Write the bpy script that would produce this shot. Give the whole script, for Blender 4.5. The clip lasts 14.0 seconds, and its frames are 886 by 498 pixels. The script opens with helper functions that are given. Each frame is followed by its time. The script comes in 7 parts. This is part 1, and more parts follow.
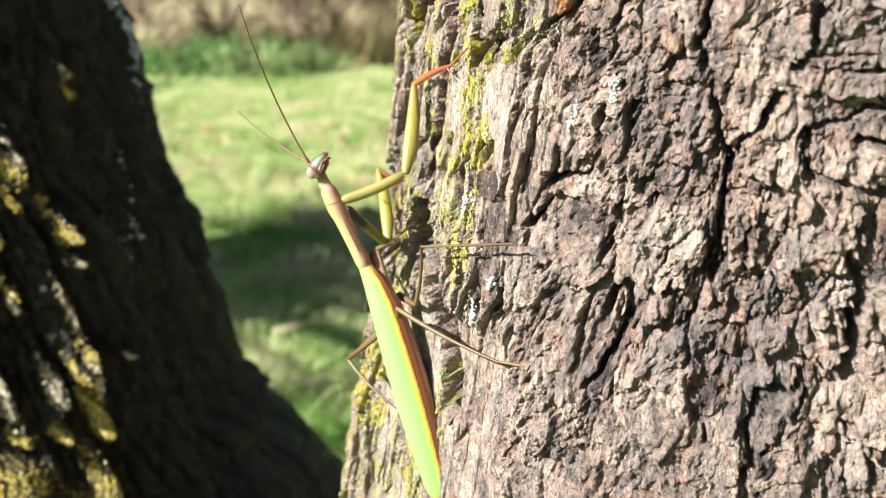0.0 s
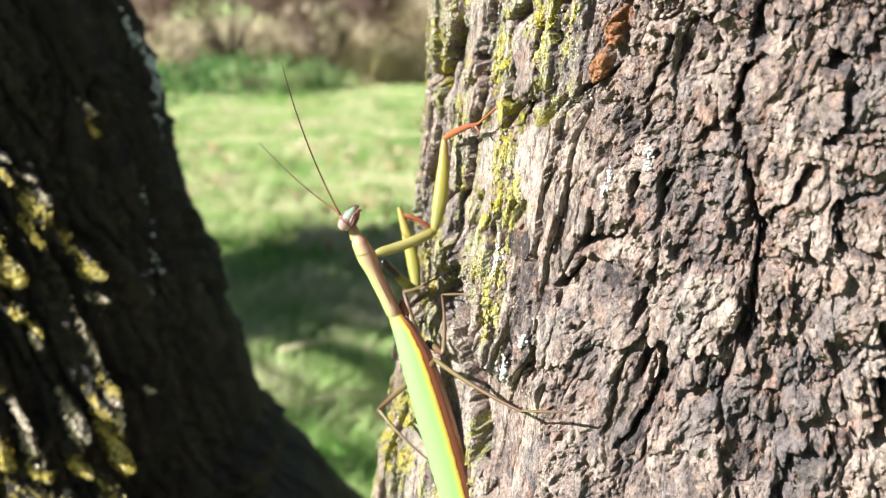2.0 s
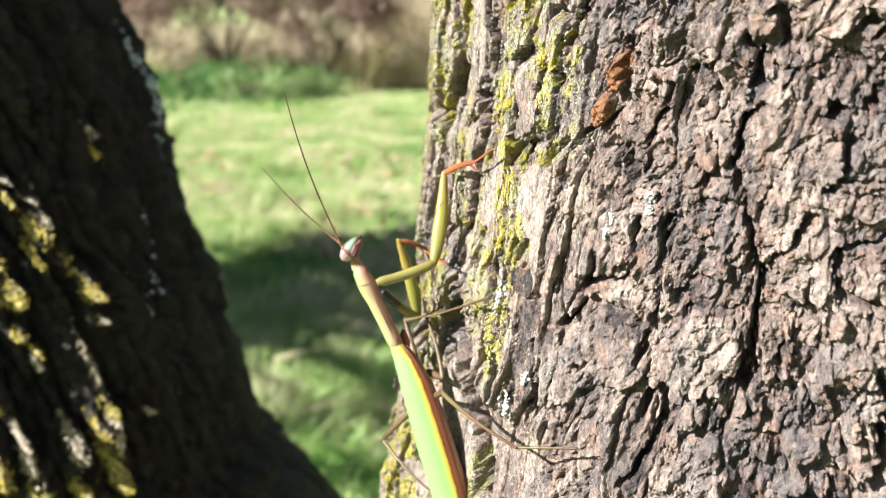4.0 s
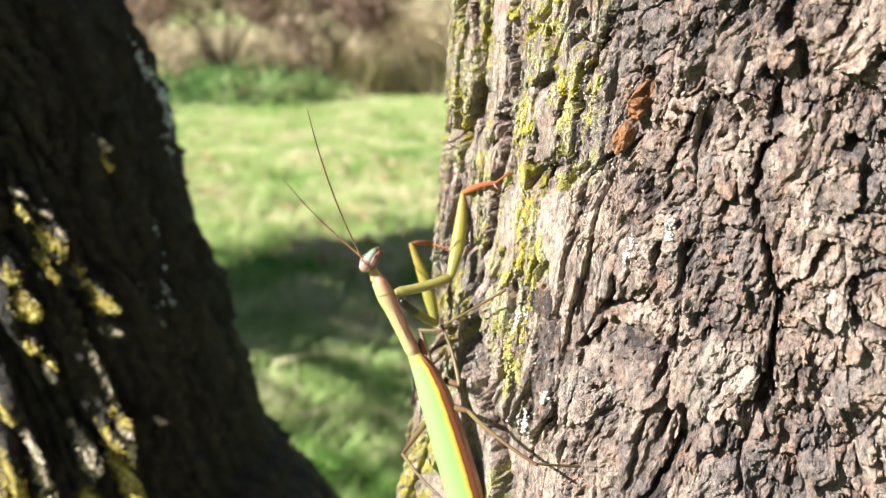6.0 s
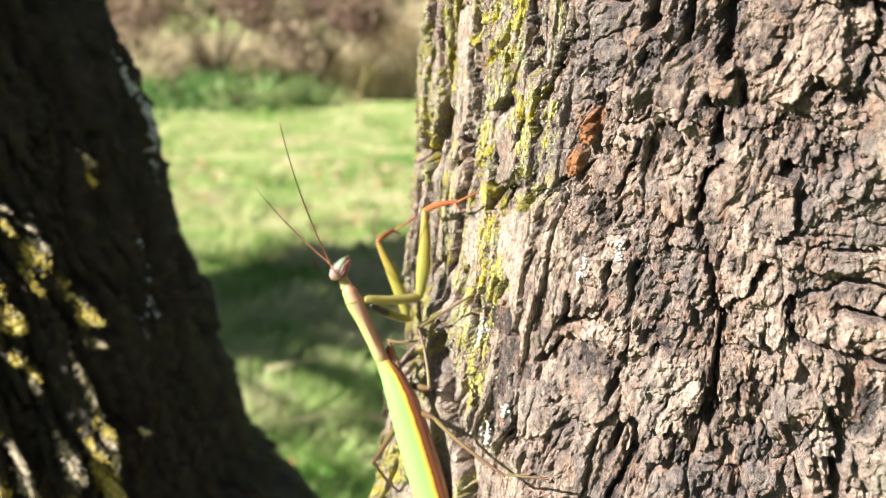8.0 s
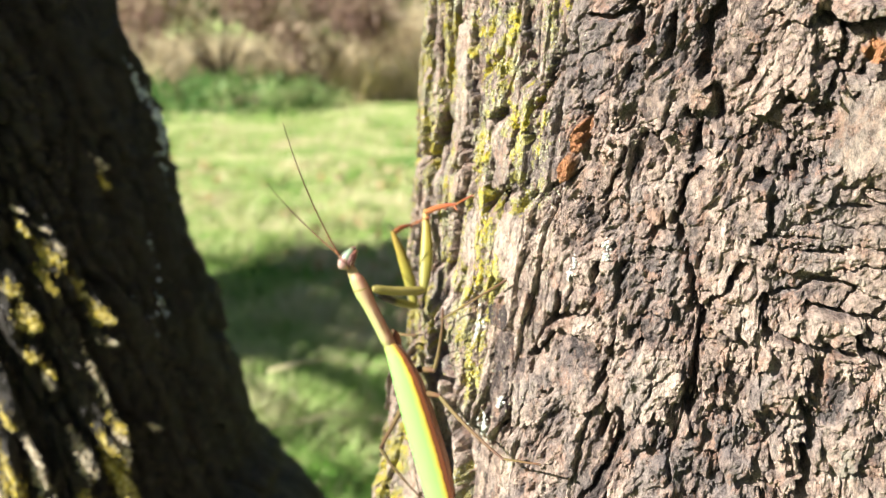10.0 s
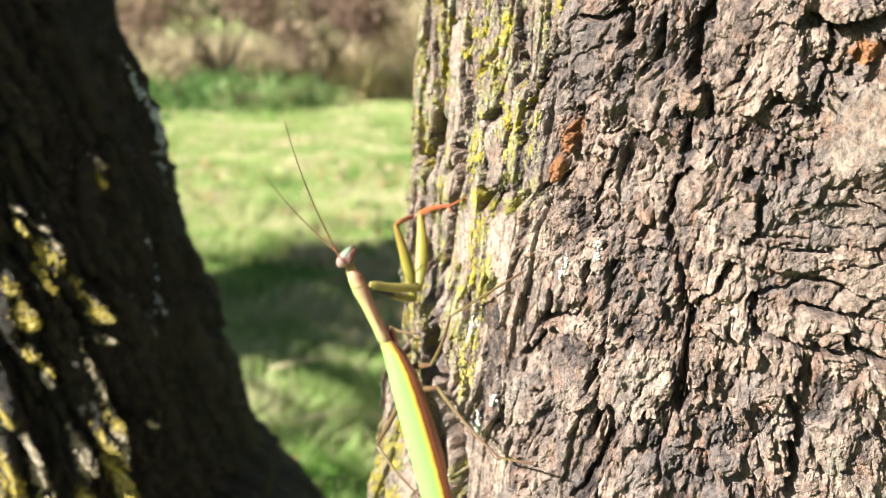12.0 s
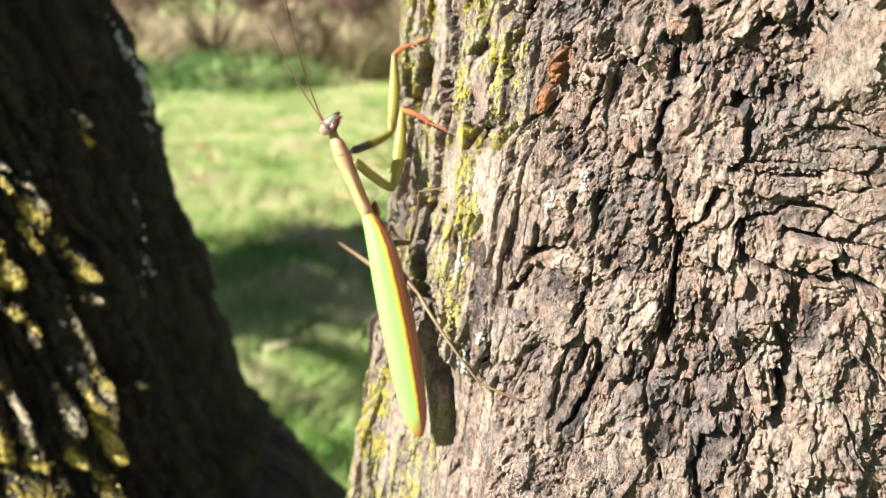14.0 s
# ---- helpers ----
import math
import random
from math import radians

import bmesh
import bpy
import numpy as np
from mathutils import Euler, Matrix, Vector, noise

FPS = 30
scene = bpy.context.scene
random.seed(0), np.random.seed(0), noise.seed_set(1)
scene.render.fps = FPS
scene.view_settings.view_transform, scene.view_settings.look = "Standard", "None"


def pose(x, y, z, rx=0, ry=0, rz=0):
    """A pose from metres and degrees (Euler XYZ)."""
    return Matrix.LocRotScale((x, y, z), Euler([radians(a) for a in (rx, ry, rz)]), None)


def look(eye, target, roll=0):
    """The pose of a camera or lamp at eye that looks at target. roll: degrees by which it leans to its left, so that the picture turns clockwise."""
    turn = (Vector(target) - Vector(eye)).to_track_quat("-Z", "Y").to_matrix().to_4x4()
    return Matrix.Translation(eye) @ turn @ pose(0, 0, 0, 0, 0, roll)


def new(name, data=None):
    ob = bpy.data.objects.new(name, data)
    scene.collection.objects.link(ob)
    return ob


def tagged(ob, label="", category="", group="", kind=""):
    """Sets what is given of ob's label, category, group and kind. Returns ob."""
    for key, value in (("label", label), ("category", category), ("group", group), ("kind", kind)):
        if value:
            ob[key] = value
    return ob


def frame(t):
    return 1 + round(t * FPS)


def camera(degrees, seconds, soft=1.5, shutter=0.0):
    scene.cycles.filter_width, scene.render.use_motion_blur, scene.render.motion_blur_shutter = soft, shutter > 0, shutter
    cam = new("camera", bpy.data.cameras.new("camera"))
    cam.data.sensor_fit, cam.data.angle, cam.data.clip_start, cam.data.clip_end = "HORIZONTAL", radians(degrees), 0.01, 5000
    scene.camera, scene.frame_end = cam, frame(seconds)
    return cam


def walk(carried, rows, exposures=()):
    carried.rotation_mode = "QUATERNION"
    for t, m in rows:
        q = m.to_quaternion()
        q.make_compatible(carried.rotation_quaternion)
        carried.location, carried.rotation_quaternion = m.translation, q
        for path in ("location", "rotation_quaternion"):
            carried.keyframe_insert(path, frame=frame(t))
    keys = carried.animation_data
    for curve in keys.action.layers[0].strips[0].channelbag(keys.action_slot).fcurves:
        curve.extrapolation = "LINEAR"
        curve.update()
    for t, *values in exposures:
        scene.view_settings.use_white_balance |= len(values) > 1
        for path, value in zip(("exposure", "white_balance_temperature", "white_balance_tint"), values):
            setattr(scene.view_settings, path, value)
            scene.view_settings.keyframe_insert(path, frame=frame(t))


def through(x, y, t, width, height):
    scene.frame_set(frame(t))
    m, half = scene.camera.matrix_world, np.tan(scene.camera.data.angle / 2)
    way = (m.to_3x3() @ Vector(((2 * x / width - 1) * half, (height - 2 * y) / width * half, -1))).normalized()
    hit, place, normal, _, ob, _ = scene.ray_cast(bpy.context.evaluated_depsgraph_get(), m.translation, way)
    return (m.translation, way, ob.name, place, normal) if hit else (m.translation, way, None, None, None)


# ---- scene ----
cam = camera(56.6, 14.0, 0.5)
METRES, EYE, TILT, LEAN, TURN = 0.09, 1.3, -18.0, 0.0, 0.0
# the phone keeps its exposure and warms its white balance a little
EXPOSURES = [(0.0, 1.58, 6300, 10), (1.0, 1.58, 6050, 10), (2.5, 1.58, 6000, 10), (5.5, 1.58, 6200, 10), (7.0, 1.60, 6450, 10), (8.0, 1.60, 6550, 10), (14.0, 1.60, 6550, 10)]
ROWS = [
    (0.0, 0.0, 0.0, 0.0, -0.0, 0.0, 0.0),
    (0.5, -0.0238, -0.0752, 0.0695, 0.25, 0.71, -0.21),
    (1.0, -0.0487, -0.0765, 0.08, 0.3, 0.85, -0.31),
    (1.5, -0.0732, -0.0605, 0.0765, 0.34, 1.0, -0.34),
    (2.0, -0.0706, -0.0386, 0.1009, 0.33, 1.2, -0.29),
    (2.5, -0.0796, -0.0382, 0.1194, 0.27, 1.27, -0.29),
    (3.0, -0.0843, -0.0198, 0.139, 0.19, 1.35, -0.29),
    (5.5, -0.1241, -0.1311, 0.2265, -0.13, 1.9, -0.45),
    (6.0, -0.1546, -0.1135, 0.225, -0.19, 1.9, -0.52),
    (6.5, -0.1658, -0.1338, 0.2324, -0.25, 1.94, -0.44),
    (7.0, -0.131, -0.144, 0.2336, -0.35, 2.06, -0.4),
    (7.5, -0.0699, -0.1506, 0.2479, -0.51, 2.12, -0.31),
    (8.0, -0.0715, -0.1947, 0.2592, -0.53, 2.26, -0.29),
    (10.5, -0.0616, -0.3569, 0.2433, -0.29, 2.38, -0.35),
    (11.0, -0.0556, -0.3738, 0.238, -0.25, 2.29, -0.31),
    (11.5, -0.0382, -0.3659, 0.249, -0.23, 2.33, -0.35),
    (12.0, -0.0425, -0.3514, 0.2545, -0.31, 2.24, -0.33),
    (12.5, -0.0553, -0.3542, 0.2434, -0.35, 2.09, -0.39),
    (13.0, -0.0562, -0.3461, 0.1952, -0.48, 1.58, -0.29),
    (13.5, -0.0341, -0.3201, 0.1252, -0.58, 0.95, -0.2),
    (14.0, -0.0156, -0.3161, 0.1269, -0.67, 1.02, -0.23),
]
walk(cam, [(t, pose(0, 0, EYE, TILT, LEAN, TURN) @ pose(METRES * x, METRES * y, METRES * z, 90 + pitch, roll, yaw)) for t, x, y, z, yaw, pitch, roll in ROWS], EXPOSURES)
# the phone's small lens: sharp on the bark, soft behind it
cam.data.dof.use_dof = True
cam.data.dof.focus_distance = 0.176
cam.data.dof.aperture_fstop = 16.0

# ---- light ----
SUN_TO = Vector((-0.770, -0.295, 0.570)).normalized()
world = bpy.data.worlds.new("world")
scene.world = world
world.use_nodes = True
wn = world.node_tree
sky = wn.nodes.new("ShaderNodeTexSky")
sky.sky_type = "NISHITA"
sky.sun_disc = False
sky.sun_elevation = math.asin(SUN_TO.z)
sky.sun_rotation = math.atan2(SUN_TO.x, SUN_TO.y)
wn.nodes["Background"].inputs["Strength"].default_value = 0.028
wn.links.new(sky.outputs["Color"], wn.nodes["Background"].inputs["Color"])
sun = new("sun", bpy.data.lights.new("sun", "SUN"))
sun.data.energy, sun.data.angle, sun.data.color = 5.0, radians(0.53), (1.0, 0.955, 0.89)
sun.matrix_world = look(SUN_TO * 30, (0, 0, 1))


# ---- materials ----
class Mat:
    """A small node builder for one material."""

    def __init__(self, name, rough=0.8, spec=0.3):
        self.m = bpy.data.materials.new(name)
        self.m.use_nodes = True
        self.t = self.m.node_tree
        self.b = self.t.nodes["Principled BSDF"]
        self.b.inputs["Roughness"].default_value = rough
        self.b.inputs["Specular IOR Level"].default_value = spec
        self.obj = self.t.nodes.new("ShaderNodeTexCoord").outputs["Object"]

    def link(self, a, b):
        self.t.links.new(a, b)

    def noise(self, scale, detail=4.0, rough=0.6, stretch=None, coord=None):
        n = self.t.nodes.new("ShaderNodeTexNoise")
        n.inputs["Scale"].default_value, n.inputs["Detail"].default_value = scale, detail
        n.inputs["Roughness"].default_value = rough
        c = coord or self.obj
        if stretch:
            mp = self.t.nodes.new("ShaderNodeMapping")
            mp.inputs["Scale"].default_value = stretch
            self.link(c, mp.inputs["Vector"])
            c = mp.outputs["Vector"]
        self.link(c, n.inputs["Vector"])
        return n.outputs["Fac"]

    def ramp(self, fac, stops):
        r = self.t.nodes.new("ShaderNodeValToRGB")
        el = r.color_ramp.elements
        while len(el) < len(stops):
            el.new(0.5)
        for e, (p, c) in zip(el, stops):
            e.position, e.color = p, (*c, 1) if len(c) == 3 else c
        self.link(fac, r.inputs["Fac"])
        return r.outputs["Color"]

    def attr(self, name):
        a = self.t.nodes.new("ShaderNodeAttribute")
        a.attribute_name = name
        return a.outputs["Fac"]

    def mix(self, fac, a, b, how="MIX"):
        n = self.t.nodes.new("ShaderNodeMix")
        n.data_type, n.blend_type = "RGBA", how
        for s, v in ((n.inputs["Factor"], fac), (n.inputs["A"], a), (n.inputs["B"], b)):
            if isinstance(v, (int, float)):
                s.default_value = v
            elif isinstance(v, tuple):
                s.default_value = (*v, 1)
            else:
                self.link(v, s)
        return n.outputs["Result"]

    def math(self, op, a, b=0.0):
        n = self.t.nodes.new("ShaderNodeMath")
        n.operation = op
        for s, v in zip(n.inputs, (a, b)):
            if isinstance(v, (int, float)):
                s.default_value = v
            else:
                self.link(v, s)
        return n.outputs[0]

    def island(self):
        g = self.t.nodes.new("ShaderNodeNewGeometry")
        return g.outputs["Random Per Island"]

    def axis(self, k):
        s = self.t.nodes.new("ShaderNodeSeparateXYZ")
        self.link(self.obj, s.inputs[0])
        return s.outputs[k]

    def bump(self, fac, strength, dist):
        n = self.t.nodes.new("ShaderNodeBump")
        n.inputs["Strength"].default_value, n.inputs["Distance"].default_value = strength, dist
        self.link(fac, n.inputs["Height"])
        old = self.b.inputs["Normal"].links
        if old:
            self.link(old[0].from_socket, n.inputs["Normal"])
        self.link(n.outputs["Normal"], self.b.inputs["Normal"])

    def done(self, colour):
        if isinstance(colour, tuple):
            self.b.inputs["Base Color"].default_value = (*colour, 1)
        else:
            self.link(colour, self.b.inputs["Base Color"])
        return self.m


def bark_material(name, tones, lichen_amount, dim=1.0, rough=0.86, spec=0.2):
    k = Mat(name, rough, spec)
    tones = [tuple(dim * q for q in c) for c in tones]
    plate = k.math("ADD", k.attr("plate"), k.math("MULTIPLY", k.math("SUBTRACT", k.noise(260, 6, 0.78, (1, 1, 0.7)), 0.5), 1.6))
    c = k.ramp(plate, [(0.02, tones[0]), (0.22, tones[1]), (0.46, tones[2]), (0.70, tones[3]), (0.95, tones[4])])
    grey = k.ramp(k.noise(65, 6, 0.7, (1, 1, 0.6)), [(0.48, (0, 0, 0)), (0.58, (1, 1, 1))])
    c = k.mix(k.math("MULTIPLY", grey, 0.6), c, tones[5], "MIX")
    warm = k.ramp(k.noise(210, 6, 0.75, (1, 1, 0.7)), [(0.53, (0, 0, 0)), (0.61, (1, 1, 1))])
    c = k.mix(k.math("MULTIPLY", warm, 0.55), c, tones[6])
    fine = k.ramp(k.noise(800, 6, 0.85, (1, 1, 0.6)), [(0.38, (0.36, 0.35, 0.35)), (0.5, (1.0, 1.0, 1.0)), (0.60, (1.42, 1.40, 1.35))])
    c = k.mix(1.0, c, fine, "MULTIPLY")
    specks = k.ramp(k.noise(1900, 3, 0.7), [(0.61, (0, 0, 0)), (0.68, (1, 1, 1))])
    c = k.mix(k.math("MULTIPLY", specks, 0.5), c, tuple(dim * q for q in (0.62, 0.57, 0.50)))
    lf = k.ramp(k.math("ADD", k.attr("lichen"), k.math("MULTIPLY", k.math("SUBTRACT", k.noise(1100, 5, 0.75), 0.5), 2.6)), [(0.42, (0, 0, 0)), (0.56, (1, 1, 1))])
    tint = k.math("ADD", k.math("MULTIPLY", k.noise(160, 4, 0.6), 0.7), k.math("MULTIPLY", k.noise(1100, 3, 0.7), 0.4))
    tint = k.math("SUBTRACT", k.math("ADD", tint, 0.05), k.math("MULTIPLY", k.attr("bright"), 0.10))
    hue = k.ramp(tint, [(0.43, (0.74, 0.60, 0.02)), (0.52, (0.56, 0.49, 0.06)), (0.60, (0.46, 0.43, 0.16)), (0.70, (0.54, 0.53, 0.38))])
    hue = k.mix(1.0, hue, k.ramp(k.noise(1700, 4, 0.8), [(0.36, (0.45, 0.44, 0.40)), (0.5, (0.95, 0.95, 0.95)), (0.62, (1.35, 1.35, 1.35))]), "MULTIPLY")
    c = k.mix(k.math("MULTIPLY", lf, 0.88 * lichen_amount), c, hue)
    pale = k.ramp(k.math("ADD", k.math("MULTIPLY", k.attr("pale"), 0.5), k.math("MULTIPLY", k.noise(430, 6, 0.8), 0.7)), [(0.60, (0, 0, 0)), (0.70, (1, 1, 1))])
    c = k.mix(k.math("MULTIPLY", pale, 0.7), c, tuple(dim * q for q in (0.42, 0.40, 0.33)))
    raw = k.ramp(k.noise(900, 5, 0.7), [(0.3, (0.28, 0.11, 0.055)), (0.5, (0.50, 0.23, 0.11)), (0.7, (0.62, 0.35, 0.19))])
    c = k.mix(k.attr("raw"), c, raw)
    k.bump(k.noise(2200, 5, 0.8), 1.0, 0.0012)
    k.bump(k.noise(700, 6, 0.8, (1, 1, 0.45)), 1.0, 0.0015)
    return k.done(c)


BARK = bark_material("lit_bark", [(0.085, 0.070, 0.067), (0.220, 0.172, 0.155), (0.36, 0.275, 0.232), (0.48, 0.370, 0.308), (0.58, 0.470, 0.395), (0.205, 0.188, 0.188), (0.43, 0.250, 0.175)], 0.95)
# the second stem's copy of the bark, its shade dimmed into the colours
BARK_LEFT = bark_material("shade_dimmed_bark", [(0.05, 0.042, 0.035), (0.08, 0.068, 0.055), (0.12, 0.10, 0.085), (0.16, 0.135, 0.11), (0.22, 0.19, 0.16), (0.07, 0.065, 0.06), (0.13, 0.085, 0.055)], 0.6, 0.30, 0.46, 0.35)


# ---- noise fields on the unrolled bark ----
def lattice(ix, iy, k):
    """A repeatable random number for each whole-numbered place."""
    n = (ix * 374761393 + iy * 668265263 + k * 974711) & 0x7FFFFFFF
    n = ((n ^ (n >> 13)) * 1274126177) & 0x7FFFFFFF
    return ((n ^ (n >> 16)) & 0xFFFF) / 65535.0


def value_noise(x, y, k):
    ix, iy = np.floor(x).astype(np.int64), np.floor(y).astype(np.int64)
    fx, fy = x - ix, y - iy
    fx, fy = fx * fx * (3 - 2 * fx), fy * fy * (3 - 2 * fy)
    a, b = lattice(ix, iy, k), lattice(ix + 1, iy, k)
    c, d = lattice(ix, iy + 1, k), lattice(ix + 1, iy + 1, k)
    return (a + (b - a) * fx) * (1 - fy) + (c + (d - c) * fx) * fy


def fbm(x, y, k, octaves=4, gain=0.5):
    out, amp, tot = 0.0, 1.0, 0.0
    for o in range(octaves):
        out = out + amp * value_noise(x * 2 ** o + 17.3 * o, y * 2 ** o - 9.1 * o, k + o)
        tot += amp
        amp *= gain
    return out / tot


def cells(x, y, k):
    """Cell noise: the gap to the nearest border, the cell's random number and a slope inside it."""
    ix, iy = np.floor(x).astype(np.int64), np.floor(y).astype(np.int64)
    f1, f2 = np.full(x.shape, 9.0), np.full(x.shape, 9.0)
    rnd, dx, dy = np.zeros(x.shape), np.zeros(x.shape), np.zeros(x.shape)
    for i in (-1, 0, 1):
        for j in (-1, 0, 1):
            a, b = ix + i, iy + j
            ox, oy = x - a - 0.1 - 0.8 * lattice(a, b, k), y - b - 0.1 - 0.8 * lattice(a, b, k + 1)
            d = np.hypot(ox, oy)
            near = d < f1
            f2 = np.where(near, f1, np.minimum(f2, d))
            rnd = np.where(near, lattice(a, b, k + 2), rnd)
            dx, dy = np.where(near, ox, dx), np.where(near, oy, dy)
            f1 = np.where(near, d, f1)
    tilt = dx * (rnd - 0.5) + dy * (((rnd * 7.31) % 1.0) - 0.5)
    return f2 - f1, rnd, tilt


def step(a, b, x):
    t = np.clip((x - a) / (b - a), 0, 1)
    return t * t * (3 - 2 * t)


def terrace(x, y, k, levels, octaves=4):
    """Layers that break off in sharp edges, from 0 to about 1, and a number for each layer."""
    q = fbm(x, y, k, octaves, 0.55) * levels
    f = np.floor(q)
    return (f + np.clip((q - f) / 0.07, 0, 1) + 0.3 * np.clip((q - f - 0.07) / 0.93, 0, 1)) / levels, lattice(f.astype(np.int64), f.astype(np.int64) * 3, k)


def bark_field(u, v, seed, knot=0.0, strand=0.0, coarse=1.0):
    """Depth of the bark in metres, and a tone from 0 to 1, at the unrolled place (u round the stem, v along it).
    knot turns the plates crosswise, strand draws them out into long narrow ridges."""
    u, v = u / coarse, v / coarse
    body = (1 - strand) * (1 - knot)
    # ragged outlines: broad bends and fine teeth
    x = u + (fbm(u * 70, v * 45, seed, 3) - 0.5) * 0.009 * (1 - 0.6 * strand) * (1 - 0.6 * knot) + (fbm(u * 380, v * 330, seed + 19, 4, 0.7) - 0.5) * 0.0026 * (1 - 0.65 * strand)
    y = v + (fbm(u * 60 + 31, v * 50, seed + 2, 3) - 0.5) * 0.012 * (1 - 0.6 * knot) + (fbm(u * 350 + 7, v * 330, seed + 17, 4, 0.7) - 0.5) * 0.0034 * (1 - 0.6 * strand)
    busy = step(0.36, 0.60, fbm(u * 55, v * 38, seed + 7, 3))
    torn = step(0.46, 0.62, fbm(u * 48 + 9, v * 30, seed + 9, 3))
    # plates, each with its own height and slope, parted by cracks that open here and there
    g1, r1, t1 = cells(x / 0.0105, y / 0.0210, seed + 23)
    g2, r2, t2 = cells(x / 0.0046, y / 0.0070, seed + 25)
    g3, r3, t3 = cells(x / 0.0019, y / 0.0026, seed + 27)
    gk, rk, tk = cells(x / 0.024 + 5, y / 0.0064, seed + 29)
    gs, rs, ts = cells(x / 0.0040, y / 0.030, seed + 31)
    gt, rt, tt = cells(x / 0.0016, y / 0.0080, seed + 33)
    h = (0.0018 * (r1 - 0.5) + 0.0036 * t1 - (0.0006 + 0.0026 * torn) * (1 - np.clip(g1 / 0.06, 0, 1))) * body
    h = h + (0.0014 * (r2 - 0.5) + 0.0038 * t2 - 0.0012 * (1 - np.clip(g2 / 0.08, 0, 1)) * busy) * (0.3 + 0.7 * busy) * (1 - 0.9 * strand) * (1 - 0.8 * knot)
    h = h + (0.0007 * (r3 - 0.5) + 0.0020 * t3 - 0.0004 * (1 - np.clip(g3 / 0.16, 0, 1))) * (0.35 + 0.65 * busy) * (1 - 0.7 * strand) * (1 - 0.7 * knot)
    h = h + (0.0018 * (rk - 0.5) + 0.0008 * tk - 0.0020 * (1 - np.clip(gk / 0.07, 0, 1))) * knot
    h = h + (0.0032 * (rs - 0.5) + 0.0016 * ts - 0.0042 * (1 - np.clip(gs / 0.12, 0, 1)) + 0.0008 * (rt - 0.5) + 0.0006 * tt - 0.0008 * (1 - np.clip(gt / 0.14, 0, 1))) * strand
    # layers of flakes broken off in sharp, ragged edges
    slab, sk = terrace(x * 85, y * 36, seed + 11, 8, 4)
    flake, fk = terrace(x * 240 + 3, y * 110, seed + 13, 6, 4)
    chip, ck = terrace(x * 560 + 8, y * 280, seed + 15, 5, 3)
    loose = (1 - 0.25 * strand) * (1 - 0.75 * knot)
    h = h + loose * (0.0036 * (slab - 0.5) + 0.0024 * (flake - 0.5) * (0.45 + 0.55 * busy) + 0.0019 * (chip - 0.5))
    grit = fbm(u * 800, v * 480, seed + 41, 3, 0.8)
    fibre = fbm(x * 620, y * 90, seed + 51, 3, 0.65)
    grain = fbm(x * 90, y * 900, seed + 53, 3, 0.65)
    h = h + 0.0011 * (grit - 0.5) * (0.6 + 0.5 * busy) + 0.0012 * (fibre - 0.5) * (1 - knot) + 0.0009 * (grain - 0.5) * knot
    tone = 0.47 + body * (0.45 * (r1 - 0.5) + 0.35 * (r2 - 0.5) + 0.5 * (sk - 0.5)) + 0.30 * (r3 - 0.5) * (1 - knot) + 0.45 * (fk - 0.5) * (1 - 0.5 * knot) + 0.2 * (ck - 0.5) + 0.4 * (grit - 0.5)
    tone = tone + strand * (0.20 + 0.5 * (rs - 0.5) + 0.6 * (fibre - 0.5)) + knot * (0.14 + 0.4 * (rk - 0.5) + 0.7 * (grain - 0.5))
    return h * coarse, np.clip(tone, 0, 1)


def ribbon(u, v, line, width, wob):
    """How close each place lies to a bent line: 1 on it, 0 beyond its width. wob frays the line."""
    out = np.zeros(u.shape)
    us, vs = [p[0] for p in line], [p[1] for p in line]
    m = width + 0.004
    near = (u > min(us) - m) & (u < max(us) + m) & (v > min(vs) - m) & (v < max(vs) + m)
    if not near.any():
        return out
    a, b = (u + wob)[near], v[near]
    best = np.full(a.shape, 9.0)
    for (u0, v0), (u1, v1) in zip(line, line[1:]):
        du, dv = u1 - u0, v1 - v0
        s = np.clip(((a - u0) * du + (b - v0) * dv) / (du * du + dv * dv), 0, 1)
        best = np.minimum(best, np.hypot(a - u0 - s * du, b - v0 - s * dv))
    out[near] = 1 - step(width * 0.45, width, best)
    return out


def stem_mesh(name, thetas, heights, place, relief):
    """A stem as one sheet round its axis. place(theta, z, r) gives points, relief(theta, z) gives radius and named values."""
    th, zz = np.meshgrid(thetas, heights)
    r, values = relief(th, zz)
    pts = np.stack(place(th + values.pop("lean"), zz + values.pop("sag"), r), -1).reshape(-1, 3)
    n, m = len(heights), len(thetas)
    i = np.arange((n - 1) * m)
    row, col = i // m, i % m
    nxt = (col + 1) % m
    quads = np.stack([row * m + col, row * m + nxt, (row + 1) * m + nxt, (row + 1) * m + col], -1)
    me = bpy.data.meshes.new(name)
    me.vertices.add(len(pts))
    me.vertices.foreach_set("co", pts.astype(np.float32).ravel())
    me.loops.add(quads.size)
    me.loops.foreach_set("vertex_index", quads.astype(np.int32).ravel())
    me.polygons.add(len(quads))
    me.polygons.foreach_set("loop_start", np.arange(0, quads.size, 4, dtype=np.int32))
    me.polygons.foreach_set("use_smooth", np.ones(len(quads), dtype=bool))
    for key, val in values.items():
        me.attributes.new(key, "FLOAT", "POINT").data.foreach_set("value", val.astype(np.float32).ravel())
    me.update(calc_edges=True)
    me.validate()
    return me


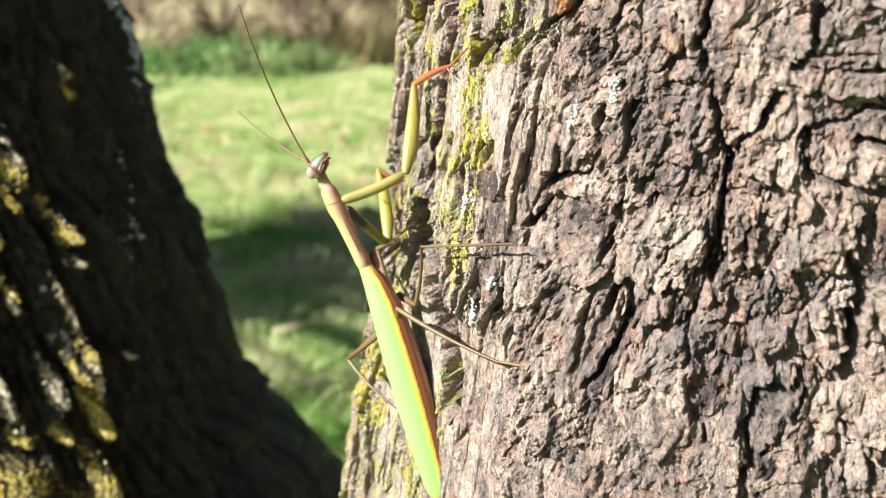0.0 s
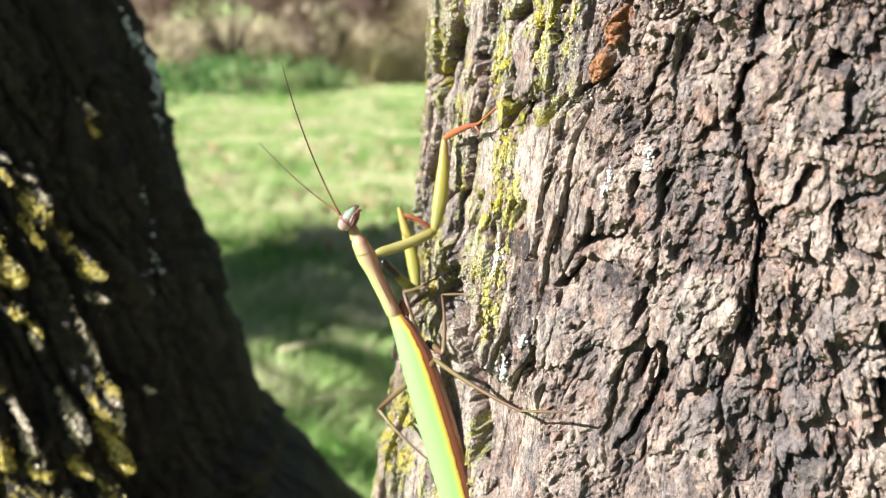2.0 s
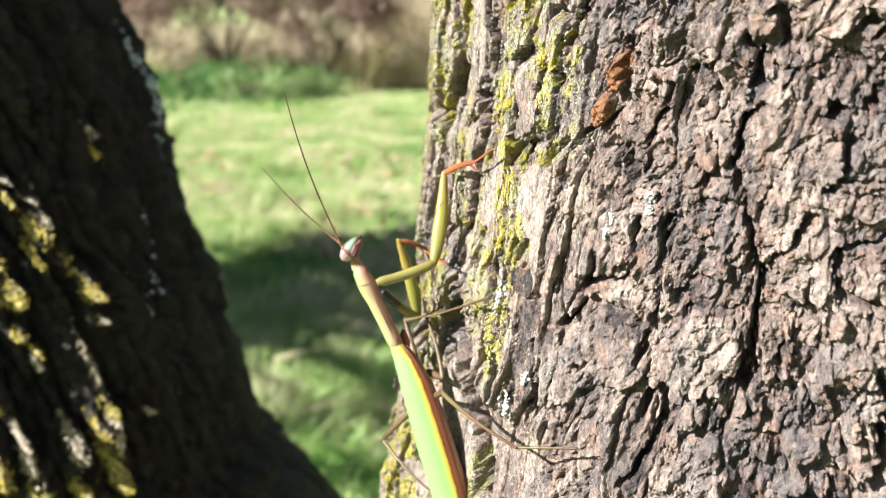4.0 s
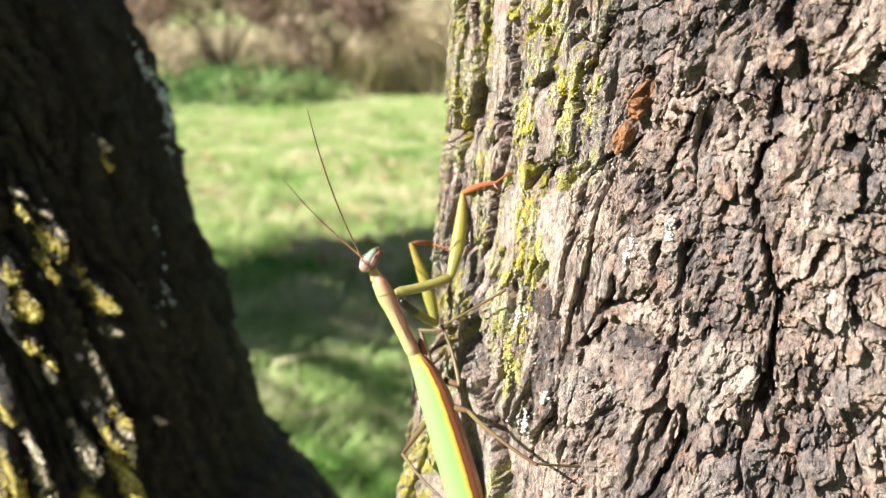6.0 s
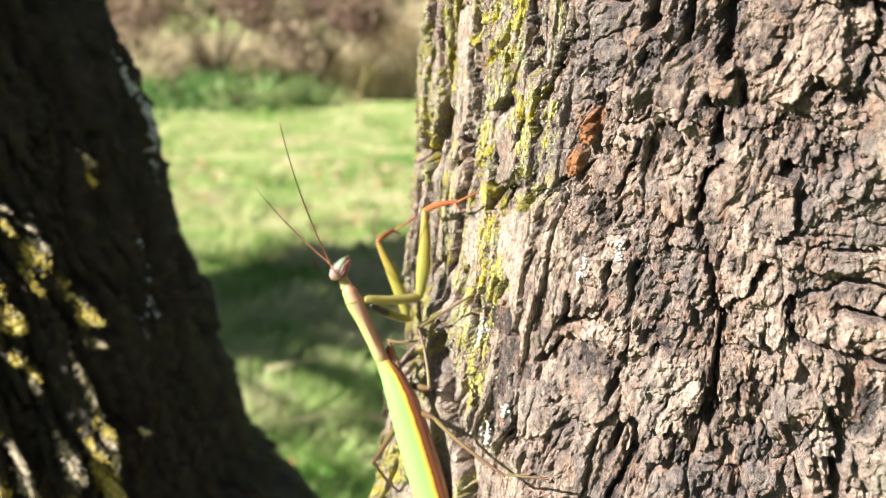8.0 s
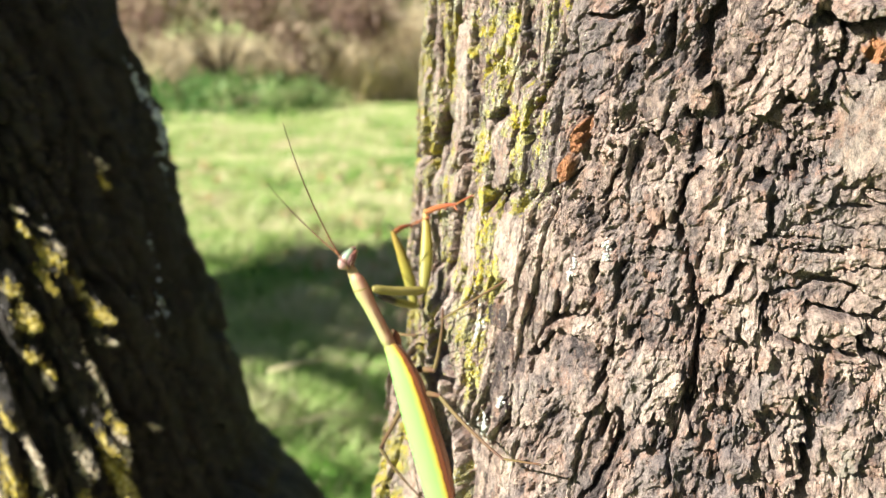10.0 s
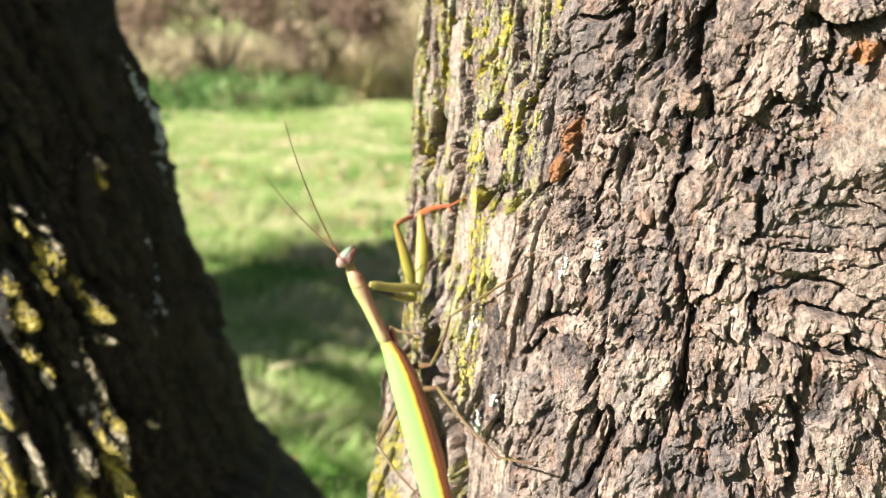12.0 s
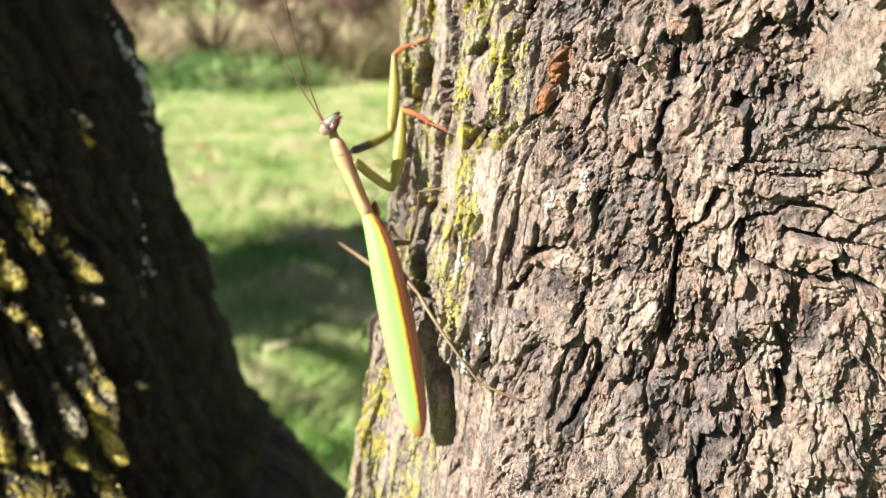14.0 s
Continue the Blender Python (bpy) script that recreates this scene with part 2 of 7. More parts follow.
def spread(lo, hi, fine_lo, fine_hi, fine, coarse):
    """Even fine steps inside a stretch and coarse ones outside it."""
    return np.concatenate([np.linspace(lo, fine_lo, max(2, int((fine_lo - lo) / coarse)), endpoint=False),
                           np.linspace(fine_lo, fine_hi, int((fine_hi - fine_lo) / fine), endpoint=False),
                           np.linspace(fine_hi, hi, max(2, int((hi - fine_hi) / coarse)))])


# ---- the stem on which the insect climbs ----
R1 = 0.108


def stem_axis(z):
    """The lit stem's axis: it leans to +x and +y as it rises."""
    return 0.0999 + 0.137 * (z - 1.255), 0.2401 + 0.114 * (z - 1.255)


def stem_place(th, z, r):
    ax, ay = stem_axis(z)
    return ax + r * np.sin(th), ay - r * np.cos(th), z


# raw inner bark that shows: place, half sizes, height, depth of the gap beside it
WOUNDS = [(-0.0875, 1.3046, 0.0021, 0.0036, 0.0034, 0.0012), (-0.0898, 1.2975, 0.0020, 0.0034, 0.0030, 0.0012), (-0.0300, 1.3262, 0.0034, 0.0026, 0.0008, 0.0004)]
# fissures of the upper bark: bent line, half width, depth
CRACKS = [
    (((-0.0603, 1.3348), (-0.0608, 1.3312), (-0.0619, 1.3259), (-0.0608, 1.3199)), 0.0018, 0.0050),
    (((-0.0696, 1.3312), (-0.0694, 1.3251), (-0.0729, 1.3203)), 0.0011, 0.0042),
    (((-0.0770, 1.3268), (-0.0757, 1.3186)), 0.0013, 0.0042),
    (((-0.0583, 1.3169), (-0.0566, 1.3110)), 0.0013, 0.0042),
    (((-0.0626, 1.3118), (-0.0599, 1.3058), (-0.0589, 1.2991), (-0.0615, 1.2956), (-0.0616, 1.2893), (-0.0572, 1.2818)), 0.0011, 0.0050),
    (((-0.0498, 1.3096), (-0.0537, 1.3038)), 0.0005, 0.0020),
    (((-0.0504, 1.3261), (-0.0519, 1.3190)), 0.0006, 0.0030),
    (((-0.0793, 1.3349), (-0.0774, 1.3274), (-0.0770, 1.3179)), 0.0014, 0.0050),
    (((-0.0901, 1.3321), (-0.0834, 1.3311), (-0.0794, 1.3337)), 0.0009, 0.0040),
    (((-0.0872, 1.3107), (-0.0852, 1.3028)), 0.0012, 0.0040),
    (((-0.0947, 1.2913), (-0.0889, 1.2942), (-0.0862, 1.2980)), 0.0007, 0.0030),
    (((-0.0757, 1.3038), (-0.0741, 1.2994), (-0.0772, 1.2964), (-0.0787, 1.2848)), 0.0006, 0.0035),
    (((-0.0899, 1.2906), (-0.0895, 1.2822)), 0.0003, 0.0012),
]
# fissures of the middle
MIDDLE_CRACKS = [
    (((-0.0579, 1.2817), (-0.0545, 1.2725), (-0.0522, 1.2683), (-0.0518, 1.2612), (-0.0503, 1.2549), (-0.0498, 1.2436)), 0.0009, 0.0055),
    (((-0.0524, 1.2696), (-0.0497, 1.2732), (-0.0469, 1.2774)), 0.0005, 0.0030),
    (((-0.0474, 1.2767), (-0.0465, 1.2813)), 0.0012, 0.0040),
    (((-0.0442, 1.2599), (-0.0457, 1.2551), (-0.0445, 1.2501)), 0.0005, 0.0030),
    (((-0.0290, 1.2627), (-0.0292, 1.2551), (-0.0267, 1.2483), (-0.0263, 1.2347)), 0.0009, 0.0050),
    (((-0.0707, 1.2783), (-0.0700, 1.2710), (-0.0707, 1.2634), (-0.0706, 1.2551), (-0.0708, 1.2466)), 0.0009, 0.0045),
    (((-0.0864, 1.2675), (-0.0851, 1.2613), (-0.0898, 1.2509)), 0.0009, 0.0045),
    (((-0.0773, 1.2778), (-0.0766, 1.2683), (-0.0783, 1.2630), (-0.0840, 1.2623)), 0.0008, 0.0040),
    (((-0.0971, 1.2730), (-0.0943, 1.2626), (-0.0953, 1.2579)), 0.0003, 0.0020),
    (((-0.0978, 1.2458), (-0.0940, 1.2262)), 0.0004, 0.0020),
    (((-0.0847, 1.2484), (-0.0821, 1.2403)), 0.0004, 0.0020),
    (((-0.0634, 1.2441), (-0.0686, 1.2409), (-0.0696, 1.2363)), 0.0011, 0.0040),
    (((-0.0647, 1.2356), (-0.0657, 1.2296), (-0.0710, 1.2213)), 0.0011, 0.0045),
]
# fissures lower down
LOWER_CRACKS = [
    (((-0.0440, 1.2343), (-0.0384, 1.2360), (-0.0362, 1.2385)), 0.0008, 0.0035),
    (((-0.0378, 1.2304), (-0.0348, 1.2303), (-0.0330, 1.2333)), 0.0008, 0.0035),
    (((-0.0335, 1.2357), (-0.0300, 1.2350), (-0.0278, 1.2361)), 0.0007, 0.0035),
    (((-0.0276, 1.2456), (-0.0258, 1.2395), (-0.0256, 1.2337)), 0.0013, 0.0050),
    (((-0.0395, 1.2306), (-0.0387, 1.2252), (-0.0401, 1.2221), (-0.0385, 1.2179), (-0.0367, 1.2075)), 0.0010, 0.0045),
    (((-0.0317, 1.2297), (-0.0336, 1.2222), (-0.0360, 1.2178)), 0.0005, 0.0030),
    (((-0.0466, 1.2213), (-0.0466, 1.2184)), 0.0006, 0.0030),
    (((-0.0235, 1.2247), (-0.0248, 1.2218)), 0.0006, 0.0030),
    (((-0.0200, 1.2223), (-0.0159, 1.2211)), 0.0008, 0.0030),
    (((-0.0654, 1.2442), (-0.0597, 1.2442), (-0.0553, 1.2466)), 0.0007, 0.0030),
    (((-0.0590, 1.2375), (-0.0539, 1.2397), (-0.0518, 1.2423)), 0.0007, 0.0030),
    (((-0.0649, 1.2414), (-0.0626, 1.2326)), 0.0009, 0.0040),
]
# gaps between the crosswise layers of the old knot
LAYERS = [
    (((-0.0415, 1.3314), (-0.0364, 1.3303), (-0.0284, 1.3320)), 0.0018, 0.0050),
    (((-0.0364, 1.3303), (-0.0356, 1.3235), (-0.0376, 1.3143), (-0.0417, 1.3129)), 0.0011, 0.0040),
    (((-0.0462, 1.2996), (-0.0455, 1.3008)), 0.0014, 0.0050),
    (((-0.0405, 1.3009), (-0.0408, 1.3041)), 0.0011, 0.0040),
    (((-0.0369, 1.3026), (-0.0351, 1.3033)), 0.0012, 0.0040),
    (((-0.0428, 1.2956), (-0.0422, 1.2896), (-0.0438, 1.2857)), 0.0011, 0.0040),
    (((-0.0414, 1.2884), (-0.0336, 1.2888)), 0.0004, 0.0030),
    (((-0.0369, 1.2858), (-0.0275, 1.2860)), 0.0005, 0.0030),
    (((-0.0368, 1.2967), (-0.0244, 1.2948)), 0.0004, 0.0020),
    (((-0.0408, 1.2763), (-0.0347, 1.2770), (-0.0317, 1.2792), (-0.0245, 1.2792)), 0.0006, 0.0040),
    (((-0.0324, 1.2742), (-0.0249, 1.2730), (-0.0199, 1.2731), (-0.0182, 1.2760)), 0.0008, 0.0040),
    (((-0.0393, 1.2684), (-0.0346, 1.2677), (-0.0268, 1.2660), (-0.0209, 1.2647)), 0.0009, 0.0050),
    (((-0.0221, 1.2702), (-0.0199, 1.2654)), 0.0006, 0.0040),
    (((-0.0190, 1.2661), (-0.0128, 1.2640)), 0.0012, 0.0050),
    (((-0.0408, 1.2763), (-0.0390, 1.2697)), 0.0009, 0.0040),
]
# open clefts of the shaggy flank
SLOTS = [
    (((-0.1444, 1.3022), (-0.1498, 1.2937), (-0.1498, 1.2878)), 0.0026, 0.0090),
    (((-0.1688, 1.2793), (-0.1686, 1.2765)), 0.0014, 0.0070),
    (((-0.1522, 1.3259), (-0.1471, 1.3115)), 0.0004, 0.0040),
    (((-0.1305, 1.3203), (-0.1270, 1.3041)), 0.0006, 0.0050),
    (((-0.1167, 1.3062), (-0.1135, 1.3076)), 0.0016, 0.0050),
    (((-0.1312, 1.2963), (-0.1265, 1.2897), (-0.1306, 1.2828), (-0.1316, 1.2680)), 0.0009, 0.0070),
    (((-0.1097, 1.3316), (-0.1082, 1.3232)), 0.0006, 0.0050),
    (((-0.1068, 1.3227), (-0.1055, 1.3196)), 0.0008, 0.0040),
    (((-0.0998, 1.3203), (-0.1005, 1.3135), (-0.1025, 1.3096)), 0.0009, 0.0050),
    (((-0.1043, 1.3116), (-0.1035, 1.3020)), 0.0005, 0.0030),
    (((-0.1157, 1.2926), (-0.1153, 1.2827)), 0.0006, 0.0040),
    (((-0.1110, 1.2847), (-0.1090, 1.2879)), 0.0012, 0.0040),
    (((-0.1025, 1.2912), (-0.1005, 1.2816)), 0.0003, 0.0020),
    (((-0.1082, 1.3048), (-0.1096, 1.2997)), 0.0007, 0.0030),
]
# clefts beside the insect
LOW_SLOTS = [
    (((-0.1319, 1.2804), (-0.1311, 1.2646), (-0.1320, 1.2598)), 0.0009, 0.0060),
    (((-0.1320, 1.2551), (-0.1333, 1.2501)), 0.0022, 0.0080),
    (((-0.1353, 1.2411), (-0.1350, 1.2339)), 0.0026, 0.0090),
    (((-0.1163, 1.2576), (-0.1139, 1.2509)), 0.0006, 0.0040),
    (((-0.0963, 1.2702), (-0.0936, 1.2607)), 0.0005, 0.0030),
    (((-0.0862, 1.2629), (-0.0869, 1.2569), (-0.0901, 1.2509)), 0.0011, 0.0050),
    (((-0.1119, 1.2862), (-0.1113, 1.2832)), 0.0017, 0.0040),
    (((-0.1331, 1.2401), (-0.1242, 1.2330), (-0.1191, 1.2232)), 0.0028, 0.0160),
    (((-0.1191, 1.2232), (-0.1117, 1.2146), (-0.1071, 1.2028)), 0.0034, 0.0160),
    (((-0.1349, 1.2603), (-0.1308, 1.2546)), 0.0015, 0.0080),
]
# plates of their own shape: place, half sizes, height, tone, paleness and smoothness
PLATES = [
    (-0.0854, 1.3253, 0.0075, 0.0068, 0.0008, 0.42, 0.0, 0.60),
    (-0.0928, 1.2999, 0.0045, 0.0074, 0.0006, 0.34, 0.0, 0.50),
    (-0.0817, 1.2958, 0.0035, 0.0059, 0.0002, 0.45, 0.0, 0.60),
    (-0.0717, 1.3144, 0.0041, 0.0047, 0.0004, 0.30, 0.0, 0.65),
    (-0.0612, 1.3156, 0.0025, 0.0036, 0.0012, 0.70, 0.1, 0.50),
    (-0.0672, 1.2943, 0.0047, 0.0060, 0.0006, 0.72, 0.1, 0.50),
    (-0.0293, 1.3106, 0.0070, 0.0091, 0.0012, 0.92, 0.0, 0.90),
    (-0.0394, 1.3183, 0.0040, 0.0040, 0.0026, 0.40, 0.5, 0.40),
    (-0.0340, 1.3336, 0.0047, 0.0018, 0.0036, 0.50, 0.5, 0.40),
    (-0.0903, 1.2399, 0.0055, 0.0063, 0.0012, 0.80, 0.0, 0.50),
]
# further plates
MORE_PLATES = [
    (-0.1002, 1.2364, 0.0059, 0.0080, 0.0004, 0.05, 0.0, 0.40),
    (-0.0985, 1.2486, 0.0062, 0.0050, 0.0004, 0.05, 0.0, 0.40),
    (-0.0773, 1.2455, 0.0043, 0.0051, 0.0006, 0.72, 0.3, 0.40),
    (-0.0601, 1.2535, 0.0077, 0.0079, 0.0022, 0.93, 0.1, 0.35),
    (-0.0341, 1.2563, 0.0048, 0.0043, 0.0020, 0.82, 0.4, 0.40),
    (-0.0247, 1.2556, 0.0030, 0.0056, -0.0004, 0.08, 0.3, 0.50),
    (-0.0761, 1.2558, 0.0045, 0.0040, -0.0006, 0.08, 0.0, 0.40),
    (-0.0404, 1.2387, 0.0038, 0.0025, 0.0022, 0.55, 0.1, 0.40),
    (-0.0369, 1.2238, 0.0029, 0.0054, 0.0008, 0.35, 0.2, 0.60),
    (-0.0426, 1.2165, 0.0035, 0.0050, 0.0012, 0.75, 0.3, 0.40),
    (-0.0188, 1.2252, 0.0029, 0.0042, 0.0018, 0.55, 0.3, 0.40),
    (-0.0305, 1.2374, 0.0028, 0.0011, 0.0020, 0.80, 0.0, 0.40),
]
# smooth plates on the shaggy flank
FLANK_PLATES = [
    (-0.1345, 1.3231, 0.0047, 0.0074, 0.0016, 0.97, 0.0, 0.85),
    (-0.1117, 1.2955, 0.0040, 0.0070, 0.0012, 0.55, 0.0, 0.85),
    (-0.1056, 1.2751, 0.0049, 0.0085, 0.0010, 0.95, 0.0, 0.85),
    (-0.1219, 1.2732, 0.0026, 0.0081, 0.0018, 0.85, 0.0, 0.80),
    (-0.1046, 1.2572, 0.0045, 0.0031, 0.0012, -0.45, 0.0, 0.70),
    (-0.1365, 1.3080, 0.0043, 0.0054, 0.0016, 0.60, 0.3, 0.30),
    (-0.1404, 1.2887, 0.0047, 0.0038, 0.0012, 0.40, 0.3, 0.30),
    (-0.1278, 1.2194, 0.0057, 0.0106, 0.0010, 0.90, 0.4, 0.60),
    (-0.1399, 1.1953, 0.0082, 0.0082, 0.0012, 0.70, 0.4, 0.30),
]
# rows of lichen: bent line, half width
LICHEN_ROWS = [
    (((-0.1272, 1.3318), (-0.1260, 1.3268), (-0.1290, 1.3215)), 0.0009),
    (((-0.1417, 1.3308), (-0.1449, 1.3117)), 0.0010),
    (((-0.1212, 1.3268), (-0.1214, 1.3189), (-0.1256, 1.3136)), 0.0009),
    (((-0.1204, 1.3001), (-0.1227, 1.2951), (-0.1239, 1.2889)), 0.0012),
    (((-0.1166, 1.3057), (-0.1177, 1.2958)), 0.0006),
    (((-0.1020, 1.3107), (-0.1031, 1.3053)), 0.0011),
    (((-0.0989, 1.3088), (-0.1004, 1.2991)), 0.0007),
    (((-0.1099, 1.3096), (-0.1070, 1.2983)), 0.0010),
    (((-0.1127, 1.3306), (-0.1128, 1.3263)), 0.0011),
    (((-0.1184, 1.2887), (-0.1154, 1.2833), (-0.1163, 1.2718)), 0.0009),
    (((-0.1274, 1.2797), (-0.1284, 1.2688)), 0.0009),
    (((-0.1274, 1.2797), (-0.1285, 1.2650), (-0.1281, 1.2558), (-0.1279, 1.2489)), 0.0008),
    (((-0.1157, 1.2771), (-0.1156, 1.2713), (-0.1160, 1.2626)), 0.0011),
]
MORE_LICHEN = [
    (((-0.1090, 1.2711), (-0.1075, 1.2682)), 0.0007),
    (((-0.1191, 1.2593), (-0.1192, 1.2554)), 0.0009),
    (((-0.1116, 1.2558), (-0.1100, 1.2496), (-0.1125, 1.2418)), 0.0011),
    (((-0.1218, 1.2960), (-0.1224, 1.2929)), 0.0011),
    (((-0.1350, 1.2675), (-0.1335, 1.2607)), 0.0011),
    (((-0.1549, 1.2385), (-0.1499, 1.2299)), 0.0011),
    (((-0.1458, 1.2511), (-0.1424, 1.2468)), 0.0014),
    (((-0.1116, 1.2539), (-0.1124, 1.2440), (-0.1119, 1.2262)), 0.0012),
    (((-0.1095, 1.2386), (-0.1092, 1.2371)), 0.0012),
    (((-0.1454, 1.2079), (-0.1434, 1.1974)), 0.0017),
    (((-0.1427, 1.1872), (-0.1433, 1.1834)), 0.0017),
    (((-0.1479, 1.2467), (-0.1638, 1.2365)), 0.0017),
    (((-0.1505, 1.2008), (-0.1493, 1.1887)), 0.0015),
    (((-0.1674, 1.3271), (-0.1681, 1.3085)), 0.0011),
    (((-0.1681, 1.2994), (-0.1680, 1.2881)), 0.0014),
]


def stem_relief(th, z):
    u, v = th * R1, z
    knot = np.exp(-(((u + 0.013) / 0.031) ** 2 + ((v - 1.283) / 0.022) ** 2) ** 3)
    strand = step(-0.086, -0.098, u + 0.010 * (fbm(u * 60, v * 30, 15, 2) - 0.5))
    h, tone = bark_field(u, v, 11, knot, strand)
    pale = np.clip(0.35 * np.exp(-(((u + 0.145) / 0.028) ** 2)) + 0.9 * (fbm(u * 80, v * 40, 91, 3) - 0.55), 0, 1)
    pale = np.maximum(pale, step(-0.040, -0.015, u) * step(1.262, 1.245, v) * np.clip(2.2 * (fbm(u * 140, v * 110, 93, 4, 0.6) - 0.36), 0, 1))
    fray = fbm(u * 330, v * 300, 37, 4, 0.65) - 0.5
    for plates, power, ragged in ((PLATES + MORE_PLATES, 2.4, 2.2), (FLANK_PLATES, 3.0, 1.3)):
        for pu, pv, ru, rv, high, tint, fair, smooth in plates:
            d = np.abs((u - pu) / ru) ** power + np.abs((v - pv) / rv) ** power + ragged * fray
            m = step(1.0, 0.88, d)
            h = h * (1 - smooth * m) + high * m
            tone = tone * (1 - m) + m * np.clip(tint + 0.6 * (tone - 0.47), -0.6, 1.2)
            pale = np.maximum(pale * (1 - m), fair * m)
    raw = 0 * u
    for pu, pv, ru, rv, high, deep in WOUNDS:
        d = ((u - pu) / ru) ** 2 + ((v - pv) / rv) ** 2 + 1.8 * fray
        h = h - deep * np.exp(-((u - pu - 0.0012) / (ru * 1.7)) ** 4 - ((v - pv) / (rv * 1.4)) ** 4)
        m = step(1.05, 0.7, d)
        h = h * (1 - 0.1 * m) + (high + 0.0030 * fray) * m
        raw = np.maximum(raw, m)
    low = step(-0.148, -0.142, u) * step(-0.098, -0.104, u) * step(1.248, 1.254, v) * step(1.335, 1.329, v)
    h = h - low * np.clip(h - 0.0006, 0, None) * 0.9
    tail = step(-0.148, -0.142, u) * step(-0.084, -0.096, u) * step(1.228, 1.220, v) * step(1.140, 1.146, v)
    h = h - tail * np.clip(h + 0.0005 + 0.0017 * step(-0.126, -0.119, u), 0, None) * 0.9
    wob = (fbm(u * 240, v * 230, 77, 5, 0.72) - 0.5) * 0.0060
    shut = 0.35 + 0.65 * step(0.36, 0.52, fbm(u * 160, v * 120, 79, 3))
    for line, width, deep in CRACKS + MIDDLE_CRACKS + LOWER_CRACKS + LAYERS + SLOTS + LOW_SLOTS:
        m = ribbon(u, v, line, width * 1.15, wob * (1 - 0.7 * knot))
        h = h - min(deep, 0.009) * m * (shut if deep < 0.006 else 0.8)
        # shade inside the fissure is darkened into the tone
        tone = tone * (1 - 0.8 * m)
    # on the flank the bark drops behind each cleft and slowly rises again
    drop, cave = 0 * u, 0 * u
    for line, width, deep in SLOTS + LOW_SLOTS:
        rise = sorted((b, a) for a, b in line)
        lo, hi = rise[0][0], rise[-1][0]
        d = u + (0.8 if deep < 0.008 else 0.3) * wob - np.interp(v, [b for b, a in rise], [a for b, a in rise])
        ends = step(lo - 0.005, lo + 0.001, v + wob) * step(hi + 0.005, hi - 0.001, v + wob)
        back = 0.0016 + 1.4 * width
        drop = np.maximum(drop, 0.62 * deep * ends * step(-0.0002, 0.0003, d) * np.exp(-np.clip(d, 0, None) / back))
        if deep >= 0.008:
            cave = np.maximum(cave, ends * step(-0.0002, 0.0003, d) * np.exp(-np.clip(d, 0, None) / back))
    h = h - drop
    flare = 0.10 * np.exp(-np.clip(z - 0.15, 0, None) / 0.25)
    # a flake standing off the lower left flank, and the flank swelling as it rises
    flap = 0.0065 * np.exp(-(((u + 0.153) / 0.009) ** 2)) * step(1.232, 1.222, v)
    flap = flap + 0.085 * np.clip(v - 1.262, 0, 0.12) * step(-0.09, -0.135, u) + 0.0045 * step(1.225, 1.262, v) * step(-0.142, -0.163, u)
    edge = -0.097 - 0.10 * (1.30 - v) + 0.012 * (fbm(u * 10, v * 40, 73, 3) - 0.5)
    zone = step(edge + 0.004, edge - 0.006, u)
    streak = fbm(u * 300 + 40 * (v - 1.25), v * 22, 71, 4, 0.55)
    patch = fbm(u * 130, v * 80, 75, 4, 0.6)
    lich = zone * np.clip(2.6 * (streak - 0.36) + 1.8 * (patch - 0.46), 0, 1)
    lich = np.maximum(lich, np.clip(2.0 * (patch - 0.74), 0, 1))
    for pu, pv, ru, rv, high, tint, fair, smooth in FLANK_PLATES:
        lich = lich * (1 - smooth * step(1.0, 0.8, np.abs((u - pu) / ru) ** 3 + np.abs((v - pv) / rv) ** 3))
    rows = 0 * u
    for line, width in LICHEN_ROWS + MORE_LICHEN:
        rows = np.maximum(rows, ribbon(u, v, line, width * 2.3, 0.7 * wob))
    lich = np.maximum(0.85 * lich, rows)
    clump = step(0.40, 0.52, fbm(u * 620, v * 430, 811, 4, 0.7))
    crust = np.clip(lich * 1.5, 0, 1) * clump * (1 - step(0.0004, 0.0016, drop))
    h = h + crust * (0.0002 + 0.0010 * (fbm(u * 900, v * 800, 821, 2, 0.7) - 0.3))
    out = np.clip(h, -0.007, 0.007)
    near = np.exp(-(((v - 1.25) / 0.25) ** 6))
    return R1 + h + flare + flap, {"lean": -(0.35 * drop + 0.010 * cave) / R1 + near * out * (0.20 + 0.05 * strand + 0.45 * step(-0.128, -0.142, u)) / R1, "sag": -(0.40 - 0.25 * strand) * near * out, "plate": tone, "lichen": crust, "bright": rows, "pale": pale, "raw": raw}


th1 = spread(-math.pi, math.pi * 0.999, radians(-100), radians(3), 0.00027 / R1, 0.006 / R1)
z1 = spread(-0.05, 3.2, 1.140, 1.366, 0.00027, 0.012)


def thing(name, label, category, kind="", group="", data=None):
    return tagged(new(name, data), label, category, group, kind)


def part(name, me, material, parent, label=""):
    ob = new(name, me)
    if material and not me.materials:
        me.materials.append(material)
    ob.parent = parent
    return tagged(ob, label)


trees = thing("tree", "old tree with two leaning stems of deeply fissured grey-brown bark", "tree")
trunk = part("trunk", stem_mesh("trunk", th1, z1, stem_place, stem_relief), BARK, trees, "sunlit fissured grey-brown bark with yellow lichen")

# ---- the second stem, leaning away in its own shade ----
R2 = 0.085


def left_place(th, z, r):
    ax = -0.2225 - 0.25 * (z - 1.165) - 0.05 * np.clip(z - 1.165, 0, None) ** 2
    return ax + r * np.sin(th), 0.415 + 0.02 * (z - 1.165) + 0 * th - r * np.cos(th), z


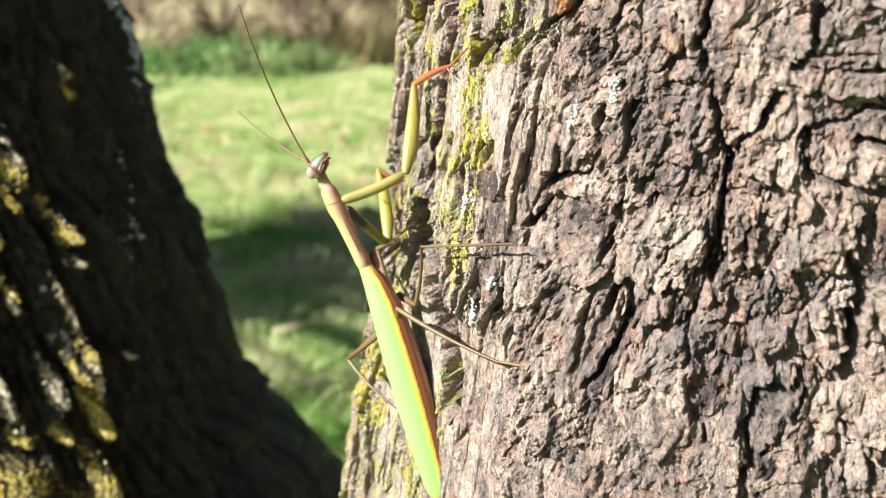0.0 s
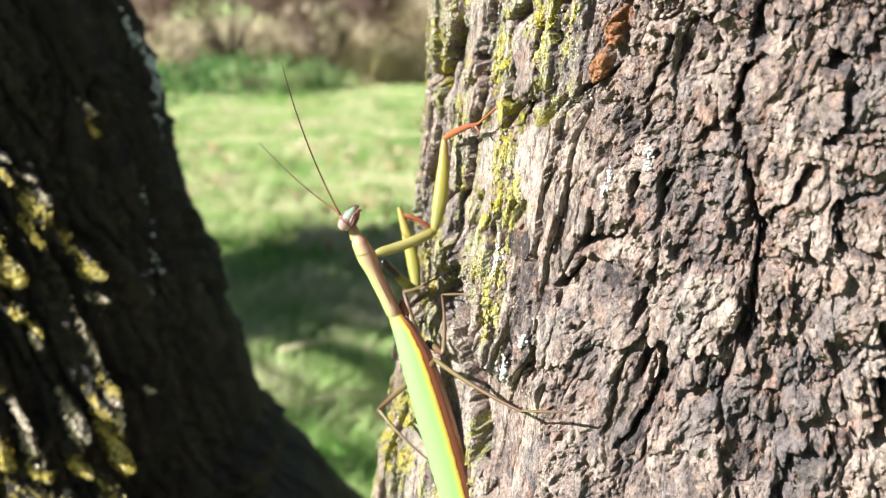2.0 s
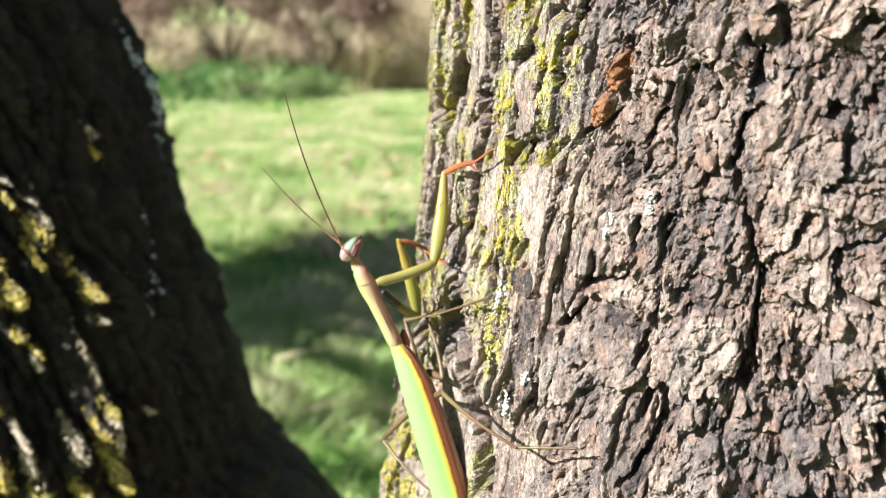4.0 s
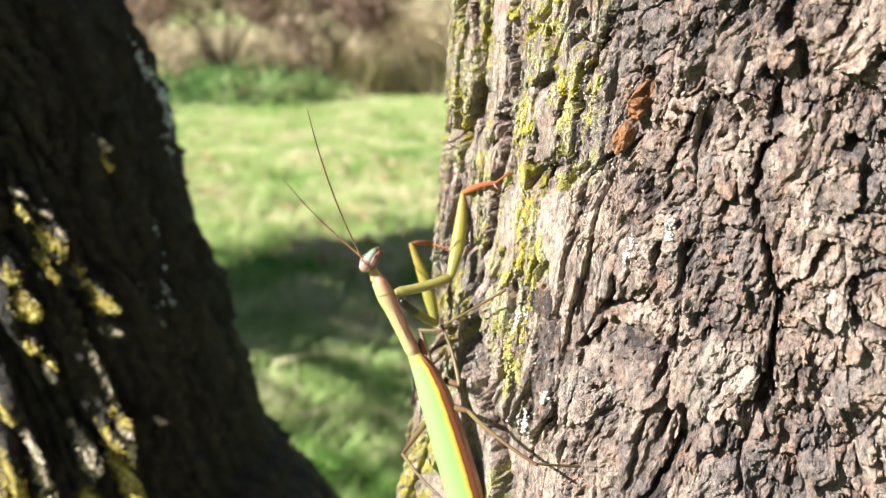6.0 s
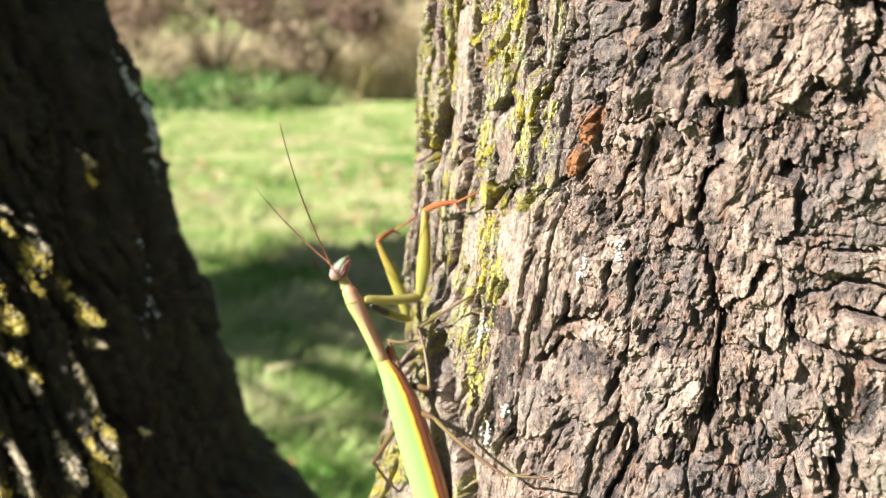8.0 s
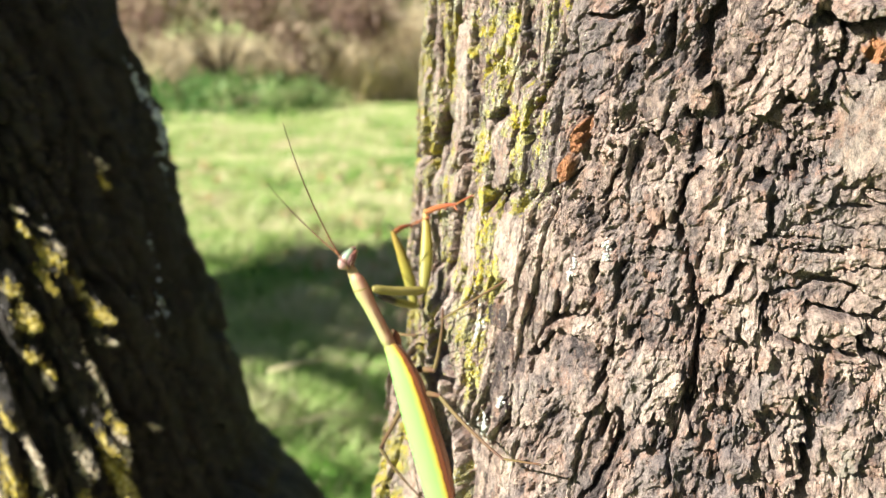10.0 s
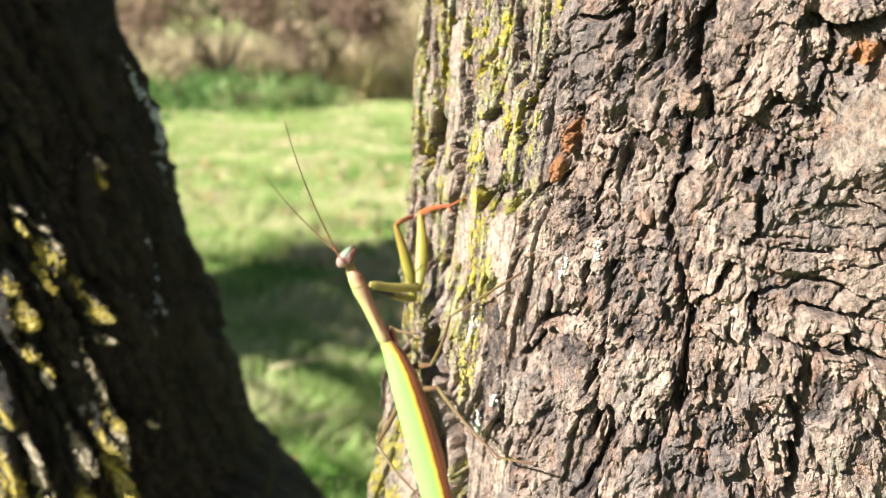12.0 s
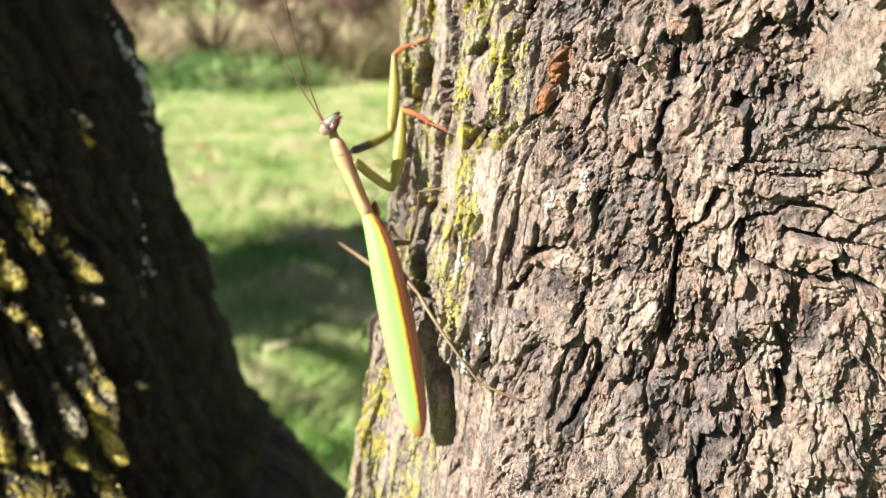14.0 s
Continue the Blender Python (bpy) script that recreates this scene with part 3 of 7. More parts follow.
# knobbed ridges of the second stem that carry lichen: place, half sizes, how many lumps
YELLOW_RIDGES = [
    (0.0842, 1.2540, 0.0012, 0.0036, 12), (0.0439, 1.2378, 0.0015, 0.0029, 13), (0.0492, 1.2244, 0.0031, 0.0049, 44), (0.0455, 1.2137, 0.0019, 0.0044, 25),
    (0.0303, 1.2123, 0.0033, 0.0030, 29), (0.0566, 1.2075, 0.0023, 0.0044, 30), (0.0575, 1.1972, 0.0018, 0.0040, 21), (0.0322, 1.1981, 0.0056, 0.0045, 74),
    (0.0281, 1.1808, 0.0030, 0.0026, 22), (0.0325, 1.1737, 0.0021, 0.0016, 12), (0.0575, 1.1966, 0.0014, 0.0040, 17), (0.0477, 1.1448, 0.0020, 0.0052, 31),
    (0.0419, 1.1356, 0.0014, 0.0048, 20), (0.0440, 1.1182, 0.0032, 0.0096, 92), (0.0433, 1.1054, 0.0027, 0.0054, 44), (0.0093, 1.1539, 0.0027, 0.0048, 39),
    (0.0030, 1.1322, 0.0024, 0.0050, 35), (0.0015, 1.1198, 0.0059, 0.0068, 118), (0.0131, 1.1098, 0.0056, 0.0033, 56), (0.0280, 1.1084, 0.0040, 0.0039, 46),
    (-0.0030, 1.0800, 0.0080, 0.0080, 150), (0.0260, 1.0700, 0.0050, 0.0080, 90),
]
PALE_RIDGES = [
    (0.0846, 1.2625, 0.0018, 0.0032, 18), (0.0456, 1.2455, 0.0011, 0.0013, 12), (0.0513, 1.2307, 0.0019, 0.0022, 12), (0.0509, 1.2374, 0.0010, 0.0011, 12),
    (0.0309, 1.1664, 0.0012, 0.0041, 14), (0.0581, 1.1829, 0.0021, 0.0019, 12), (0.0490, 1.1636, 0.0025, 0.0102, 78), (0.0466, 1.1337, 0.0023, 0.0063, 43),
    (0.0328, 1.1350, 0.0026, 0.0053, 42), (0.0319, 1.1249, 0.0026, 0.0054, 42), (0.0145, 1.1335, 0.0023, 0.0076, 51), (0.0135, 1.1224, 0.0037, 0.0066, 73),
    (-0.0052, 1.1142, 0.0026, 0.0069, 53), (0.0660, 1.1339, 0.0010, 0.0012, 12), (0.0120, 1.0660, 0.0060, 0.0080, 100),
]


LOW_RIDGES = [(0.004, 1.088, 0.010, 0.009, 220), (-0.012, 1.072, 0.010, 0.012, 220), (0.020, 1.056, 0.008, 0.010, 160), (0.035, 1.083, 0.003, 0.010, 70), (-0.020, 1.100, 0.006, 0.008, 110)]


def left_relief(th, z):
    u, v = th * R2, z
    h, tone = bark_field(u + 3.1, v + 1.7, 23, 0.0, 0.7, 2.2)
    flare = 0.040 * step(1.08, 0.93, z) + 0.10 * np.exp(-np.clip(z - 0.15, 0, None) / 0.25)
    lich = np.clip(3.0 * (fbm(u * 70 + 5, v * 20, 171, 4) - 0.58), 0, 1) * step(0.070, 0.045, u) * step(0.36, 0.52, fbm(u * 210, v * 90, 173, 4, 0.6))
    for a, b, ru, rv, n in YELLOW_RIDGES + PALE_RIDGES + LOW_RIDGES:
        h = h + (0.0066 if b > 1.15 else 0.0084 if b > 1.1 else 0.0125) * np.exp(-(((u - a - 0.004) / ((0.7 if b > 1.1 else 1.0) * ru + 0.0009)) ** 2) - ((v - b) / (1.2 * rv + 0.001)) ** 2)
    pale = 0 * u
    # knuckles where dead twigs stood, low on the far side
    side = step(0.060, 0.095, u)
    flare = flare + side * (0.010 * np.exp(-(((z - 1.070) / 0.009) ** 2)) + 0.016 * step(1.066, 1.040, z) + 0.0015 * np.exp(-(((z - 1.178) / 0.008) ** 2)))
    # the plate tone is lowered as well, for this stem's shade
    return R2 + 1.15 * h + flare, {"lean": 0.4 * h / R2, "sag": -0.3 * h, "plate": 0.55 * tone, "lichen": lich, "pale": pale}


th2 = spread(-math.pi, math.pi * 0.999, radians(-50), radians(125), 0.0012 / R2, 0.006 / R2)
z2 = spread(-0.05, 3.2, 0.93, 1.42, 0.0012, 0.02)
part("trunk", stem_mesh("second_trunk", th2, z2, left_place, left_relief), BARK_LEFT, trees, "leaning stem, shade darkened into its bark, with mossy yellow lichen on its ridges")

# ---- ground ----
k = Mat("meadow", 0.9, 0.2)
g = k.ramp(k.noise(2.2, 5, 0.6), [(0.3, (0.08, 0.20, 0.03)), (0.48, (0.24, 0.36, 0.08)), (0.66, (0.46, 0.47, 0.22))])
g = k.mix(k.math("MULTIPLY", k.ramp(k.noise(11, 5, 0.65), [(0.45, (0, 0, 0)), (0.65, (1, 1, 1))]), 0.7), g, (0.52, 0.46, 0.27))
g = k.mix(k.math("MULTIPLY", k.ramp(k.noise(0.9, 3, 0.5), [(0.58, (0, 0, 0)), (0.7, (1, 1, 1))]), 0.6), g, (0.30, 0.20, 0.09))
k.bump(k.noise(40, 5, 0.7), 1.0, 0.03)
MEADOW = k.done(g)


def ground_height(x, y):
    return 0.03 * (fbm(x * 0.8 + 50, y * 0.8 + 50, 301, 3) - 0.5) + 0.0 * x


gx = np.concatenate([-np.geomspace(400, 6, 24), np.linspace(-5.5, 5.5, 90), np.geomspace(6, 400, 24)])
gy = np.concatenate([-np.geomspace(400, 4, 20), np.linspace(-3.5, 16, 150), np.geomspace(17, 900, 24)])
GX, GY = np.meshgrid(gx, gy)
GZ = ground_height(GX, GY)
me = bpy.data.meshes.new("ground")
nx = len(gx)
me.from_pydata(np.stack([GX, GY, GZ], -1).reshape(-1, 3).tolist(), [],
               [(r * nx + c, r * nx + c + 1, (r + 1) * nx + c + 1, (r + 1) * nx + c) for r in range(len(gy) - 1) for c in range(nx - 1)])
me.materials.append(MEADOW)
for p in me.polygons:
    p.use_smooth = True
thing("ground", "mown green meadow with dry straw-coloured patches", "ground", "structure", data=me)

# ---- small bark growths ----
def surface(u, v):
    """Points on the lit stem's bark, and the outward way there."""
    u, v = np.asarray(u, float), np.asarray(v, float)
    th = u / R1
    r, values = stem_relief(th, v)
    p = np.stack(stem_place(th + values["lean"], v + values["sag"], r), -1)
    return p, np.stack([np.sin(th), -np.cos(th), 0 * th - 0.1], -1), values


def ball(rings=3, sides=5):
    """A small rounded lump as points and faces."""
    pts, faces = [(0, 0, 1)], []
    for i in range(1, rings):
        a = math.pi * i / rings
        pts += [(math.sin(a) * math.cos(2 * math.pi * j / sides), math.sin(a) * math.sin(2 * math.pi * j / sides), math.cos(a)) for j in range(sides)]
    pts.append((0, 0, -1))
    last = len(pts) - 1
    for j in range(sides):
        k2 = (j + 1) % sides
        faces.append((0, 1 + j, 1 + k2))
        for i in range(rings - 2):
            o = 1 + i * sides
            faces += [(o + j, o + sides + j, o + sides + k2), (o + j, o + sides + k2, o + k2)]
        o = 1 + (rings - 2) * sides
        faces.append((last, o + k2, o + j))
    return np.array(pts, float), np.array(faces)


def scatter_lumps(name, centres, normals, sizes, flat, rng, rings=3):
    """Many small lumps in one mesh, each pressed flat along its own normal."""
    bp, bf = ball(rings)
    n = len(centres)
    nz = normals / np.linalg.norm(normals, axis=1)[:, None]
    ux = np.cross(nz, np.array([0.1, 0.2, 1.0]))
    ux /= np.linalg.norm(ux, axis=1)[:, None]
    uy = np.cross(nz, ux)
    jit = 1 + 0.45 * (rng.random((n, len(bp), 1)) - 0.5)
    loc = bp[None] * jit * sizes[:, None, None]
    el = 0.7 + 0.6 * rng.random((n, 1, 1))
    co = centres[:, None] + loc[..., :1] * el * ux[:, None] + loc[..., 1:2] * uy[:, None] + flat * loc[..., 2:] * nz[:, None]
    faces = (bf[None] + (np.arange(n) * len(bp))[:, None, None]).reshape(-1, 3)
    me = bpy.data.meshes.new(name)
    me.vertices.add(n * len(bp))
    me.vertices.foreach_set("co", co.astype(np.float32).ravel())
    me.loops.add(faces.size)
    me.loops.foreach_set("vertex_index", faces.astype(np.int32).ravel())
    me.polygons.add(len(faces))
    me.polygons.foreach_set("loop_start", np.arange(0, faces.size, 3, dtype=np.int32))
    me.polygons.foreach_set("use_smooth", np.ones(len(faces), dtype=bool))
    me.update(calc_edges=True)
    return me


rng = np.random.default_rng(5)
k = Mat("yellow_lichen", 0.9, 0.15)
isl = k.island()
LICHEN = k.done(k.ramp(isl, [(0.0, (0.30, 0.27, 0.08)), (0.3, (0.48, 0.42, 0.07)), (0.5, (0.42, 0.40, 0.17)), (0.75, (0.50, 0.49, 0.32)), (1.0, (0.64, 0.53, 0.05))]))
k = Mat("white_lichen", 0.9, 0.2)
isl = k.island()
WHITE_LICHEN = k.done(k.ramp(isl, [(0.0, (0.396, 0.418, 0.374)), (0.5, (0.533, 0.547, 0.504)), (1.0, (0.598, 0.605, 0.576))]))

us, vs = rng.uniform(-0.185, -0.05, 260000), rng.uniform(1.14, 1.37, 260000)
pp, nn, vals = surface(us, vs)
keep = rng.random(len(us)) < 0.3 * np.clip(1.4 * vals["lichen"] * (0.45 + 0.8 * vals["bright"]) - 0.3, 0, 1)
us, vs = us[keep], vs[keep]
us, vs = np.repeat(us, 5) + 0.0004 * rng.normal(size=5 * len(us)), np.repeat(vs, 5) + 0.0006 * rng.normal(size=5 * len(vs))
pick = rng.permutation(len(us))[:26000]
pp, nn, vals = surface(us[pick], vs[pick])
part("lichen", scatter_lumps("lichen", pp, nn, 0.00009 + 0.00020 * rng.random(len(pp)) ** 2, 0.7, rng, 2), LICHEN, trees, "crumbly yellow-green crust lichen")["kind"] = "stuff"

us, vs = rng.uniform(-0.178, -0.090, 150000), rng.uniform(1.145, 1.36, 150000)
pp, nn, vals = surface(us, vs)
clump = fbm(us * 330, vs * 220, 911, 3)
keep = rng.random(len(us)) < np.clip(vals["pale"] * 1.2 + 0.6 * vals["lichen"], 0.10, 1) * step(0.44, 0.58, clump)
pp, nn = pp[keep][:26000], nn[keep][:26000]
k = Mat("grey_lichen", 0.9, 0.15)
GREY_LICHEN = k.done(k.ramp(k.island(), [(0.0, (0.17, 0.15, 0.10)), (0.3, (0.30, 0.29, 0.17)), (0.65, (0.40, 0.39, 0.29)), (1.0, (0.52, 0.51, 0.42))]))
part("lichen", scatter_lumps("grey_lichen", pp, nn, 0.00012 + 0.00026 * rng.random(len(pp)) ** 2, 0.6, rng, 2), GREY_LICHEN, trees, "pale grey-green crust lichen")["kind"] = "stuff"


def rosette(name, spots, count, spread_u, spread_v, size, material, label, flat=0.45, lift=0.0003):
    cu = np.concatenate([pu + spread_u * rng.normal(size=count) for pu, pv in spots])
    cv = np.concatenate([pv + spread_v * rng.normal(size=count) for pu, pv in spots])
    p, n, _ = surface(cu, cv)
    n = n + 0.5 * rng.normal(size=n.shape)
    return part(name, scatter_lumps(name, p + lift * n, n, 1.5 * size * (0.5 + rng.random(len(p))), 0.5 * flat, rng), material, trees, label)


rosette("lichen_rosette", [(-0.0756, 1.2822), (-0.0750, 1.2800)], 50, 0.0004, 0.0006, 0.00020, WHITE_LICHEN, "small chalk-white leafy lichen")
rosette("lichen_rosette", [(-0.0832, 1.2757), (-0.0838, 1.2740)], 40, 0.0004, 0.0008, 0.00019, WHITE_LICHEN, "small chalk-white leafy lichen")
rosette("lichen_rosette", [(-0.1039, 1.2275), (-0.1030, 1.2262)], 102, 0.0012, 0.0011, 0.00027, WHITE_LICHEN, "small chalk-white leafy lichen")
rosette("lichen_rosette", [(-0.1115, 1.2525), (-0.1120, 1.2500)], 60, 0.0007, 0.0014, 0.00022, WHITE_LICHEN, "pale greenish-white leafy lichen")
rosette("lichen_rosette", [(-0.0980, 1.2370)], 36, 0.0004, 0.0005, 0.00023, WHITE_LICHEN, "small chalk-white leafy lichen")
rosette("lichen_rosette", [(-0.1103, 1.2385), (-0.1098, 1.2370)], 150, 0.0010, 0.0018, 0.00018, LICHEN, "bright sulphur-yellow crust lichen")


def ridge_crust(name, ridges, lumps, size, stops, label, shift=0.0024):
    """Lumps on the second stem: lichen on its ridges' sunward side, and sky-glint flecks."""
    cu = np.concatenate([a + shift + ru * (0.36 if b > 1.1 else 0.6) * rng.normal(size=lumps * n) for a, b, ru, rv, n in ridges])
    cv = np.concatenate([b + rv * 0.62 * rng.normal(size=lumps * n) for a, b, ru, rv, n in ridges])
    rad, values = left_relief(cu / R2, cv)
    p = np.stack(left_place(cu / R2 + values["lean"], cv + values["sag"], rad + 0.0006 * rng.random(len(cu))), -1)
    n = np.stack([np.sin(cu / R2), -np.cos(cu / R2), 0 * cu], -1) + 0.4 * rng.normal(size=(len(cu), 3))
    k = Mat(name, 0.9, 0.15)
    mat = k.done(k.ramp(k.island(), stops))
    part("lichen", scatter_lumps(name, p, n, size * (0.4 + rng.random(len(cu)) ** 3), 1.3, rng), mat, trees, label)["kind"] = "stuff"


ridge_crust("ridge_lichen", YELLOW_RIDGES + LOW_RIDGES, 9, 0.0006, [(0.0, (0.12, 0.10, 0.05)), (0.35, (0.32, 0.25, 0.06)), (0.7, (0.52, 0.42, 0.07)), (1.0, (0.60, 0.53, 0.33))], "yellow lichen crusts on dark ridges")
ridge_crust("pale_ridge_lichen", PALE_RIDGES, 8, 0.0006, [(0.0, (0.16, 0.13, 0.09)), (0.5, (0.44, 0.37, 0.26)), (1.0, (0.66, 0.59, 0.47))], "whitish lichen crusts on dark ridges")
# bluish-white lumps added as sky glints on the shaded far side
SKY_GLINTS = [(0.143, 1.303, 0.0020, 0.0050, 34), (0.146, 1.292, 0.0020, 0.0055, 44), (0.148, 1.281, 0.0018, 0.0055, 36), (0.149, 1.268, 0.0018, 0.0055, 30), (0.148, 1.254, 0.0016, 0.0050, 16), (0.146, 1.238, 0.0018, 0.0050, 14),
          (0.110, 1.218, 0.0040, 0.0080, 10), (0.100, 1.190, 0.0050, 0.0080, 12), (0.088, 1.180, 0.0040, 0.0080, 8)]
ridge_crust("sky_glint_flecks", SKY_GLINTS, 3, 0.0009, [(0.0, (0.30, 0.36, 0.44)), (0.6, (0.45, 0.53, 0.64)), (1.0, (0.60, 0.68, 0.78))], "bluish-white flecks standing in for sky glints", -0.0015)


# ---- the insect ----
def lerp_rows(profile, s):
    p = np.array(profile)
    return [np.interp(s, p[:, 0], p[:, i]) for i in range(1, p.shape[1])]


def spindle(name, length, profile, steps=28, sides=14, arc=(0, 360), bow=(0, 0), groove=0.0):
    """A tube along +Z. profile rows: share of the length, half width, half depth, then the centre's x and y.
    Values kept on it: along (0 to 1) and across (-1 to 1)."""
    s = (1 - np.cos(np.linspace(0, math.pi, steps))) / 2
    rx, ry, cx, cy = lerp_rows(profile, s)
    closed = arc == (0, 360)
    ang = np.radians(np.linspace(arc[0], arc[1], sides, endpoint=not closed))
    bx, by = bow[0] * 4 * s * (1 - s), bow[1] * 4 * s * (1 - s)
    X = (cx + bx)[:, None] + rx[:, None] * np.sin(ang)[None]
    Y = (cy + by)[:, None] - ry[:, None] * np.cos(ang)[None] + groove * np.exp(-(np.sin(ang)[None] / 0.2) ** 2)
    Z = (length * s)[:, None] + 0 * X
    pts = np.stack([X, Y, Z], -1).reshape(-1, 3).tolist()
    faces = []
    for i in range(steps - 1):
        for j in range(sides if closed else sides - 1):
            j2 = (j + 1) % sides
            faces.append((i * sides + j, i * sides + j2, (i + 1) * sides + j2, (i + 1) * sides + j))
    if closed:
        faces.append(tuple(range(sides))[::-1])
        faces.append(tuple((steps - 1) * sides + j for j in range(sides)))
    me = bpy.data.meshes.new(name)
    me.from_pydata(pts, [], faces)
    for p in me.polygons:
        p.use_smooth = True
    across = (0 * X + np.sin(ang)[None]).ravel().astype(np.float32)
    along = (0 * X + s[:, None]).ravel().astype(np.float32)
    me.attributes.new("across", "FLOAT", "POINT").data.foreach_set("value", across)
    me.attributes.new("along", "FLOAT", "POINT").data.foreach_set("value", along)
    return me


def joined(name, pieces):
    """One mesh out of several (mesh, matrix) pieces."""
    bm = bmesh.new()
    for piece, m in pieces:
        lo = len(bm.verts)
        bm.from_mesh(piece)
        bm.verts.ensure_lookup_table()
        bmesh.ops.transform(bm, matrix=m, verts=bm.verts[lo:])
    me = bpy.data.meshes.new(name)
    bm.to_mesh(me)
    bm.free()
    for p in me.polygons:
        p.use_smooth = True
    return me


def chitin(name, stops, by="along", rough=0.38, speck=0.25, dark=(0.2, 0.1, 0.05), tip=False):
    k = Mat(name, rough, 0.45)
    f = k.attr(by)
    if by == "across":
        f = k.math("ADD", k.math("MULTIPLY", f, 0.5), 0.5)
    f = k.math("ADD", f, k.math("MULTIPLY", k.math("SUBTRACT", k.noise(420, 3, 0.6), 0.5), 0.10))
    c = k.ramp(f, stops)
    c = k.mix(k.math("MULTIPLY", k.ramp(k.noise(1700, 4, 0.7), [(0.52, (0, 0, 0)), (0.72, (1, 1, 1))]), speck), c, dark)
    if tip:
        c = k.mix(k.ramp(k.attr("along"), [(0.02, (1, 1, 1)), (0.10, (0, 0, 0))]), c, (0.36, 0.15, 0.05))
        c = k.mix(k.ramp(k.attr("along"), [(0.93, (0, 0, 0)), (1.0, (0.8, 0.8, 0.8))]), c, (0.42, 0.27, 0.07))
    k.bump(k.noise(3200, 3, 0.6), 0.25, 0.0001)
    k.b.inputs["Subsurface Weight"].default_value = 0.12
    k.b.inputs["Subsurface Radius"].default_value = (0.0015, 0.0012, 0.0004)
    return k.done(c)


WING = chitin("wing_green", [(0.0, (0.22, 0.51, 0.13)), (0.50, (0.25, 0.53, 0.13)), (0.61, (0.40, 0.51, 0.10)), (0.672, (0.52, 0.42, 0.055)), (0.71, (0.48, 0.26, 0.03)), (0.735, (0.06, 0.02, 0.012)), (0.76, (0.24, 0.075, 0.028)), (0.90, (0.27, 0.09, 0.035))], "across", 0.36, 0.06, (0.204, 0.286, 0.054), tip=True)
WING_BROWN = chitin("wing_brown", [(0.0, (0.06, 0.02, 0.010)), (0.5, (0.20, 0.062, 0.022)), (0.85, (0.27, 0.085, 0.030)), (0.95, (0.34, 0.17, 0.10)), (1.0, (0.20, 0.07, 0.035))], "across", 0.34, 0.12)
PRONOTUM = chitin("pronotum_skin", [(0.0, (0.30, 0.38, 0.13)), (0.30, (0.42, 0.38, 0.18)), (0.55, (0.46, 0.31, 0.19)), (0.72, (0.42, 0.22, 0.15)), (1.0, (0.34, 0.15, 0.10))], "across", 0.5, 0.12, (0.34, 0.17, 0.10))
FORE = chitin("foreleg_skin", [(0.0, (0.24, 0.21, 0.06)), (0.5, (0.29, 0.25, 0.075)), (1.0, (0.21, 0.18, 0.04))], "along", 0.5, 0.3, (0.18, 0.11, 0.04))
FEMUR = chitin("femur_skin", [(0.0, (0.23, 0.22, 0.05)), (0.5, (0.28, 0.25, 0.04)), (1.0, (0.30, 0.20, 0.045))], "along", 0.48, 0.3, (0.24, 0.13, 0.03))
COXA_DARK = chitin("dark_coxa_skin", [(0.0, (0.010, 0.009, 0.014)), (0.36, (0.020, 0.020, 0.014)), (0.48, (0.177, 0.170, 0.027)), (1.0, (0.245, 0.231, 0.034))], "along", 0.3, 0.2, (0.408, 0.408, 0.204))
RED = chitin("tibia_red", [(0.0, (0.326, 0.136, 0.048)), (0.5, (0.306, 0.088, 0.034)), (1.0, (0.204, 0.054, 0.027))], "along", 0.4, 0.15)
LIMB = chitin("walking_leg_skin", [(0.0, (0.135, 0.105, 0.040)), (0.5, (0.125, 0.080, 0.036)), (1.0, (0.090, 0.040, 0.025))], "along", 0.45, 0.25)
HEADSKIN = chitin("head_skin", [(0.0, (0.38, 0.25, 0.20)), (0.35, (0.36, 0.30, 0.22)), (0.52, (0.24, 0.33, 0.24)), (0.80, (0.18, 0.24, 0.15)), (0.92, (0.14, 0.08, 0.05)), (1.0, (0.09, 0.035, 0.03))], "along", 0.36, 0.15)
EYE = chitin("eye", [(0.0, (0.40, 0.27, 0.23)), (0.40, (0.36, 0.22, 0.19)), (0.52, (0.12, 0.05, 0.04)), (0.60, (0.30, 0.18, 0.15)), (0.72, (0.10, 0.04, 0.035)), (1.0, (0.12, 0.05, 0.05))], "along", 0.24, 0.1)
FEELER = chitin("feeler", [(0.0, (0.24, 0.10, 0.05)), (0.4, (0.11, 0.05, 0.025)), (1.0, (0.07, 0.035, 0.02))], "along", 0.5, 0.1)
ABDOMEN = chitin("abdomen_skin", [(0.0, (0.204, 0.163, 0.054)), (1.0, (0.245, 0.163, 0.061))], "along", 0.45, 0.25)

MAROON = chitin("face_skin", [(0.0, (0.05, 0.02, 0.02)), (0.5, (0.10, 0.035, 0.03)), (1.0, (0.16, 0.06, 0.04))], "along", 0.3, 0.2)
NECK = chitin("neck_skin", [(0.0, (0.36, 0.30, 0.14)), (0.6, (0.30, 0.19, 0.10)), (1.0, (0.16, 0.07, 0.05))], "along", 0.5, 0.2)
VEIN = chitin("vein", [(0.0, (0.10, 0.035, 0.02)), (1.0, (0.10, 0.035, 0.02))], "along", 0.4, 0.0)
mantis = thing("mantis", "long praying mantis with green and brown folded wings climbing the bark", "mantis")
MOVING = {"body": mantis}
WL = 0.0640

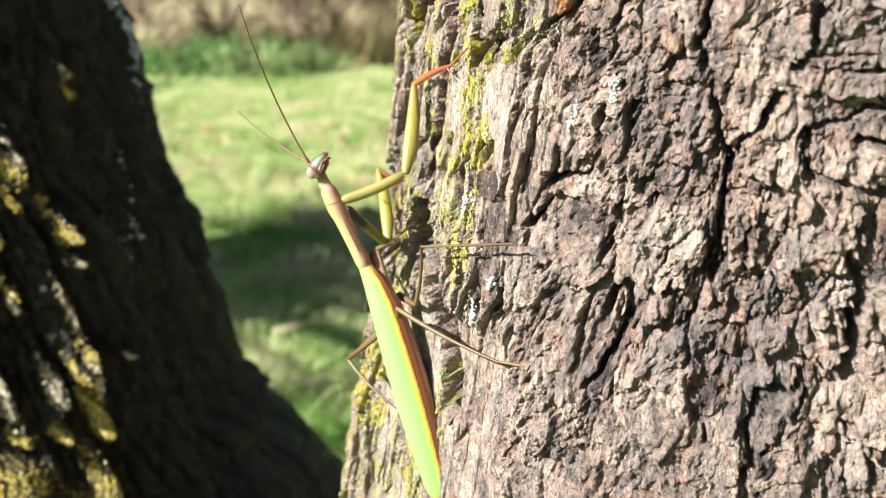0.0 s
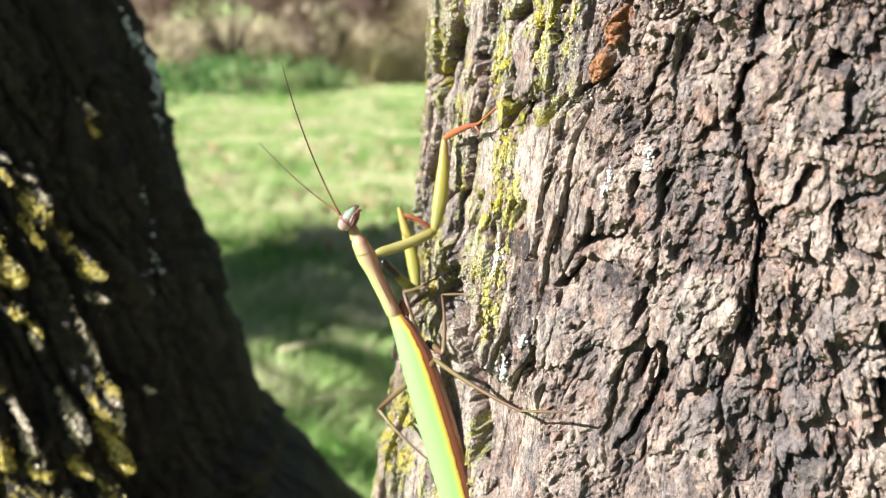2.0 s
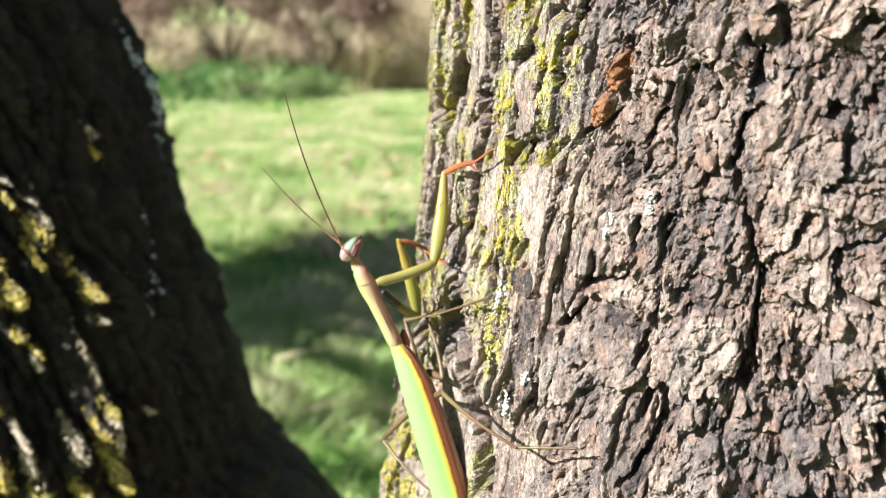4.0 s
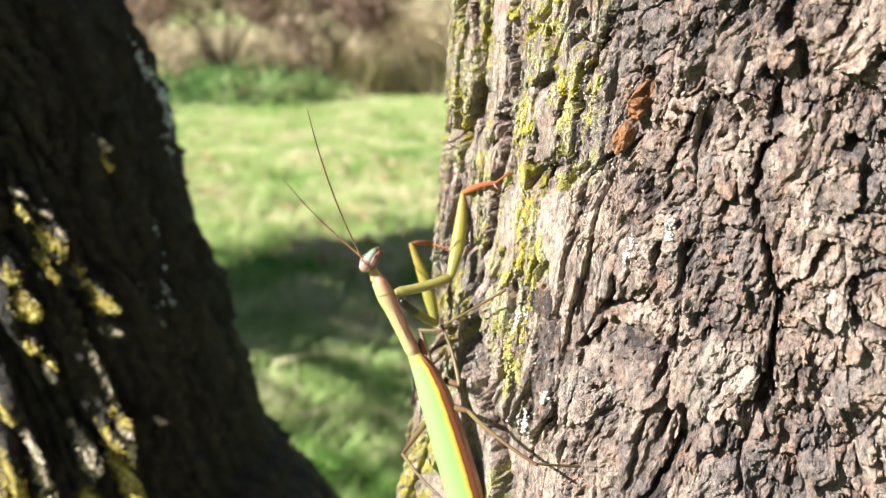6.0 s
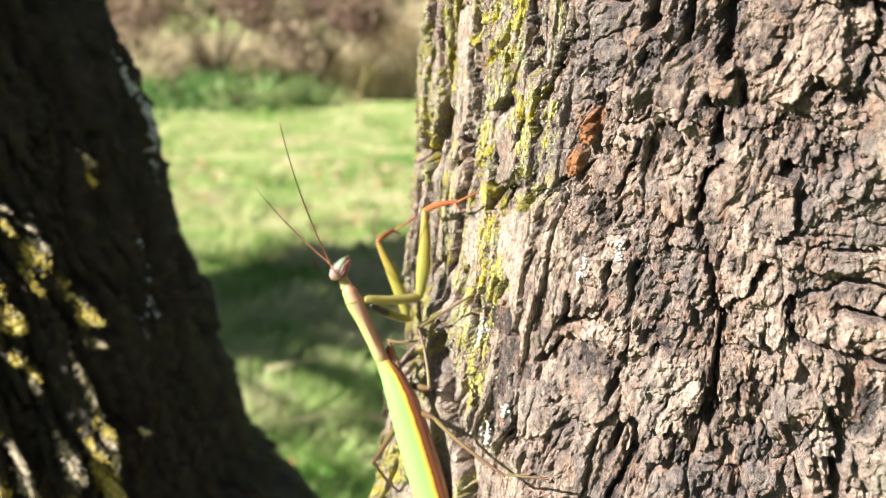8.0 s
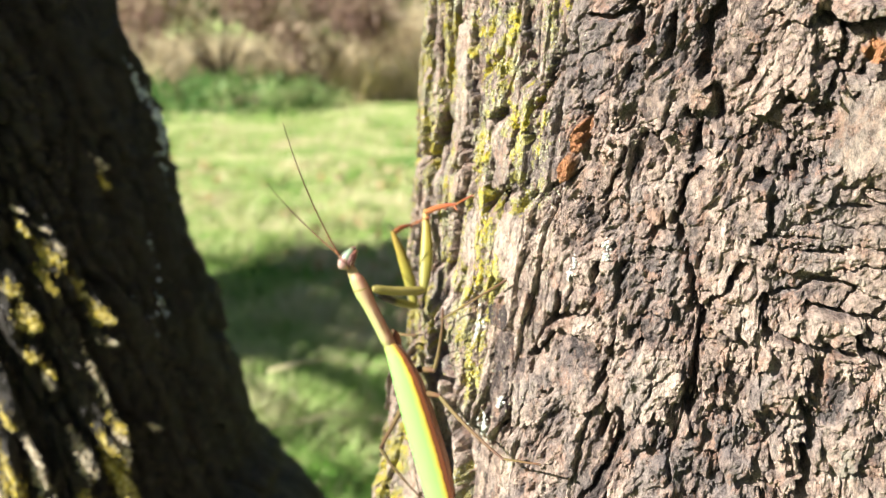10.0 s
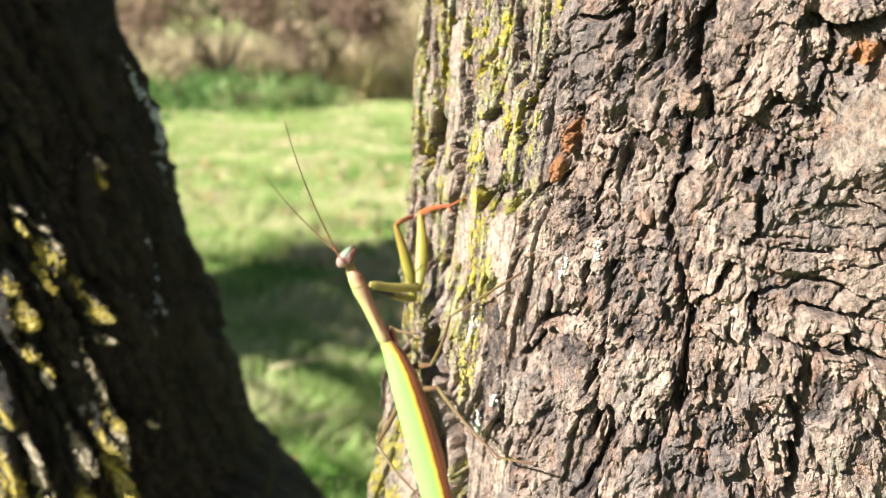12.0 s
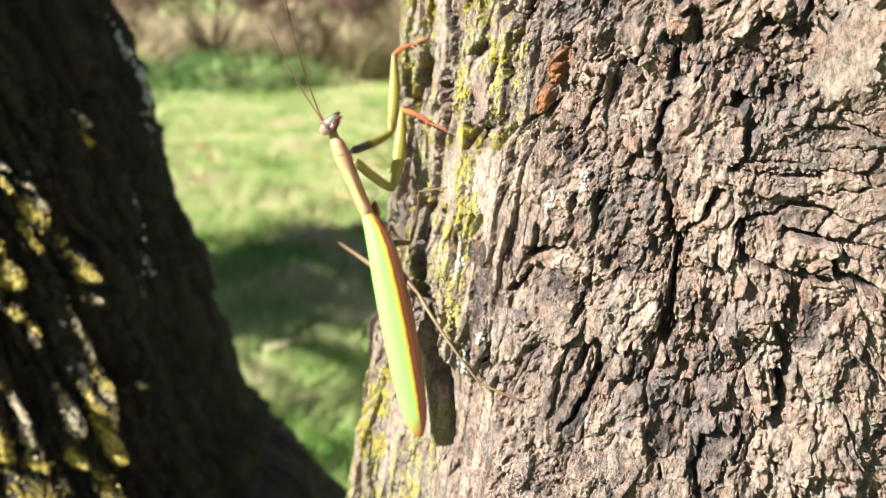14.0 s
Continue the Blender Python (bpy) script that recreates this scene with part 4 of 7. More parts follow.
# wings hang from the origin down -Z: built upward from the tip
wing_rows = [(0.0, 0.004, 0.004), (0.02, -0.020, 0.026), (0.08, -0.046, 0.050), (0.18, -0.053, 0.068), (0.30, -0.056, 0.082), (0.43, -0.053, 0.092),
             (0.56, -0.050, 0.095), (0.68, -0.044, 0.095), (0.81, -0.036, 0.090), (0.92, -0.028, 0.066), (0.97, -0.027, 0.044), (1.0, -0.024, 0.024)]


def wing_profile(deep, grow):
    return [(s, grow * WL * (b - a) / 2, grow * deep * WL * (b - a) / 2, WL * (a + b) / 2, 0.0) for s, a, b in wing_rows]


def thick(ob, t):
    mod = ob.modifiers.new("thickness", "SOLIDIFY")
    mod.thickness, mod.offset = t, -1
    return ob


def hang(ob, dy=0.0):
    ob.matrix_basis = pose(0, dy, -WL)
    return ob


hang(part("abdomen", spindle("abdomen", WL * 0.97, wing_profile(0.62, 0.86), 30, 18), ABDOMEN, mantis, "olive-brown abdomen under the wings"), 0.0022)
hang(thick(part("forewing", spindle("forewing", WL, wing_profile(0.66, 1.0), 60, 34, (-118, 62), (0, 0)), WING, mantis, "lime-green forewing with a yellow and brown margin"), 0.00016))
hang(thick(part("forewing", spindle("hind_forewing", WL * 0.995, wing_profile(0.70, 1.02), 60, 20, (50, 118)), WING_BROWN, mantis, "reddish-brown overlapping forewing with a pale edge"), 0.00016))
# raised veins along the wing
for ang_deg, rad, mat in ((47, 0.00013, VEIN), (86, 0.00010, EYE)):
    s = np.linspace(0.03, 0.98, 44)
    rx, ry, cx, cy = lerp_rows(wing_profile(0.68, 1.015), s)
    a = radians(ang_deg)
    cu = bpy.data.curves.new("vein", "CURVE")
    cu.dimensions, cu.bevel_depth, cu.bevel_resolution = "3D", rad, 1
    sp = cu.splines.new("POLY")
    sp.points.add(len(s) - 1)
    for q, x, y, z in zip(sp.points, cx + rx * math.sin(a), cy - ry * math.cos(a), s * WL):
        q.co = (x, y, z, 1)
    tmp = new("vein_curve", cu)
    me = bpy.data.meshes.new_from_object(tmp)
    bpy.data.objects.remove(tmp)
    hang(part("wing_vein", me, mat, mantis))

PL = 0.0222


def lowered(me, dz):
    """Moves a mesh down its own axis."""
    me.transform(Matrix.Translation((0, 0, -dz)))
    return me


pron = part("pronotum", lowered(spindle("pronotum", PL + 0.0022, [(0, 0.0012, 0.0010, 0.0003, 0.0005), (0.05, 0.0018, 0.0016, 0.0001, 0.0002), (0.12, 0.00195, 0.0018, 0, 0), (0.3, 0.00185, 0.0017, 0, 0), (0.6, 0.0020, 0.0018, 0, 0), (0.74, 0.0024, 0.0020, 0, 0), (0.80, 0.0023, 0.0020, 0, 0), (0.93, 0.0020, 0.0017, 0, 0), (0.98, 0.0014, 0.0012, 0, 0), (1, 0.0011, 0.0010, 0, 0)], 44, 20), 0.0022), PRONOTUM, mantis, "slender cream and pink neck shield")
MOVING["pronotum"] = pron
kl = part("keel", spindle("keel", PL * 0.74, [(0, 0.00008, 0.00010, 0, 0), (0.3, 0.00016, 0.00026, 0, 0), (0.8, 0.00016, 0.00026, 0, 0), (1, 0.00008, 0.0001, 0, 0)], 12, 8), PRONOTUM, pron, "raised middle keel")
kl.matrix_basis = pose(0.0002, -0.00164, 0.0003)
gr = part("groove", spindle("groove", 0.0005, [(0, 0.00234, 0.00202, 0, 0), (0.5, 0.00241, 0.00206, 0, 0), (1, 0.00232, 0.0020, 0, 0)], 6, 20), FORE, pron)
gr.matrix_basis = pose(-0.0001, 0, PL * 0.765, 0, 12, 0)
collar = part("wing_base", spindle("wing_base", 0.005, [(0, 0.0010, 0.001, 0, 0), (0.3, 0.0014, 0.0014, 0, 0), (0.8, 0.0009, 0.0010, 0, 0), (1, 0.0003, 0.0004, 0, 0)], 14, 14), WING_BROWN, mantis, "dark reddish joint between neck shield and wings")
collar.matrix_basis = pose(0.0021, 0.0016, -0.0022, 0, 8, 0)

# head: a wedge from the pale eye to the dark mouth
HEAD_TURN = 64
head = part("head", spindle("head", 0.0068, [(0, 0.0005, 0.0007, 0, 0), (0.12, 0.0015, 0.0017, 0, 0), (0.40, 0.0018, 0.0022, 0, 0), (0.70, 0.0013, 0.0016, -0.0001, 0), (0.92, 0.0007, 0.0008, -0.0002, 0), (1, 0.0003, 0.0003, -0.0002, 0)], 26, 20), HEADSKIN, mantis, "triangular head, pale green above and dark at the mouth")
head.data.transform(pose(-0.0024, 0, 0.0002, 0, HEAD_TURN, 0))
MOVING["head"] = head
for y, lab in ((-0.0011, "large pinkish-white compound eye"), (0.0017, "far compound eye")):
    e = part("eye", spindle("eye", 0.0046, [(0, 0.0004, 0.0004, 0, 0), (0.1, 0.0012, 0.0009, 0, 0), (0.4, 0.0018, 0.0014, 0, 0), (0.75, 0.0013, 0.0010, 0, 0), (1, 0.0002, 0.0002, 0, 0)], 20, 18), EYE, head, lab)
    e.matrix_basis = pose(-0.0027, y, -0.0003, 0, 60, 0)
f = part("face", spindle("face", 0.0052, [(0, 0.0003, 0.0003, 0, 0), (0.2, 0.0011, 0.0011, 0, 0), (0.6, 0.0011, 0.0011, 0, 0), (1, 0.0003, 0.0003, 0, 0)], 20, 14), MAROON, head, "dark maroon face with pale streaks")
f.matrix_basis = pose(-0.0004, -0.0016, -0.0008, 0, 52, 0)
for z, w in ((0.0010, 0.0034), (-0.0002, 0.0026)):
    st = part("stripe", spindle("stripe", w, [(0, 0.00004, 0.0001, 0, 0), (0.5, 0.00010, 0.00015, 0, 0), (1, 0.00004, 0.0001, 0, 0)], 10, 8), EYE, head)
    st.matrix_basis = pose(0.0004 + 0.3 * z, -0.0026, z - 0.0002, 0, 50, 0)
neck = part("neck", spindle("neck", 0.0036, [(0, 0.0017, 0.0015, 0, 0), (0.5, 0.0013, 0.0013, 0, 0), (1, 0.0013, 0.0012, 0, 0)], 10, 14), NECK, head, "short reddish-brown neck")
neck.matrix_basis = pose(-0.0002, 0.0004, -0.0040, 0, 4, 0)
for dx, dz, ry in ((0.0035, 0.0028, 30), (0.0034, 0.0021, 120), (0.0026, 0.0013, 140)):
    p = part("palp", spindle("palp", 0.0009, [(0, 0.00032, 0.00032, 0, 0), (0.6, 0.00028, 0.0003, 0, 0), (1, 0.0001, 0.0001, 0, 0)], 8, 8), MAROON, head)
    p.matrix_basis = pose(dx, -0.0003, dz, 0, ry, 0)
for dy in (-0.001, 0.001):
    p = part("antenna_socket", spindle("socket", 0.0009, [(0, 0.0004, 0.0004, 0, 0), (0.5, 0.0006, 0.0006, 0, 0), (1, 0.0003, 0.0003, 0, 0)], 8, 10), NECK, head)
    p.matrix_basis = pose(-0.0009, dy, 0.0022, 0, -30, 0)
for key, ln, bow in (("near_antenna", 0.0400, -0.0012), ("far_antenna", 0.030, -0.0008)):
    me = spindle("antenna", ln, [(0, 0.00030, 0.00030, 0, 0), (0.03, 0.00036, 0.00036, 0, 0), (0.06, 0.00022, 0.00022, 0, 0), (0.5, 0.00019, 0.00019, 0, 0), (1, 0.00009, 0.00009, 0, 0)], 110, 8, (0, 360), (bow, 0))
    n = len(me.vertices)
    co = np.zeros(n * 3, np.float32)
    me.vertices.foreach_get("co", co)
    co = co.reshape(-1, 3)
    ax = bow * 4 * (co[:, 2] / ln) * (1 - co[:, 2] / ln)
    bead = 1 + 0.16 * np.where((np.arange(n) // 8) % 2 == 0, 1, -1)
    co[:, 0] = ax + (co[:, 0] - ax) * bead
    co[:, 1] *= bead
    me.vertices.foreach_set("co", co.ravel())
    MOVING[key] = part("antenna", me, FEELER, head, "thin beaded brown antenna")


def spined(name, base, length, count, size, lo, hi, side, off=0.0011):
    """A leg piece with a row of short spines along one edge."""
    pieces = [(base, Matrix())]
    for i in range(count):
        s = lo + (hi - lo) * i / max(1, count - 1)
        big = size * (1.0 if i % 2 else 0.6)
        sp = spindle("spine", big, [(0, 0.00018, 0.00018, 0, 0), (1, 0.00003, 0.00003, 0, 0)], 4, 5)
        pieces.append((sp, pose(side * off, -0.0003 if i % 2 else 0.0004, length * s, 0, 72 * (1 if side > 0 else -1), 0)))
    return joined(name, pieces)


LENGTHS = {
    "FN": (0.0161, 0.0240, 0.0202, 0.0081),
    "FF": (0.0178, 0.0236, 0.0085, 0.0163),
    "MN": (0.0084, 0.0177, 0.0319),
    "MF": (0.0154, 0.0145),
    "HN": (0.0126, 0.0314, 0.0138),
    "HF": (0.0193, 0.0204),
}


def foreleg(code, coxa_mat, w):
    c, f, t, ta = LENGTHS[code]
    MOVING[code + "_coxa"] = part("coxa", spindle("coxa", c * 1.02, [(0, 0.0008 * w, 0.0008, 0, 0), (0.08, 0.0013 * w, 0.0012, 0, 0), (0.5, 0.00135 * w, 0.0012, 0, 0), (0.9, 0.0013 * w, 0.0012, 0, 0), (1, 0.0008 * w, 0.0008, 0, 0)], 26, 14, (0, 360), (0.0005, 0)), coxa_mat, mantis, "olive upper segment of a grasping foreleg")
    fm = spindle("femur", f * 1.02, [(0, 0.0008 * w, 0.0008, 0, 0), (0.06, 0.0013 * w, 0.0011, 0, 0), (0.3, 0.0019 * w, 0.0013, 0.0002, 0), (0.6, 0.0017 * w, 0.0012, 0.0002, 0), (0.9, 0.0010 * w, 0.0009, 0, 0), (1, 0.0006 * w, 0.0006, 0, 0)], 30, 16, (0, 360), (0.0004, 0))
    MOVING[code + "_femur"] = part("femur", spined("femur", fm, f, 9, 0.0021, 0.30, 0.74, 1), FEMUR, mantis, "yellow-green spiny foreleg femur")
    tb = spindle("tibia", t * 1.02, [(0, 0.0006, 0.0006, 0, 0), (0.2, 0.0009 * w, 0.0008, 0, 0), (0.8, 0.0006, 0.0006, 0, 0), (1, 0.0004, 0.0004, 0, 0)], 18, 10, (0, 360), (-0.0005, 0))
    hook = spindle("hook", 0.0030, [(0, 0.0004, 0.0004, 0, 0), (1, 0.00005, 0.00005, 0, 0)], 8, 8, (0, 360), (0.0003, 0))
    MOVING[code + "_tibia"] = part("tibia", joined("tibia", [(spined("t", tb, t, 8, 0.0009, 0.2, 0.9, 1, 0.0001), Matrix()), (hook, pose(0, 0, t * 0.96, 0, 42, 0))]), RED, mantis, "rust-red hooked foreleg tibia")
    MOVING[code + "_tarsus"] = part("tarsus", foot("tarsus", ta, 0.00026), RED, mantis, "thin reddish jointed foot")


def foot(name, ln, r):
    """A thin foot of five joints with two claws."""
    rows, n = [(0, r, r, 0, 0)], 5
    for i in range(n):
        a, b = i / n, (i + 1) / n
        rows += [(a + 0.02, r * 0.8, r * 0.8, 0, 0), (b - 0.03, r * 1.15, r * 1.15, 0, 0)]
    rows.append((1, r * 0.6, r * 0.6, 0, 0))
    claw = spindle("claw", 0.0010, [(0, 0.00014, 0.00014, 0, 0), (1, 0.00002, 0.00002, 0, 0)], 6, 6, (0, 360), (0.0002, 0))
    return joined(name, [(spindle("toes", ln, rows, 40, 8), Matrix()), (claw, pose(0, 0, ln * 0.99, 0, 35, 0)), (claw, pose(0, 0, ln * 0.99, 0, -35, 0))])


def walking_leg(code, wide):
    """A thin walking leg: femur, tibia and, where it is in sight, the foot."""
    ls = LENGTHS[code]
    MOVING[code + "_femur"] = part("femur", spindle("leg_femur", ls[0] * 1.04, [(0, wide * 1.3, wide * 1.2, 0, 0), (0.3, wide * 1.35, wide * 1.25, 0, 0), (0.9, wide * 0.9, wide * 0.9, 0, 0), (1, wide * 0.6, wide * 0.6, 0, 0)], 20, 12), LIMB, mantis, "olive-brown walking-leg femur")
    end = 0.45 if len(ls) > 2 else 0.3
    tib = spindle("leg_tibia", ls[1] * 1.02, [(0, wide * 0.7, wide * 0.7, 0, 0), (0.06, wide * 0.85, wide * 0.85, 0, 0), (0.5, wide * 0.62, wide * 0.62, 0, 0), (1, wide * end, wide * end, 0, 0)], 26, 10, (0, 360), (0.0006, -0.0004))
    MOVING[code + "_tibia"] = part("tibia", tib, LIMB, mantis, "thin brown walking-leg tibia")
    if len(ls) > 2:
        MOVING[code + "_tarsus"] = part("tarsus", foot("leg_foot", ls[2], wide * 0.40), LIMB, mantis, "thread-thin brown foot on the bark")


foreleg("FN", FORE, 1.0)
foreleg("FF", COXA_DARK, 0.95)
walking_leg("MN", 0.00075)
walking_leg("MF", 0.00065)
walking_leg("HN", 0.00072)
walking_leg("HF", 0.00062)


# ---- meadow, scrub and the unseen trees added to shade it ----
def blades(name, xs, ys, high, wide, lean, rng, z0=None):
    """Grass: a bent blade of two quads at every place."""
    n = len(xs)
    zs = ground_height(xs, ys) if z0 is None else z0
    az, tip = rng.uniform(0, 2 * math.pi, n), lean * (0.4 + rng.random(n))
    dx, dy = np.cos(az), np.sin(az)
    h = high * (0.5 + rng.random(n))
    w = wide * (0.6 + 0.8 * rng.random(n))
    px, py = -dy * w, dx * w
    rows = []
    for s, ww in ((0.0, 1.0), (0.55, 0.8), (1.0, 0.12)):
        ox, oy = dx * tip * h * s * s, dy * tip * h * s * s
        for sg in (-1, 1):
            rows.append(np.stack([xs + ox + sg * px * ww, ys + oy + sg * py * ww, zs - 0.01 + h * s * (1 - 0.25 * tip * s)], -1))
    co = np.stack(rows, 1).reshape(-1, 3)
    base = (np.arange(n) * 6)[:, None]
    faces = np.concatenate([base + np.array([0, 1, 3, 2]), base + np.array([2, 3, 5, 4])]).astype(np.int32)
    me = bpy.data.meshes.new(name)
    me.vertices.add(len(co))
    me.vertices.foreach_set("co", co.astype(np.float32).ravel())
    me.loops.add(faces.size)
    me.loops.foreach_set("vertex_index", faces.ravel())
    me.polygons.add(len(faces))
    me.polygons.foreach_set("loop_start", np.arange(0, faces.size, 4, dtype=np.int32))
    me.update(calc_edges=True)
    return me


def leaf_material(name, stops, through=0.3, patch=0.0):
    k = Mat(name, 0.6, 0.3)
    f = k.island()
    if patch:
        f = k.math("ADD", k.math("MULTIPLY", f, 0.25), k.math("MULTIPLY", k.math("SUBTRACT", k.noise(patch, 4, 0.65), 0.33), 2.4))
    c = k.ramp(f, stops)
    out = k.t.nodes["Material Output"]
    tr = k.t.nodes.new("ShaderNodeBsdfTranslucent")
    mx = k.t.nodes.new("ShaderNodeMixShader")
    mx.inputs["Fac"].default_value = through
    k.link(c, tr.inputs["Color"])
    k.link(k.b.outputs["BSDF"], mx.inputs[1])
    k.link(tr.outputs["BSDF"], mx.inputs[2])
    k.link(mx.outputs["Shader"], out.inputs["Surface"])
    return k.done(c)


GRASS = leaf_material("grass", [(0.0, (0.05, 0.19, 0.02)), (0.30, (0.20, 0.38, 0.07)), (0.55, (0.46, 0.55, 0.22)), (0.85, (0.74, 0.66, 0.46))], 0.45, 1.1)
STRAW = leaf_material("straw", [(0.0, (0.50, 0.42, 0.24)), (0.5, (0.64, 0.55, 0.36)), (1.0, (0.74, 0.66, 0.46))], 0.4)
WEED = leaf_material("weeds", [(0.0, (0.04, 0.12, 0.03)), (0.5, (0.13, 0.26, 0.07)), (1.0, (0.38, 0.42, 0.19))], 0.35, 1.2)
RUSSET = leaf_material("scrub_leaves", [(0.0, (0.10, 0.055, 0.045)), (0.45, (0.24, 0.155, 0.12)), (0.8, (0.48, 0.38, 0.27)), (1.0, (0.30, 0.30, 0.14))], 0.3, 1.3)
DRYLEAF = leaf_material("dry_leaves", [(0.0, (0.42, 0.33, 0.20)), (0.5, (0.62, 0.53, 0.36)), (1.0, (0.52, 0.51, 0.28))], 0.4, 1.3)
CROWN = leaf_material("tree_leaves", [(0.0, (0.06, 0.11, 0.02)), (0.7, (0.10, 0.16, 0.03)), (1.0, (0.20, 0.20, 0.05))], 0.2)
k = Mat("twig_bark", 0.85, 0.2)
TWIG = k.done(k.ramp(k.noise(60, 4, 0.6), [(0.3, (0.10, 0.07, 0.05)), (0.7, (0.22, 0.16, 0.12))]))

def leaf_cloud(name, clumps, per, size, rng):
    """Leaves as small bent quads gathered round the given (x, y, z, radius) clumps."""
    out, faces = [], []
    for cx, cy, cz, cr in clumps:
        for _ in range(per):
            v = Vector(rng.normal(size=3)).normalized() * cr * rng.random() ** 0.45
            q = Euler(rng.uniform(0, 6.28, 3)).to_matrix()
            s = size * rng.uniform(0.6, 1.4)
            b = len(out)
            c = Vector((cx, cy, cz)) + v
            out += [tuple(c + q @ Vector(p)) for p in ((-s, 0, 0), (0, -s * 0.45, s * 0.1), (s, 0, 0), (0, s * 0.45, s * 0.1))]
            faces.append((b, b + 1, b + 2, b + 3))
    me = bpy.data.meshes.new(name)
    me.from_pydata(out, [], faces)
    return me


def twigs(name, base, ends, r0):
    """Tapered limbs from one base to many ends."""
    cu = bpy.data.curves.new(name, "CURVE")
    cu.dimensions, cu.bevel_depth, cu.bevel_resolution = "3D", r0, 1
    for e in ends:
        sp = cu.splines.new("POLY")
        sp.points.add(5)
        b, e = Vector(base), Vector(e)
        for i, q in enumerate(sp.points):
            s = i / 5
            p = b.lerp(e, s) + Vector((0, 0, 0.12 * math.sin(s * math.pi))) * (e - b).length + Vector((rng.normal(), rng.normal(), 0)) * 0.03 * s * (e - b).length
            q.co, q.radius = (*p, 1), 1 - 0.85 * s
    tmp = new(name, cu)
    me = bpy.data.meshes.new_from_object(tmp)
    bpy.data.objects.remove(tmp)
    return me


yy = 1.5 + 11.5 * rng.random(60000) ** 1.5
xx = yy * rng.uniform(-0.62, 0.12, len(yy)) + rng.normal(0, 0.1, len(yy))
thing("grass", "short green meadow grass mixed with dry blades", "grass", "stuff", data=blades("grass", xx, yy, 0.040 + 0.075 * step(0.46, 0.68, fbm(xx * 5.0, yy * 2.5, 403, 3)), 0.0045, 1.0, rng)).data.materials.append(GRASS)
yy = 1.5 + 9 * rng.random(15000) ** 1.5
xx = yy * rng.uniform(-0.6, 0.1, len(yy))
keep = fbm(xx * 2.6, yy * 1.8, 401, 3) > 0.49
thing("dry_grass", "bent straw-coloured dry grass blades in the meadow", "grass", "stuff", data=blades("dry_grass", xx[keep], yy[keep], 0.10, 0.003, 1.3, rng)).data.materials.append(STRAW)
yy = rng.uniform(1.5, 3.1, 7000)
xx = yy * rng.uniform(-0.5, 0.05, len(yy))
keep = fbm(xx * 3.0, yy * 3.0, 431, 3) > 0.44
thing("rank_grass", "longer rank grass close behind the tree", "grass", "stuff", data=blades("rank_grass", xx[keep], yy[keep], 0.13, 0.005, 1.2, rng)).data.materials.append(GRASS)
ly = 1.6 + 7.5 * rng.random(1700)
lx = ly * rng.uniform(-0.55, 0.1, len(ly))
keep = fbm(lx * 1.6, ly * 1.6, 441, 3) > 0.50
FALLEN = leaf_material("fallen_leaves", [(0.0, (0.30, 0.17, 0.08)), (0.3, (0.48, 0.28, 0.12)), (0.6, (0.52, 0.40, 0.24)), (1.0, (0.60, 0.50, 0.36))], 0.2)
thing("fallen_leaves", "scattered orange and tan fallen leaves in the grass", "leaves", "stuff",
      data=leaf_cloud("fallen_leaves", [(x, y, 0.05, 0.05) for x, y in zip(lx[keep], ly[keep])], 1, 0.036, rng)).data.materials.append(FALLEN)
for x0, y0, x1, y1 in ((-0.62, 2.75, -0.05, 2.62), (-0.45, 2.35, -0.12, 2.30), (-0.70, 2.10, -0.30, 2.32)):
    st = thing("dry_stalk", "pale dry stalk lying in the grass", "stalk", group="stalks in the grass")
    st.location = (x0, y0, 0.09)
    part("stem", twigs("stem", (0, 0, 0), [(x1 - x0, y1 - y0, 0.02)], 0.0065), STRAW, st)
yy = rng.uniform(8.8, 19.0, 40000)
xx = rng.uniform(-11, 5, len(yy))
q = xx / yy
dense = step(-0.40, -0.34, q) * step(-0.10, -0.17, q) + 0.12
verge = 10.2 + 24.0 * np.clip(q + 0.31, 0, 1) + 3.4 * (fbm(xx * 1.1, 0 * xx, 413, 3) - 0.5) + 1.5 * rng.random(len(yy)) ** 2
keep = (yy + 1.6 * (fbm(xx * 1.6, yy * 0.9, 411, 3) - 0.5) > verge) & (rng.random(len(yy)) < dense * step(0.30, 0.55, fbm(xx * 1.4, yy * 0.8, 419, 3)))
thing("weeds", "dark green rank weeds at the foot of the scrub", "weeds", "stuff", data=blades("weeds", xx[keep], yy[keep], 0.10 + 0.30 * step(0.40, 0.66, fbm(xx[keep] * 1.3, yy[keep] * 0.6, 417, 3)), 0.02, 0.9, rng)).data.materials.append(WEED)
yy = rng.uniform(13.6, 26.0, 19000)
xx = rng.uniform(-16, 7, len(yy))
keep = (yy > 15.5) | (np.abs(xx / yy + 0.21) > 0.11)
xx, yy = xx[keep], yy[keep]
thing("tall_dry_grass", "tall pale dry grass standing behind the meadow", "grass", "stuff", data=blades("tall_dry_grass", xx, yy, 0.85, 0.022, 0.9, rng)).data.materials.append(STRAW)


